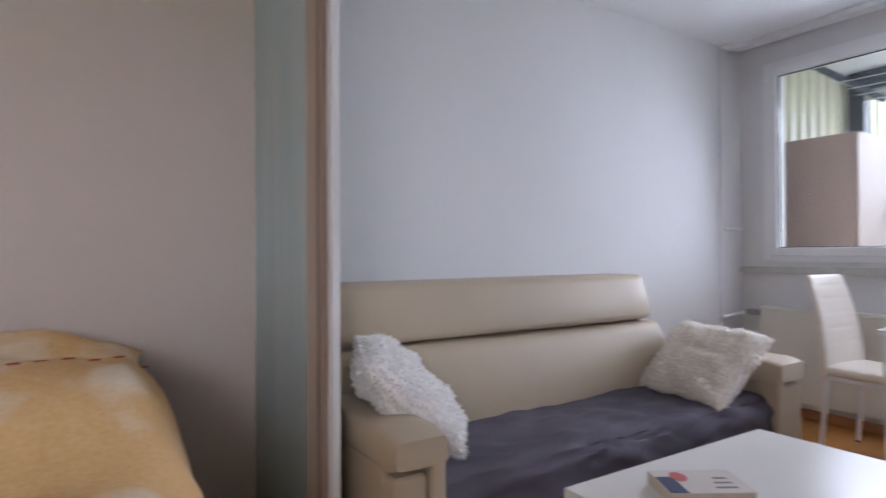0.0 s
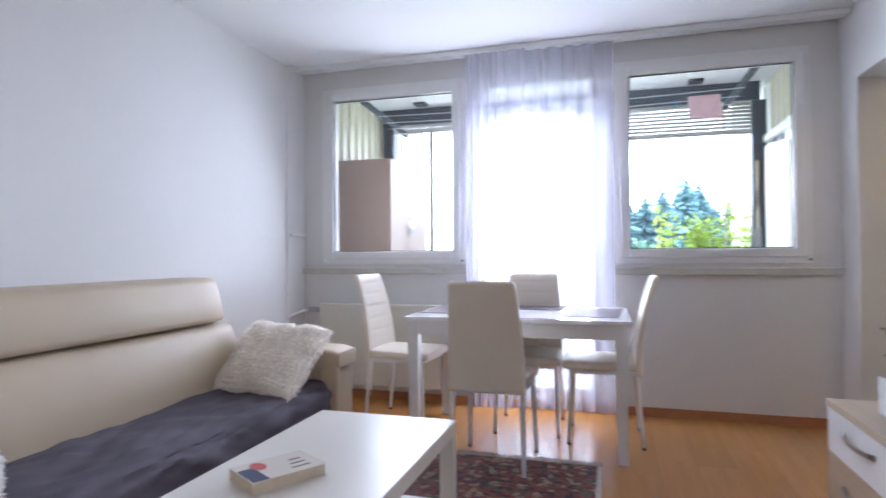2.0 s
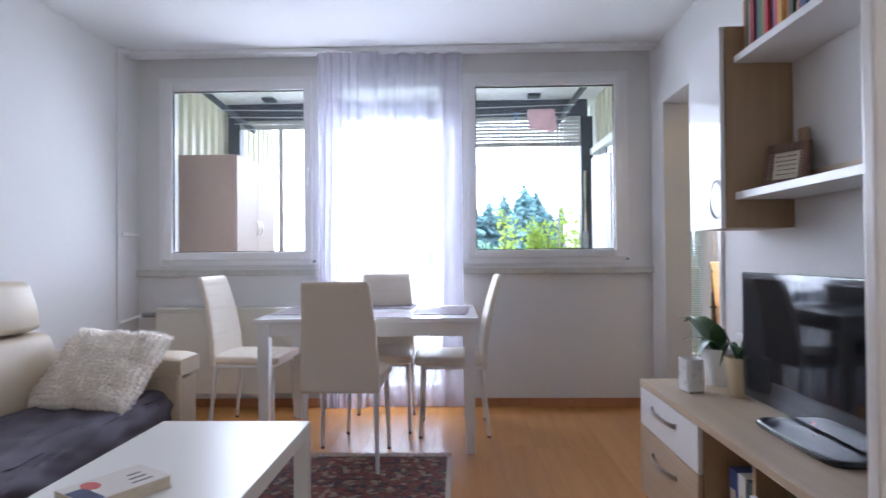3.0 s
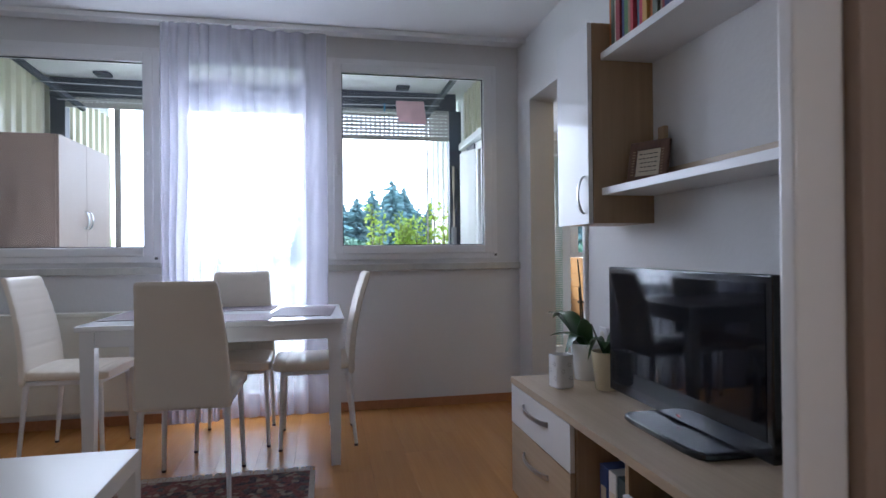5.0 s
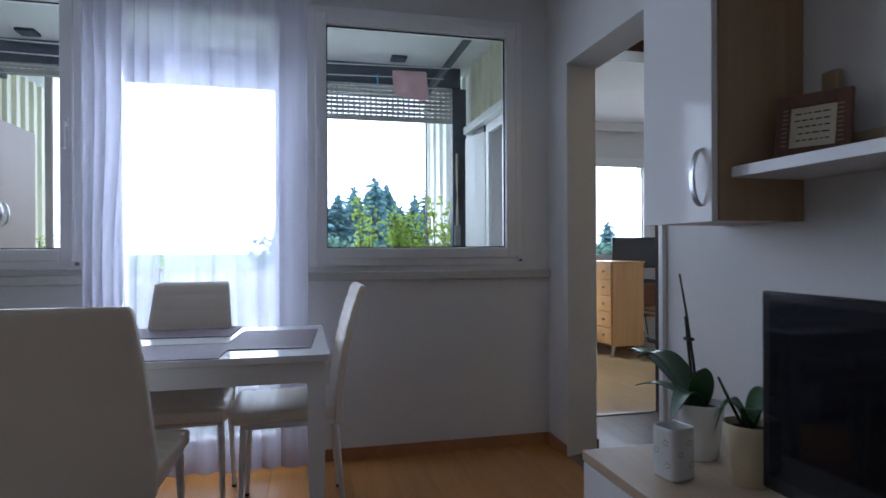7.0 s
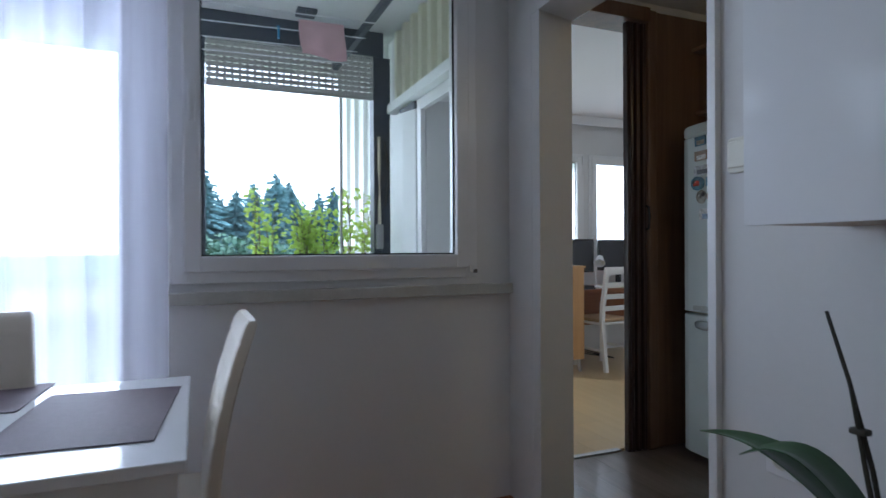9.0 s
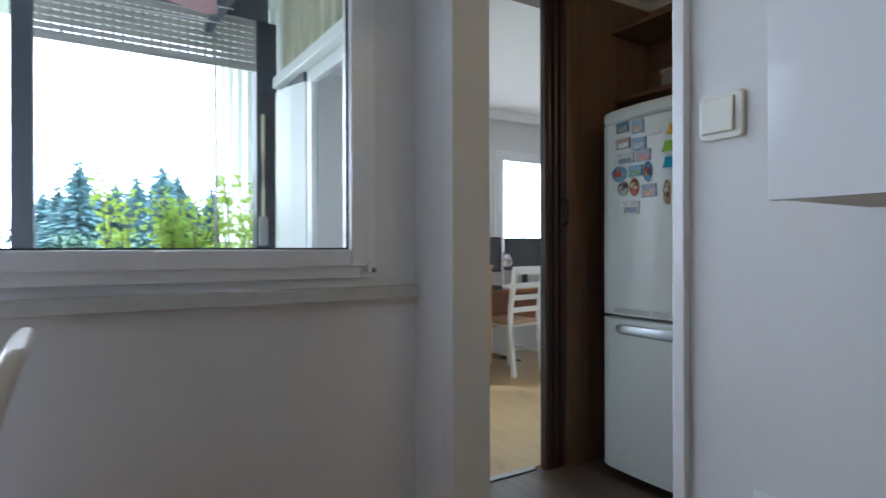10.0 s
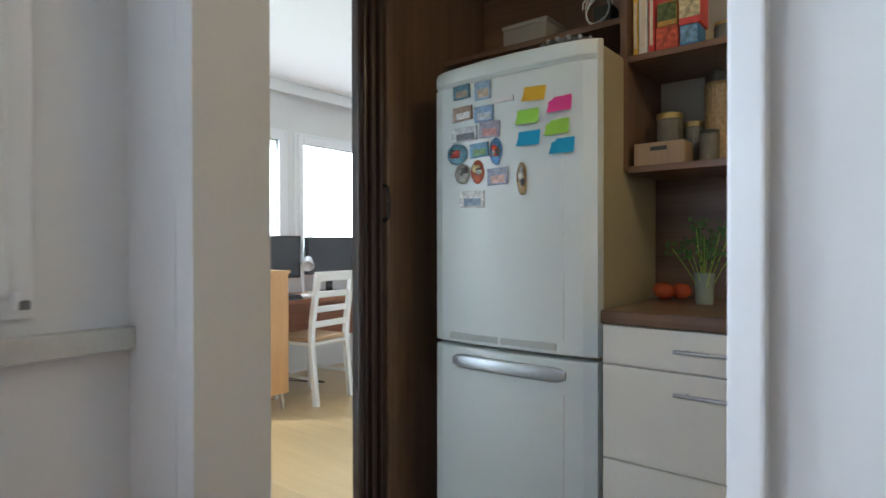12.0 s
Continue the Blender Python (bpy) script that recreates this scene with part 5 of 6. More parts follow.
# ---- far trees ----
# needles lightened and blued: the haze of distance is put into the colour
CONIF = plain("spruce_needles_hazed", (0.085, 0.175, 0.19), 0.8, var=0.4, big=0.6, fine=6, relief=0.0)
BARK = plain("spruce_bark", (0.07, 0.05, 0.04), 0.95)
DECI = plain("broadleaf_crown", (0.06, 0.125, 0.085), 0.8, var=0.35, big=0.5, fine=5, relief=0.0)


def spruce(height, radius, seed):
    t = thing("spruce", (0, 0, 0), "tall spruce in a far row of trees, blued for haze", "tree", "row of spruces")
    rnd = random.Random(seed)
    part("trunk", pipe(mesh(), [(0, 0, 0), (0.05, 0, height * 0.5), (0, 0.05, height * 0.98)], [0.3, 0.18, 0.03], 8), BARK, t)
    bm = mesh()
    z = height * 0.08
    while z < height * 0.995:
        f = z / height
        r = radius * (1 - f) ** 0.68 * rnd.uniform(0.75, 1.15) + 0.06
        n = int(11 + 18 * (1 - f))
        for k in range(n):
            a = 2 * math.pi * (k + rnd.random()) / n
            zb = z + rnd.uniform(-0.03, 0.03) * height
            L = r * rnd.uniform(0.45, 1.2)
            d = Vector((math.cos(a), math.sin(a), 0))
            s = Vector((-math.sin(a), math.cos(a), 0))
            for j in range(5):
                q0 = j / 5
                p = Vector((0, 0, zb)) + d * L * q0 + Vector((0, 0, -0.35 * L * q0 * q0 + 0.12 * L * q0))
                w = (L * 0.2 + 0.1) * (1 - q0 * 0.6) * rnd.uniform(0.6, 1.3)
                e = p + d * L * 0.34 + Vector((0, 0, -0.1 * L))
                for sg in (-1, 1):
                    v = [bm.verts.new(x) for x in (p, p + s * sg * w + d * L * 0.12 + Vector((0, 0, -0.28 * w - rnd.uniform(0, 0.2))), e)]
                    bm.faces.new(v)
                    v = [bm.verts.new(x) for x in (p, p + s * sg * w * 0.4 + Vector((0, 0, -0.5 * w - 0.15)), e + Vector((0, 0, -0.1)))]
                    bm.faces.new(v)
        z += height * rnd.uniform(0.010, 0.017)
    part("crown", bm, CONIF, t, smooth=False)
    return t


def broadleaf(height, radius, seed):
    t = thing("broadleaf_tree", (0, 0, 0), "round-crowned green broadleaf tree in the distance", "tree", "far broadleaf trees")
    rnd = random.Random(seed)
    part("trunk", pipe(mesh(), [(0, 0, 0), (0.1, 0, height * 0.35), (0.05, 0.1, height * 0.7)], [0.3, 0.22, 0.08], 8), BARK, t)
    bm = mesh()
    for _ in range(60):
        c = Vector((rnd.gauss(0, 0.45) * radius, rnd.gauss(0, 0.45) * radius, height * rnd.uniform(0.4, 0.93)))
        rr = radius * rnd.uniform(0.2, 0.42)
        for _ in range(60):
            d = Vector((rnd.gauss(0, 1), rnd.gauss(0, 1), rnd.gauss(0, 1))).normalized()
            p = c + d * rr * rnd.uniform(0.6, 1.05)
            q = Vector((rnd.gauss(0, 1), rnd.gauss(0, 1), rnd.gauss(0, 1))).normalized() * 0.2
            r = q.cross(d).normalized() * 0.17
            bm.faces.new([bm.verts.new(x) for x in (p - q, p + r, p + q, p - r)])
    part("crown", bm, DECI, t, smooth=False)
    return t


sp1, sp2, bl1 = spruce(16.2, 4.3, 1), spruce(15.0, 3.9, 2), broadleaf(11.4, 3.4, 3)
rt = random.Random(21)
first = {}
TREES = [(50, -0.3, 0, 1.0), (51, -2.6, 1, 1.12), (54, -4.3, 0, 0.96), (50, -5.6, 1, 1.06), (52, -6.9, 0, 0.97), (53, -8.3, 1, 0.98), (52, -10.6, 0, 0.97), (55, -12.3, 1, 1.08), (56, 2.0, 1, 1.0),
         (54, -14.5, 0, 1.02), (56, -17.5, 1, 1.0), (53, -20.5, 0, 0.93), (54, -25, 0, 0.94), (53, -29, 1, 0.9),
         (62, -1.5, 1, 1.05), (63, -4.8, 0, 1.0), (61, -8.0, 1, 1.08), (63, -11.5, 0, 0.98), (62, -15.5, 1, 1.05), (64, -19.5, 0, 1.0),
         (51.5, -1.5, 1, 0.98), (52.5, -3.5, 0, 0.88), (52, -7.6, 1, 0.93), (53, -9.4, 0, 0.86), (54, -11.5, 1, 0.95), (52, 1.0, 0, 0.9), (53, -13.4, 1, 0.9), (53, -16, 0, 0.85), (60, -6.2, 0, 1.0), (60, -3.1, 1, 1.05)]
for x, y, kind, s in TREES:
    src = (sp1, sp2)[kind]
    m = pose(x, y, -9.15, 0, 0, rt.uniform(0, 360))
    if kind not in first:
        first[kind] = 1
        src.matrix_basis = m
    else:
        o = copy_thing(src, m)
        o.scale = (s, s, s * rt.uniform(0.95, 1.05))
n0 = 0
for x, y, s in ((44, 0, 1.0), (46, -6, 0.95), (43, -10.5, 0.92), (46, -15, 1.02), (45, -20, 0.96), (48, -26, 0.95)):
    m = pose(x, y, -9.15, 0, 0, rt.uniform(0, 360))
    if not n0:
        bl1.matrix_basis, n0 = m, 1
    else:
        o = copy_thing(bl1, m)
        o.scale = (s, s, s)

# ---- kitchen ----
FRG = plain("fridge_enamel", (0.76, 0.82, 0.83), 0.22, var=0.004, big=1.0, relief=0.01)
# sides darker and yellower than the doors: warm dim lamplight in the colour
FRS = plain("fridge_side_lamp_tone", (0.42, 0.37, 0.24), 0.4, var=0.04, relief=0.02)
fx0, fx1, fyf = 3.531, 4.175, -2.51
fg = thing("fridge_freezer", (3.87, -2.8, 0), "tall white fridge-freezer with magnets and sticky notes", "fridge")
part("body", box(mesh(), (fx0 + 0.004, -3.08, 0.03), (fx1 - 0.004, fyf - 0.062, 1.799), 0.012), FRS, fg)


def fridge_door(z0, z1, top_curve, soft=0.3):
    """A door whose front bows outward a little, with rounded edges."""
    rings = []
    for i in range(17):
        t = i / 16
        x = fx0 + (fx1 - fx0) * t
        bow = 0.018 * (1 - (2 * t - 1) ** 2)
        zt = z1 + (0.006 * (1 - (2 * t - 1) ** 2) if top_curve else 0)
        y0, y1 = fyf - 0.058, fyf + bow - (0.012 if i in (0, 16) else 0)
        r = 0.012
        rings.append([Vector(p) for p in ((x, y0, z0), (x, y1 - r * soft, z0), (x, y1, z0 + r * soft), (x, y1, zt - r * 2.2 * soft), (x, y1 - r * 1.0 * soft, zt - r * 0.6 * soft), (x, y1 - r * 3 * soft, zt), (x, y0, zt))])
    return loft(mesh(), rings)


d1 = part("fridge_door", fridge_door(0.806, 1.742, False), FRG, fg)
part("top_trim", fridge_door(1.7435, 1.81, True, 0.9), FRG, fg)
d2 = part("freezer_door", fridge_door(0.05, 0.792, False), FRG, fg)
part("top_cap", box(mesh(), (fx0 + 0.002, fyf - 0.062, 1.74), (fx1 - 0.002, fyf - 0.059, 1.803)), FRG, fg)
rings = []
for i in range(21):
    t = i / 20
    x = 4.075 - 0.45 * t
    e = math.sqrt(max(0, 1 - (1 - min(1, min(t, 1 - t) * 8)) ** 2))
    bow = 0.018 * (1 - (2 * (x - fx0) / (fx1 - fx0) - 1) ** 2)
    rings.append([Vector((x, fyf + bow + 0.0005 + b * (0.4 + 0.6 * e) + 0.008, 0.742 + a * (0.5 + 0.5 * e))) for a, b in rring(0.05, 0.022, 16, 0.7)])
part("grip", loft(mesh(), rings), plain("silver_grip", (0.62, 0.65, 0.7), 0.25, 0.6), d2, "silver grip strip")
bm = mesh()
for a, b in ((3.66, 3.87), (3.88, 4.09)):
    box(bm, (a, fyf + 0.006, 0.818), (b, fyf + 0.0195, 0.842), 0.004)
part("grip_recess", bm, plain("grey_recess", (0.5, 0.53, 0.53), 0.35), d1, "moulded grey grip edge")
# raised pale strips stand in for a vertical window reflection on the doors
for x in (3.634,):
    part("groove", box(mesh(), (x, fyf + 0.006, 0.85), (x + 0.006, fyf + 0.0135, 1.48), 0.002), plain("glint_strip", (0.8, 0.82, 0.83), 0.1), d1, "raised strip for a bright reflection")
    part("groove", box(mesh(), (x, fyf + 0.006, 0.1), (x + 0.006, fyf + 0.0135, 0.68), 0.002), plain("glint_strip_low", (0.8, 0.82, 0.83), 0.1), d2, "raised strip for a bright reflection")


def fr_front(x):
    return fyf + 0.018 * (1 - (2 * (x - fx0) / (fx1 - fx0) - 1) ** 2)


MAGS = [(4.035, 1.71, 0.072, 0.05, (0.06, 0.16, 0.24), (0.3, 0.25, 0.2)), (3.94, 1.7, 0.066, 0.064, (0.3, 0.42, 0.6), (0.5, 0.4, 0.3)), (4.03, 1.632, 0.085, 0.05, (0.3, 0.2, 0.14), (0.75, 0.75, 0.76)),
        (3.935, 1.618, 0.08, 0.054, (0.22, 0.34, 0.55), (0.5, 0.55, 0.62)), (4.022, 1.556, 0.11, 0.05, (0.55, 0.58, 0.62), (0.1, 0.1, 0.13)), (3.911, 1.56, 0.085, 0.056, (0.3, 0.3, 0.4), (0.5, 0.25, 0.25)),
        (3.955, 1.493, 0.078, 0.05, (0.12, 0.32, 0.5), (0.15, 0.3, 0.12)), (3.878, 1.395, 0.08, 0.058, (0.32, 0.35, 0.48), (0.6, 0.4, 0.36)), (3.988, 1.322, 0.105, 0.06, (0.75, 0.75, 0.76), (0.25, 0.32, 0.45))]
for x, z, w, h2, c, c2 in MAGS:
    y = fr_front(x)
    mg = thing("fridge_magnet", (x, y, z), "small souvenir picture magnet on the fridge door", "magnet", "fridge magnets")
    mm = pose(x, y + 0.002, z, 0, (x * 97) % 7 - 3.5, 0)
    part("plate", box(mesh(), (-w / 2, 0.0, -h2 / 2), (w / 2, 0.007, h2 / 2), 0.002, m=mm), plain("magnet_enamel", c, 0.3, var=0.5, big=40, fine=150), mg)
    part("picture", box(mesh(), (-w * 0.4, 0.0065, -h2 * 0.4), (w * 0.3, 0.0085, h2 * 0.05), 0.001, m=mm), plain("magnet_print", c2, 0.35, var=0.5, big=60, fine=160), mg)
BLOBS = [(4.055, 1.488, 0.046, 0.037, (0.12, 0.25, 0.35), (0.55, 0.08, 0.06)), (3.884, 1.482, 0.026, 0.046, (0.1, 0.25, 0.5), (0.6, 0.1, 0.06)), (4.03, 1.416, 0.036, 0.036, (0.34, 0.32, 0.28), (0.2, 0.19, 0.17)),
         (3.961, 1.417, 0.028, 0.042, (0.45, 0.12, 0.06), (0.62, 0.5, 0.25)), (3.782, 1.38, 0.02, 0.055, (0.35, 0.24, 0.12), (0.6, 0.55, 0.45))]
for x, z, rx, rz, c, c2 in BLOBS:
    y = fr_front(x)
    mg = thing("fridge_magnet", (x, y, z), "moulded souvenir magnet on the fridge door", "magnet", "fridge magnets")
    rm = random.Random(int(x * 1000))
    lumps = [("body", 1.0, 1.0, 0, 0, 0.0, c)] + [("relief", rm.uniform(0.25, 0.5), rm.uniform(0.2, 0.4), rm.uniform(-0.4, 0.4), rm.uniform(-0.5, 0.5), 0.005, cc) for cc in (c2, (0.62, 0.6, 0.55), c2, (0.1, 0.09, 0.09))]
    for nm, kx, kz, ox, oz, yo, cc in lumps:
        bm = mesh()
        bmesh.ops.create_uvsphere(bm, u_segments=16, v_segments=8, radius=1.0)
        bmesh.ops.transform(bm, matrix=Matrix.Translation((x + ox * rx, y + 0.005 + yo, z + oz * rz)) @ Matrix.Diagonal((rx * kx, 0.005, rz * kz, 1)), verts=bm.verts)
        for v in bm.verts:
            v.co += Vector((1, 0, 1)) * 0.005 * noise.noise(v.co * 70)
        part(nm, bm, plain("magnet_resin", cc, 0.25, var=0.6, big=50, fine=140), mg)
solid("fridge_badge", box(mesh(), (3.815, fr_front(3.86) - 0.003, 1.647), (3.895, fr_front(3.86) + 0.004, 1.665), 0.001), plain("badge_white", (0.75, 0.75, 0.76), 0.3), "small white badge on the fridge door", "badge")
NOTES = [(3.736, 1.656, (0.75, 0.45, 0.03)), (3.646, 1.61, (0.75, 0.06, 0.3)), (3.76, 1.584, (0.32, 0.65, 0.08)), (3.655, 1.537, (0.35, 0.65, 0.08)), (3.756, 1.512, (0.03, 0.35, 0.62)), (3.637, 1.476, (0.03, 0.35, 0.62))]
for x, z, c in NOTES:
    y = fr_front(x)
    tilt = (x * 131) % 8 - 4

    def note_at(u, v):
        p = Vector(((u - 0.5) * 0.082, 0.0015 + 0.016 * (1 - v) ** 2 * (0.6 + 0.6 * u), (v - 0.5) * 0.05))
        return pose(x, y, z, 0, tilt, 0) @ p
    bm = sheet(mesh(), 8, 8, note_at)
    solid("sticky_note", bm, plain("note_paper", c, 0.8, var=0.05), "curling coloured sticky note on the fridge door", "sticky note", "", "sticky notes")

# tall brown casing and folding door
LEAFW = wood("folding_leaf_wood", (0.03, 0.016, 0.014), (0.065, 0.036, 0.03), 0.3, 2, 1.0, 0.08, 0.2)
WALNUT = wood("walnut_cladding", (0.13, 0.078, 0.052), (0.21, 0.132, 0.088), 0.4, 2, 1.0, 0.05)
solid("wall_cladding", box(mesh(), (4.345, -3.098, 0.002), (4.3685, -2.477, 2.5), 0.002), WALNUT, "dark brown wood cladding beside the fridge", "cladding", "structure")
solid("door_header", box(mesh(), (4.3, -2.407, 2.42), (4.5, -1.602, 2.499), 0.004), DKWOOD, "dark brown head of the folding door", "door frame", "structure")
fd = thing("door_4", (4.42, -2.3, 0), "dark brown folding door pushed aside into a stack", "folding door", "", "structure")
for k in range(5):
    bm = mesh()
    box(bm, (-0.04, -0.008, 0.01), (0.04, 0.008, 2.415), 0.006, m=pose(4.362, -2.39 + k * 0.022, 0, 0, 0, 8 if k % 2 else -8))
    part("panel", bm, LEAFW, fd)
part("casing", box(mesh(), (4.322, -2.475, 0.002), (4.368, -2.408, 2.5), 0.014, 3), WALNUT, fd)
part("end_post", box(mesh(), (4.326, -2.288, 0.01), (4.366, -2.262, 2.415), 0.008, 3), LEAFW, fd)
part("handle", pipe(mesh(), [(4.326, -2.388, 1.252), (4.303, -2.388, 1.26), (4.296, -2.388, 1.318), (4.303, -2.388, 1.378), (4.326, -2.388, 1.386)], 0.008), plain("glossy_black_pull", (0.05, 0.05, 0.055), 0.15), fd, "black pull handle")
solid("threshold", box(mesh(), (4.385, -2.26, -0.001), (4.425, -1.6, 0.008), 0.003), STEEL, "steel threshold strip", "threshold", "structure")
bm = mesh()
loft(bm, [[Vector((3.81 + 0.0, -1.545, z)), Vector((4.36, -1.545, z)), Vector((4.36, -1.531, z)), Vector((3.81, -1.531, z))] for z in (0, 0.06)])
solid("baseboard_5", bm, DKWOODX, "dark skirting board in the kitchen", "skirting board", "structure")

# kitchen run beside the fridge
WORKT = wood("dark_zebra_worktop", (0.09, 0.05, 0.03), (0.2, 0.12, 0.075), 0.35, 0, 1.0, 0.03, 0.1)
CREAMK = plain("cream_drawer_front", (0.82, 0.81, 0.76), 0.35, var=0.02, relief=0.02)
solid("worktop", box(mesh(), (KX0 + 0.002, -3.098, 0.927), (3.49, -2.445, 0.967), 0.006, 3), WORKT, "dark striped wood-look kitchen worktop", "worktop")
for x0, x1 in ((2.72, 3.486), (1.9, 2.716)):
    kc = thing("base_cabinet", ((x0 + x1) / 2, -2.75, 0), "kitchen base unit with cream drawers and bar handles", "cabinet", "kitchen base units")
    part("body", box(mesh(), (x0, -3.095, 0.1), (x1, -2.472, 0.926)), CREAMK, kc, smooth=False)
    part("plinth", box(mesh(), (x0, -3.05, 0.001), (x1, -2.52, 0.099)), DKWOODX, kc, smooth=False)
    for z0, z1 in ((0.81, 0.923), (0.532, 0.806), (0.105, 0.528)):
        dr = part("drawer", box(mesh(), (x0 + 0.002, -2.471, z0), (x1 - 0.002, -2.452, z1), 0.0025), CREAMK, kc)
        zc = z1 - 0.054 if z1 > 0.7 else z1 - 0.062
        hb = mesh()
        rod(hb, ((x0 + x1) / 2 - 0.13, -2.425, zc), ((x0 + x1) / 2 + 0.17, -2.425, zc), 0.006)
        for px in ((x0 + x1) / 2 - 0.1, (x0 + x1) / 2 + 0.14):
            rod(hb, (px, -2.453, zc), (px, -2.425, zc), 0.0045)
        part("handle", hb, STEEL, dr, "steel bar handle")
solid("splashback", box(mesh(), (KX0 + 0.002, -3.099, 0.968), (3.549, -3.085, 1.42), 0.001), WORKT, "dark wood-look splashback behind the worktop", "splashback", "structure")
ks = thing("kitchen_shelf", (3.2, -2.92, 1.4), "dark brown open wall shelving with jars and books", "shelf")
for x in (2.2, 3.535):
    part("upright", box(mesh(), (x - 0.012, -3.098, 1.41), (x + 0.012, -2.745, 2.3), 0.002), DKWOOD, ks)
for z in (1.425, 1.8, 2.25):
    part("shelf_board", box(mesh(), (2.214, -3.098, z - 0.022), (3.521, -2.75, z), 0.002), DKWOODX, ks)
part("back_panel", box(mesh(), (2.214, -3.099, 1.42), (3.521, -3.09, 2.24)), plain("cream_back", (0.45, 0.43, 0.38), 0.7), ks)
ks2 = thing("fridge_top_shelf", (3.9, -2.9, 1.95), "dark brown shelf compartment above the fridge", "shelf")
part("shelf_board", box(mesh(), (3.55, -3.098, 1.93), (4.34, -2.78, 1.952), 0.002), DKWOODX, ks2)
part("shelf_board", box(mesh(), (3.55, -3.098, 2.3), (4.34, -2.75, 2.322), 0.002), DKWOODX, ks2)
part("back_panel", box(mesh(), (3.55, -3.099, 1.0), (4.344, -3.085, 2.5)), DKWOODX, ks2)
JARG = plain("jar_glass_dark", (0.16, 0.15, 0.12), 0.08, var=0.2, big=20)
GRAIN = plain("jar_of_grain", (0.32, 0.22, 0.11), 0.25, var=0.3, big=80, fine=200)
GOLD = plain("gold_lid", (0.5, 0.38, 0.14), 0.3, 0.9)
BLKL = plain("black_lid", (0.03, 0.03, 0.03), 0.35)


def jar(c, r, h2, body, lid, label):
    j = thing("storage_jar", c, label, "jar", "jars on the kitchen shelf")
    part("jar", lathe(mesh(), Vector(c) + Vector((0, 0, 0.0005)), [(r * 0.92, 0), (r, 0.006), (r, h2 * 0.86), (r * 0.9, h2 * 0.92)], 20), body, j)
    part("lid", lathe(mesh(), Vector(c), [(r * 0.95, h2 * 0.9), (r * 0.97, h2 * 0.91), (r * 0.97, h2), (r * 0.9, h2 * 1.01)], 20), lid, j)


jar((3.43, -2.9, 1.425), 0.045, 0.19, JARG, GOLD, "dark jar with a gold lid on the kitchen shelf")
jar((3.36, -2.95, 1.425), 0.036, 0.16, JARG, GOLD, "dark jar with a gold lid on the kitchen shelf")
jar((3.29, -2.86, 1.425), 0.032, 0.11, JARG, BLKL, "small dark jar with a black lid")
jar((3.275, -2.93, 1.425), 0.047, 0.31, GRAIN, BLKL, "tall clear jar of pale grain with a black lid")
jar((3.165, -2.93, 1.425), 0.047, 0.32, GRAIN, BLKL, "tall clear jar of brown grain with a black lid")
jar((3.235, -2.86, 1.8), 0.04, 0.075, JARG, GOLD, "low jar with a gold lid on the upper shelf")
cr = thing("wooden_crate", (3.42, -2.8, 1.425), "small pale wooden crate with a slotted grip", "crate")
bm = mesh()
for a, b in (((3.34, -2.772), (3.505, -2.76)), ((3.34, -2.852), (3.505, -2.84)), ((3.34, -2.84), (3.352, -2.772)), ((3.493, -2.84), (3.505, -2.772))):
    box(bm, (a[0], a[1], 1.4255), (b[0], b[1], 1.5), 0.002)
part("side", bm, OAKV, cr)
# uncut grip slot: a thin black strip gives its shaded inside
part("grip_slot", box(mesh(), (3.395, -2.7598, 1.472), (3.45, -2.7585, 1.486), 0.0006), BLKL, cr)
xk = 3.515
for c, w, h2 in (((0.65, 0.42, 0.04), 0.016, 0.25), ((0.7, 0.68, 0.64), 0.03, 0.25), ((0.55, 0.04, 0.04), 0.02, 0.245)):
    b = thing("cook_book", (xk - w / 2, -2.86, 1.8), "coloured cook book or packet on the kitchen shelf", "book", "books on the kitchen shelf")
    part("cover", box(mesh(), (xk - w, -2.98, 1.8005), (xk, -2.78, 1.8 + h2), 0.002), plain("cook_book_cover", c, 0.45, var=0.15, big=20), b)
    part("spine_print", box(mesh(), (xk - w * 0.75, -2.7798, 1.83), (xk - w * 0.25, -2.779, 1.8 + h2 * 0.75)), PAPER, b, smooth=False)
    xk -= w + 0.003
for x0, w, z0, h2, c, c2, lb in ((xk, 0.072, 1.8, 0.085, (0.5, 0.06, 0.04), (0.55, 0.1, 0.05), "red cardboard packet on the kitchen shelf"), (xk - 0.004, 0.064, 1.886, 0.08, (0.5, 0.28, 0.06), (0.1, 0.14, 0.05), "orange picture packet lying on a red one"),
                                 (xk - 0.078, 0.056, 1.8, 0.075, (0.05, 0.2, 0.45), (0.2, 0.36, 0.55), "blue cardboard packet on the kitchen shelf"), (xk - 0.074, 0.068, 1.876, 0.1, (0.58, 0.06, 0.05), (0.6, 0.52, 0.32), "red and cream packet standing on a blue one")):
    pk = thing("food_packet", (x0 - w / 2, -2.83, z0), lb, "packet", "packets on the kitchen shelf")
    part("carton", box(mesh(), (x0 - w, -2.88, z0 + 0.0005), (x0, -2.785, z0 + h2), 0.003), plain("packet_card", c, 0.5, var=0.2, big=25), pk)
    part("print", box(mesh(), (x0 - w * 0.97, -2.7848, z0 + h2 * 0.22), (x0 - w * 0.03, -2.784, z0 + h2 * 0.95), 0.0003), plain("packet_print", c2, 0.5, var=0.5, big=60), pk)
pv = thing("parsley_glass", (3.29, -2.8, 0.967), "bunch of parsley in a glass of water on the worktop", "plant")
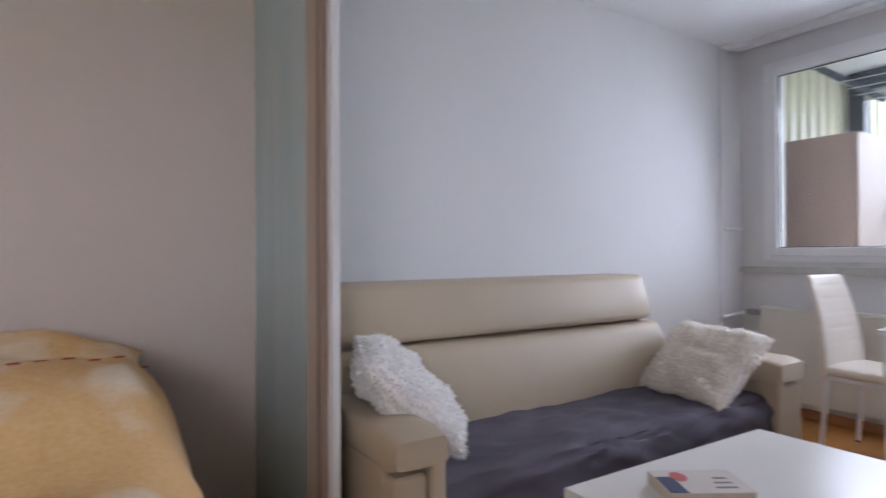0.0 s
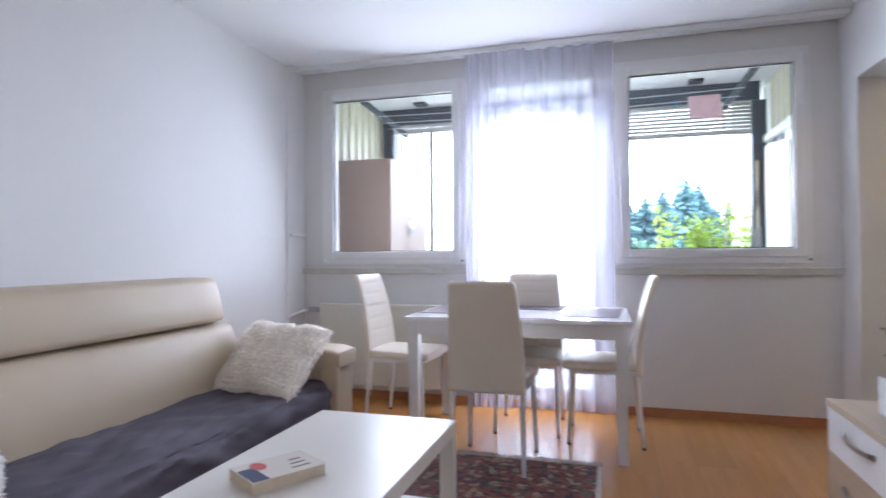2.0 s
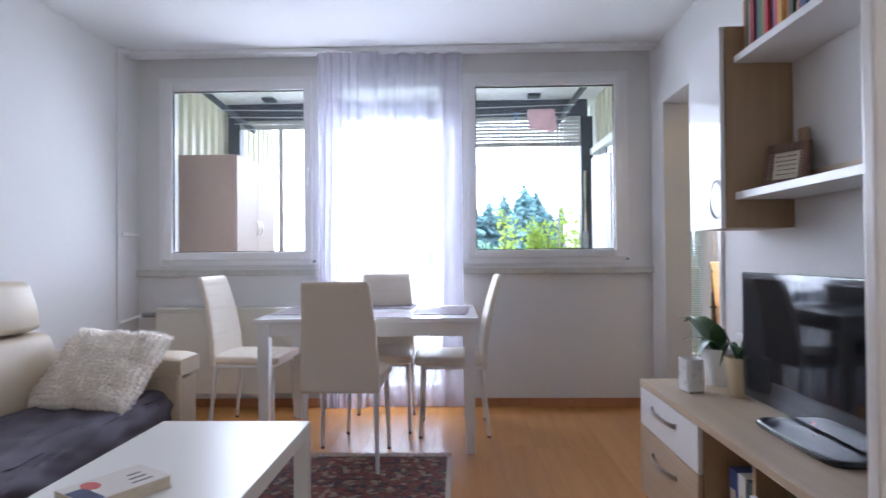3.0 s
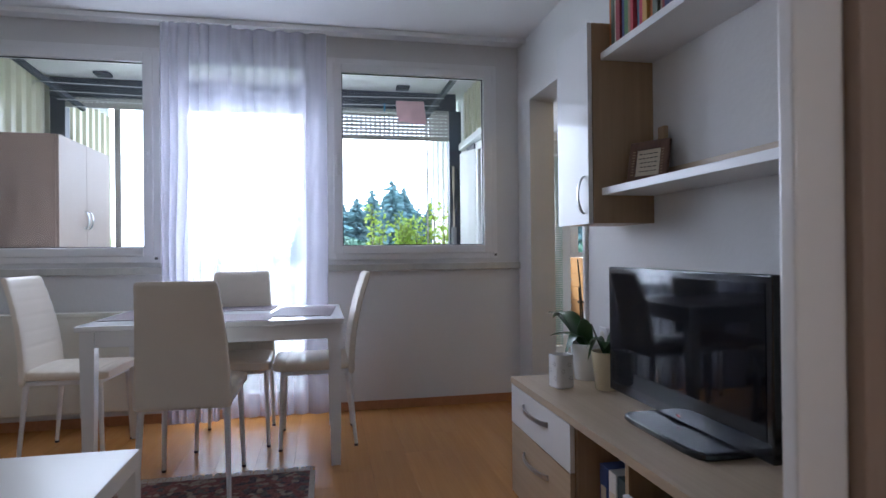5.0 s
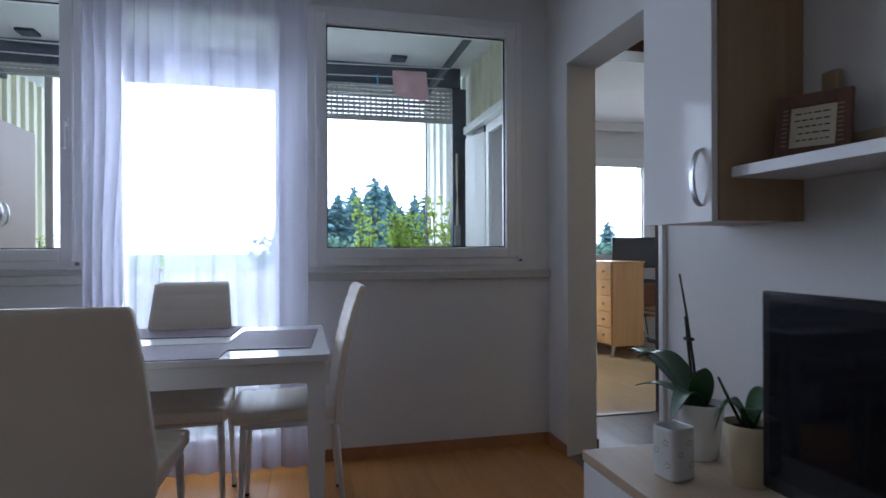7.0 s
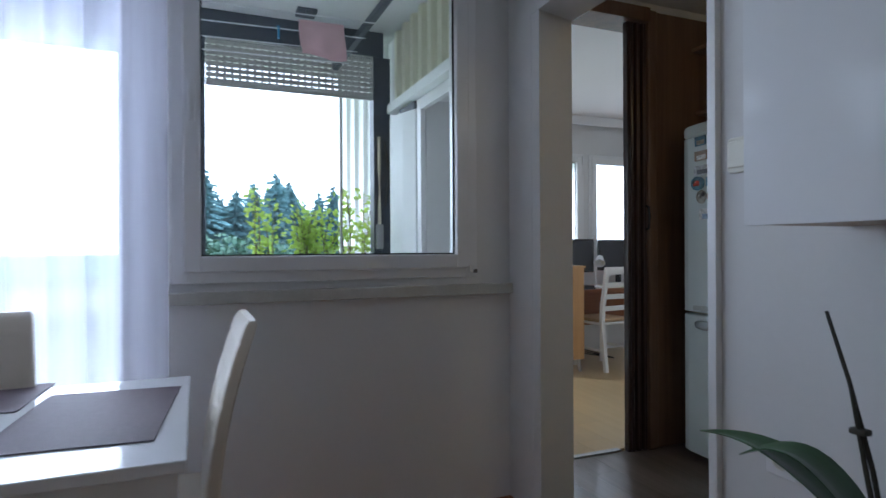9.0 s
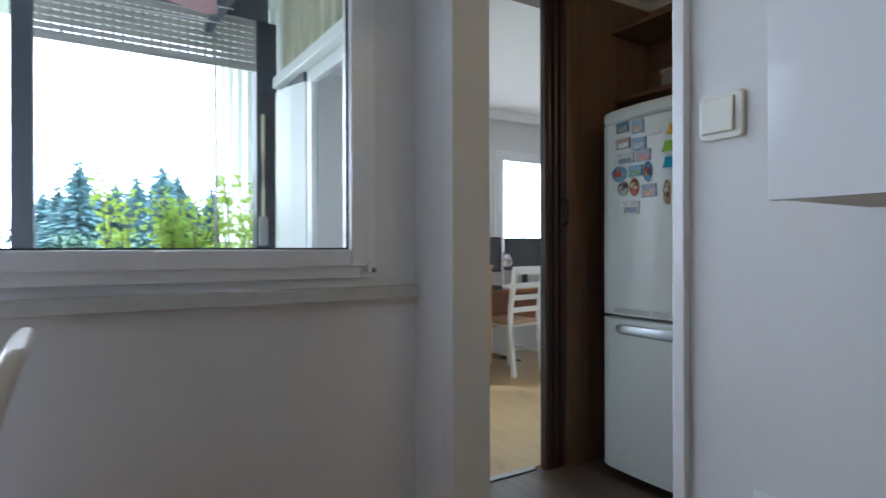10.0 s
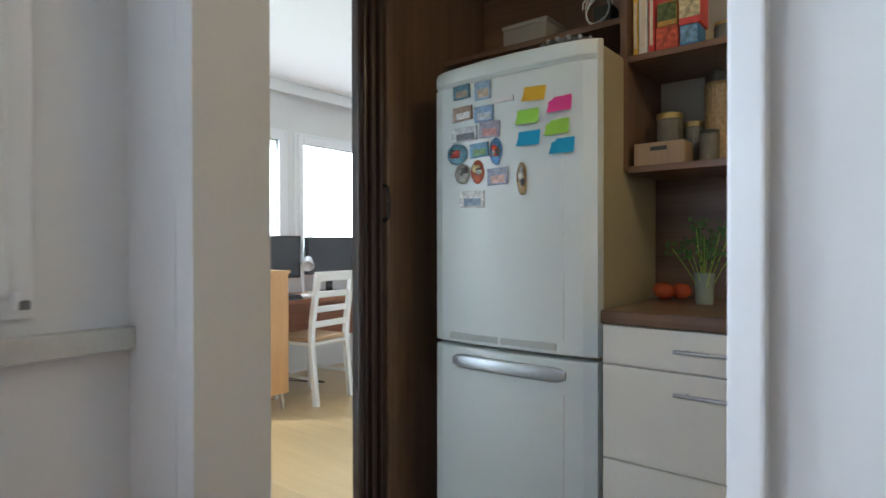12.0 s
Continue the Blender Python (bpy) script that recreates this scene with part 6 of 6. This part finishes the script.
part("glass", lathe(mesh(), (3.29, -2.8, 0.968), [(0.026, 0), (0.034, 0.1), (0.032, 0.1), (0.025, 0.004)], 20), plain("tumbler_glass", (0.25, 0.3, 0.26), 0.06), pv)
rp = random.Random(8)
bm, bl = mesh(), mesh()
for _ in range(16):
    tip = Vector((3.29 + rp.uniform(-0.1, 0.1), -2.8 + rp.uniform(-0.08, 0.1), 0.967 + rp.uniform(0.14, 0.27)))
    pipe(bm, [(3.29 + rp.uniform(-0.01, 0.01), -2.8, 0.977), ((3.29 + tip.x) / 2, (tip.y - 2.8) / 2, (tip.z + 1.002) / 2), tip], 0.0015, 4)
    for _ in range(14):
        p = tip + Vector((rp.gauss(0, 0.018), rp.gauss(0, 0.018), rp.gauss(0, 0.014)))
        q = Vector((rp.gauss(0, 1), rp.gauss(0, 1), rp.gauss(0, 1))).normalized() * 0.009
        r = q.orthogonal().normalized() * 0.006
        bl.faces.new([bl.verts.new(x) for x in (p - q, p + r, p + q, p - r)])
tagged(part("stalks", bm, SHRUB, pv), kind="stuff")
part("leaves", bl, plain("parsley_leaf", (0.05, 0.16, 0.03), 0.5), pv, smooth=False)
for x, y in ((3.44, -2.88), (3.4, -2.93), (3.47, -2.95)):
    bm = mesh()
    bmesh.ops.create_uvsphere(bm, u_segments=18, v_segments=12, radius=0.034)
    for v in bm.verts:
        v.co.z *= 0.85
        v.co.z -= 0.012 * max(0, 1 - (v.co.xy.length / 0.012)) * (1 if v.co.z > 0 else 0)
    bmesh.ops.translate(bm, verts=bm.verts, vec=(x, y, 0.967 + 0.03))
    solid("tomato", bm, plain("tomato_skin", (0.5, 0.09, 0.03), 0.25), "ripe red tomato on the worktop", "tomato", "", "tomatoes on the worktop")
gl = thing("glass_bowl", (3.68, -2.62, 1.8), "cut-glass bowl on top of the fridge", "bowl")
part("bowl", lathe(mesh(), (3.7, -2.68, 1.796), [(0.05, 0), (0.06, 0.006), (0.1, 0.05), (0.104, 0.055), (0.098, 0.05), (0.055, 0.012)], 24), plain("cut_glass", (0.22, 0.22, 0.23), 0.05), gl)
bm = mesh()
for k in range(16):
    a = 2 * math.pi * k / 16
    bmesh.ops.create_uvsphere(bm, u_segments=8, v_segments=6, radius=0.009, matrix=Matrix.Translation((3.7 + 0.098 * math.cos(a), -2.68 + 0.098 * math.sin(a), 1.852)))
part("scalloped_rim", bm, plain("cut_glass_rim", (0.4, 0.4, 0.42), 0.05), gl)
tin = thing("storage_tin", (4.0, -2.9, 1.952), "pale storage box on the shelf above the fridge", "box")
part("box", box(mesh(), (3.88, -3.0, 1.953), (4.08, -2.84, 2.04), 0.004), plain("pale_tin", (0.35, 0.32, 0.28), 0.5), tin)
part("lid", box(mesh(), (3.876, -3.004, 2.04), (4.084, -2.836, 2.055), 0.003), plain("pale_tin_lid", (0.4, 0.37, 0.32), 0.5), tin)
ph = thing("headphones", (3.64, -2.84, 1.953), "coiled white cable and dark device on the shelf", "cable")
part("coil", pipe(mesh(), [(3.66 + (0.05 + 0.006 * math.sin(a * 0.9)) * math.cos(a * 0.5), -2.8 - 0.001 * a, 2.02 + (0.055 - 0.005 * math.sin(a)) * math.sin(a * 0.5)) for a in range(44)], 0.0022, 6), PVC, ph)
part("device", box(mesh(), (3.61, -2.9, 1.953), (3.68, -2.82, 2.03), 0.01), BLKL, ph)

# three-shade ceiling lamp in the kitchen, switched on
YSHADE = bpy.data.materials.new("lit_yellow_glass")
YSHADE.use_nodes = True
yb_ = YSHADE.node_tree.nodes["Principled BSDF"]
yb_.inputs["Base Color"].default_value = (0.8, 0.55, 0.15, 1)
yb_.inputs["Emission Color"].default_value = (1.0, 0.62, 0.16, 1)
yb_.inputs["Emission Strength"].default_value = 3.0
kl = thing("ceiling_lamp", (2.15, -1.9, H), "kitchen ceiling lamp with three lit yellow glass shades", "lamp")
part("canopy", lathe(mesh(), (2.15, -1.9, H - 0.032), [(0.03, 0), (0.055, 0.012), (0.06, 0.031)], 24), STEEL, kl)
for k in range(3):
    a = 2 * math.pi * k / 3 + 0.4
    ex, ey = 2.15 + 0.13 * math.cos(a), -1.9 + 0.13 * math.sin(a)
    part("arm", pipe(mesh(), [(2.15, -1.9, H - 0.02), ((2.15 + ex) / 2, (ey - 1.9) / 2, H - 0.06), (ex, ey, H - 0.1)], 0.007), STEEL, kl)
    part("shade", lathe(mesh(), (ex, ey, H - 0.215), [(0.062, 0), (0.066, 0.004), (0.055, 0.06), (0.03, 0.1), (0.012, 0.12), (0.009, 0.112), (0.05, 0.056), (0.058, 0.002)], 24), YSHADE, kl, "lit yellow glass shade")
kd = bpy.data.lights.new("kitchen_lamp_light", "POINT")
kd.energy, kd.shadow_soft_size, kd.color = 2.6, 0.07, (1.0, 0.8, 0.55)
new("kitchen_lamp_light", kd).location = (2.15, -1.9, H - 0.25)

# ---- office ----
BIRCH = wood("birch_orange", (0.52, 0.28, 0.1), (0.62, 0.36, 0.15), 0.4, 2, 1.0, 0.04)
cd = thing("chest_of_drawers", (6.55, -3.15, 0), "orange-toned birch chest of five drawers on short legs", "chest of drawers")
part("body", box(mesh(), (6.2, -3.34, 0.12), (6.95, -2.99, 0.965), 0.003), BIRCH, cd, smooth=False)
part("top", box(mesh(), (6.19, -3.35, 0.965), (6.96, -2.965, 0.985), 0.003), BIRCH, cd)
for k in range(5):
    z = 0.14 + k * 0.165
    dr = part("drawer", box(mesh(), (6.21, -2.989, z), (6.94, -2.972, z + 0.158), 0.002), BIRCH, cd)
    for x in (6.35, 6.8):
        part("knob", rod(mesh(), (x, -2.973, z + 0.08), (x, -2.95, z + 0.08), 0.008, 0.013), STEEL, dr)
for x in (6.24, 6.91):
    for y in (-3.3, -3.02):
        part("leg", rod(mesh(), (x, y, 0.12), (x, y + (0.02 if y > -3.1 else -0.02), 0.0), 0.02, 0.014), STEEL, cd)
DESKM = wood("cherry_desk", (0.22, 0.07, 0.025), (0.34, 0.125, 0.05), 0.35, 1)
dk = thing("desk", (6.8, -4.3, 0), "reddish cherry desk along the office windows", "desk")
part("desktop", box(mesh(), (6.45, -5.3, 0.71), (7.1, -3.37, 0.74), 0.004), DESKM, dk)
for y in (-5.25, -3.42):
    part("side_panel", box(mesh(), (6.5, y, 0.001), (7.08, y + 0.025, 0.71)), DESKM, dk, smooth=False)
part("modesty_panel", box(mesh(), (7.05, -5.22, 0.3), (7.07, -3.4, 0.71)), DESKM, dk, smooth=False)


def monitor(x, y, rz, w, label):
    mo = thing("monitor", (x, y, 0.74), label, "monitor", "monitors on the desk")
    mm = pose(x, y, 0.74, 0, 0, rz)
    part("case", box(mesh(), (-w / 2, -0.02, 0.16), (w / 2, 0.025, 0.5), 0.006, m=mm), TVB, mo)
    part("screen", box(mesh(), (-w / 2 + 0.015, -0.0215, 0.18), (w / 2 - 0.015, -0.019, 0.485), m=mm), plain("grey_screen", (0.035, 0.035, 0.04), 0.2), mo, smooth=False)
    part("neck", box(mesh(), (-0.03, 0.0, 0.012), (0.03, 0.025, 0.18), 0.004, m=mm), TVB, mo)
    part("foot", box(mesh(), (-0.12, -0.08, 0.0005), (0.12, 0.09, 0.014), 0.005, m=mm), TVB, mo)


monitor(6.7, -3.54, -100, 0.5, "black computer monitor on the desk")
monitor(6.95, -4.355, -100, 0.5, "black computer monitor on the desk")
la = thing("desk_lamp", (6.62, -3.78, 0.74), "small white desk lamp with a bent arm", "lamp")
part("base", lathe(mesh(), (6.62, -3.8, 0.7405), [(0.06, 0), (0.062, 0.012), (0.02, 0.025)], 20), PVC, la)
part("arm", pipe(mesh(), [(6.62, -3.8, 0.76), (6.63, -3.8, 0.86), (6.63, -3.79, 0.97), (6.6, -3.79, 1.02)], 0.01), PVC, la)
bm = lathe(mesh(), (0, 0, 0), [(0.02, 0.06), (0.03, 0.05), (0.055, -0.04), (0.05, -0.04), (0.02, 0.04)], 20)
bmesh.ops.transform(bm, matrix=pose(6.58, -3.81, 1.02, 30, 40, 0), verts=bm.verts)
part("shade", bm, PVC, la)
WCH = plain("white_painted_wood", (0.78, 0.77, 0.74), 0.35, var=0.02)
oc = thing("desk_chair", (6.35, -3.66, 0), "white ladder-back wooden chair with a tan seat pad", "chair")
omx = pose(6.36, -3.66, 0, 0, 0, -83)
for sx in (-1, 1):
    bm = mesh()
    loft(bm, [[omx @ Vector((sx * 0.185 + a * 0.018, y + b * 0.018, z)) for a, b in ((-1, -1), (1, -1), (1, 1), (-1, 1))] for y, z in ((-0.24, 0.0), (-0.19, 0.43), (-0.2, 0.6), (-0.26, 0.97))])
    part("back_post", bm, WCH, oc, smooth=False)
    part("leg", box(mesh(), (sx * 0.185 - 0.018, 0.165, 0.0), (sx * 0.185 + 0.018, 0.2, 0.43), 0.003, m=omx), WCH, oc)
    part("stretcher", box(mesh(), (sx * 0.185 - 0.009, -0.19, 0.18), (sx * 0.185 + 0.009, 0.17, 0.2), m=omx), WCH, oc)
for z, hgt, y in ((0.9, 0.07, -0.245), (0.78, 0.045, -0.227), (0.67, 0.045, -0.212), (0.56, 0.045, -0.2)):
    part("slat", box(mesh(), (-0.17, y - 0.009, z), (0.17, y + 0.009, z + hgt), 0.004, m=omx), WCH, oc)
part("seat", box(mesh(), (-0.205, -0.21, 0.43), (0.205, 0.21, 0.45), 0.005, m=omx), WCH, oc)
part("seat_pad", box(mesh(), (-0.195, -0.19, 0.451), (0.195, 0.2, 0.485), 0.015, 3, m=omx), plain("tan_pad", (0.45, 0.3, 0.17), 0.85), oc, "tan fabric seat pad")
for z, x0, y0, c in ((0.741, 6.6, -3.95, (0.7, 0.68, 0.6)), (0.741, 6.5, -4.15, (0.3, 0.45, 0.2)), (0.741, 6.55, -3.6, (0.05, 0.05, 0.06))):
    b = thing("desk_papers", (x0, y0, z), "small stack of papers and notebooks on the desk", "papers", "papers on the desk")
    for k in range(3):
        part("notebook", box(mesh(), (x0 - 0.09 + 0.01 * k, y0 - 0.07, z + 0.012 * k), (x0 + 0.09, y0 + 0.07 - 0.01 * k, z + 0.011 + 0.012 * k), 0.001), plain("notebook_cover", tuple(v * (1 - 0.25 * k) for v in c), 0.6), b)
for nm, a, b, hs in (("window_3", -3.0, -1.75, 1), ("window_4", -4.03, -3.12, 1), ("window_5", -5.4, -4.1, -1)):
    casement(nm, a, b, 0.95, 2.2, "white plastic office window", OXE, hs)
# daylight of the overcast sky in the office windows
for a, b in ((-3.0, -1.75), (-4.03, -3.12), (-5.4, -4.1)):
    ol = bpy.data.lights.new("office_daylight", "AREA")
    ol.shape, ol.size, ol.size_y, ol.energy, ol.color = "RECTANGLE", b - a - 0.22, 1.0, (8.5 if b > -2 else 6.0) * (b - a), (0.95, 0.97, 1.0)
    new("office_daylight", ol).matrix_basis = look((OXE + 0.2, (a + b) / 2, 1.6), (OXE - 1.8, (a + b) / 2, 0.7))
solid("window_sill_3", box(mesh(), (OXE - 0.12, -5.4, 0.9), (OXE - 0.002, -1.6, 0.93), 0.005), PVC, "white office window sill", "window sill", "structure")
bm = mesh()
box(bm, (OXE - 0.14, OYS + 0.002, OH - 0.1), (OXE - 0.12, -1.502, OH - 0.002), 0.003)
box(bm, (OXE - 0.12, OYS + 0.002, OH - 0.02), (OXE - 0.002, -1.502, OH - 0.002))
solid("pelmet", bm, PVC, "white curtain pelmet under the office ceiling", "pelmet", "structure")
bdo = thing("door_5", (5.04, -1.82, 0.08), "white glazed balcony door of the office standing open with a blind", "door", "", "structure")
bm = mesh()
for a, b in (((-2.17, 0.08), (-2.09, 2.06)), ((-1.59, 0.08), (-1.51, 2.06)), ((-2.09, 0.08), (-1.59, 0.2)), ((-2.09, 1.96), (-1.59, 2.06))):
    box(bm, (5.0, a[0], a[1]), (5.07, b[0], b[1]), 0.004)
part("leaf_frame", bm, PVC, bdo)
part("pane", box(mesh(), (5.03, -2.09, 0.2), (5.036, -1.59, 1.96)), GLASS, bdo, smooth=False).visible_shadow = False
share = None
for k in range(86):
    z = 0.22 + k * 0.02
    if share is None:
        share = part("blind_slat", box(mesh(), (4.985, -2.085, z), (4.99, -1.595, z + 0.0135), m=None), plain("greenish_slat", (0.4, 0.52, 0.46), 0.4), bdo, smooth=False)
    else:
        o = new("blind_slat", share.data)
        o.parent = bdo
        o.location = (0, 0, z - 0.22)
bm = mesh()
for k in range(3):
    pipe(bm, [(6.85, -3.5 - k * 0.1, 0.7), (6.8, -3.55 - k * 0.1, 0.25), (6.75, -3.75, 0.05 + 0.02 * k), (6.6, -4.0, 0.012)], 0.006, 6)
solid("desk_cables", bm, GASKET, "black cables hanging under the desk", "cable")

# ---- floorboards ----
def planks(owner, x0, x1, y0, y1, w, L, mat, seed):
    rnd = random.Random(seed)
    cache = {}
    y = y0
    while y < y1 - 0.01:
        ye = min(y + w, y1)
        x = x0 - rnd.uniform(0, L)
        while x < x1 - 0.001:
            a, b = max(x, x0), min(x + L, x1)
            if b - a > 0.02:
                key = (round(b - a, 3), round(ye - y, 3))
                if key not in cache:
                    bm = mesh()
                    g, c = 0.0003, 0.0006
                    ln, wd_ = b - a, ye - y
                    loft(bm, [[Vector((sx, sy, z)) for sx, sy in ((g + q, g + q), (ln - g - q, g + q), (ln - g - q, wd_ - g - q), (g + q, wd_ - g - q))] for z, q in ((-0.0115, 0), (-c * 0.5, 0), (0.0, c))])
                    me = bpy.data.meshes.new("plank")
                    bm.to_mesh(me)
                    bm.free()
                    me.materials.append(mat)
                    cache[key] = me
                o = new("plank", cache[key])
                o.parent = owner
                o.location = (a, y, 0)
            x += L
        y = ye


planks(bpy.data.objects["floor"], -2.7, XW, YS, YN, 0.193, 1.285, BOARD, 1)
planks(bpy.data.objects["floor"], 2.893, 3.8, YS - 0.2, YS, 0.2, 1.285, KITBOARD, 5)
planks(bpy.data.objects["floor_kitchen"], KX0, 4.385, KYS, YS - 0.2, 0.15, 0.95, KITBOARD, 2)
planks(bpy.data.objects["floor_office"], 4.425, OXE, OYS, -1.5, 0.193, 1.285, OFFBOARD, 3)
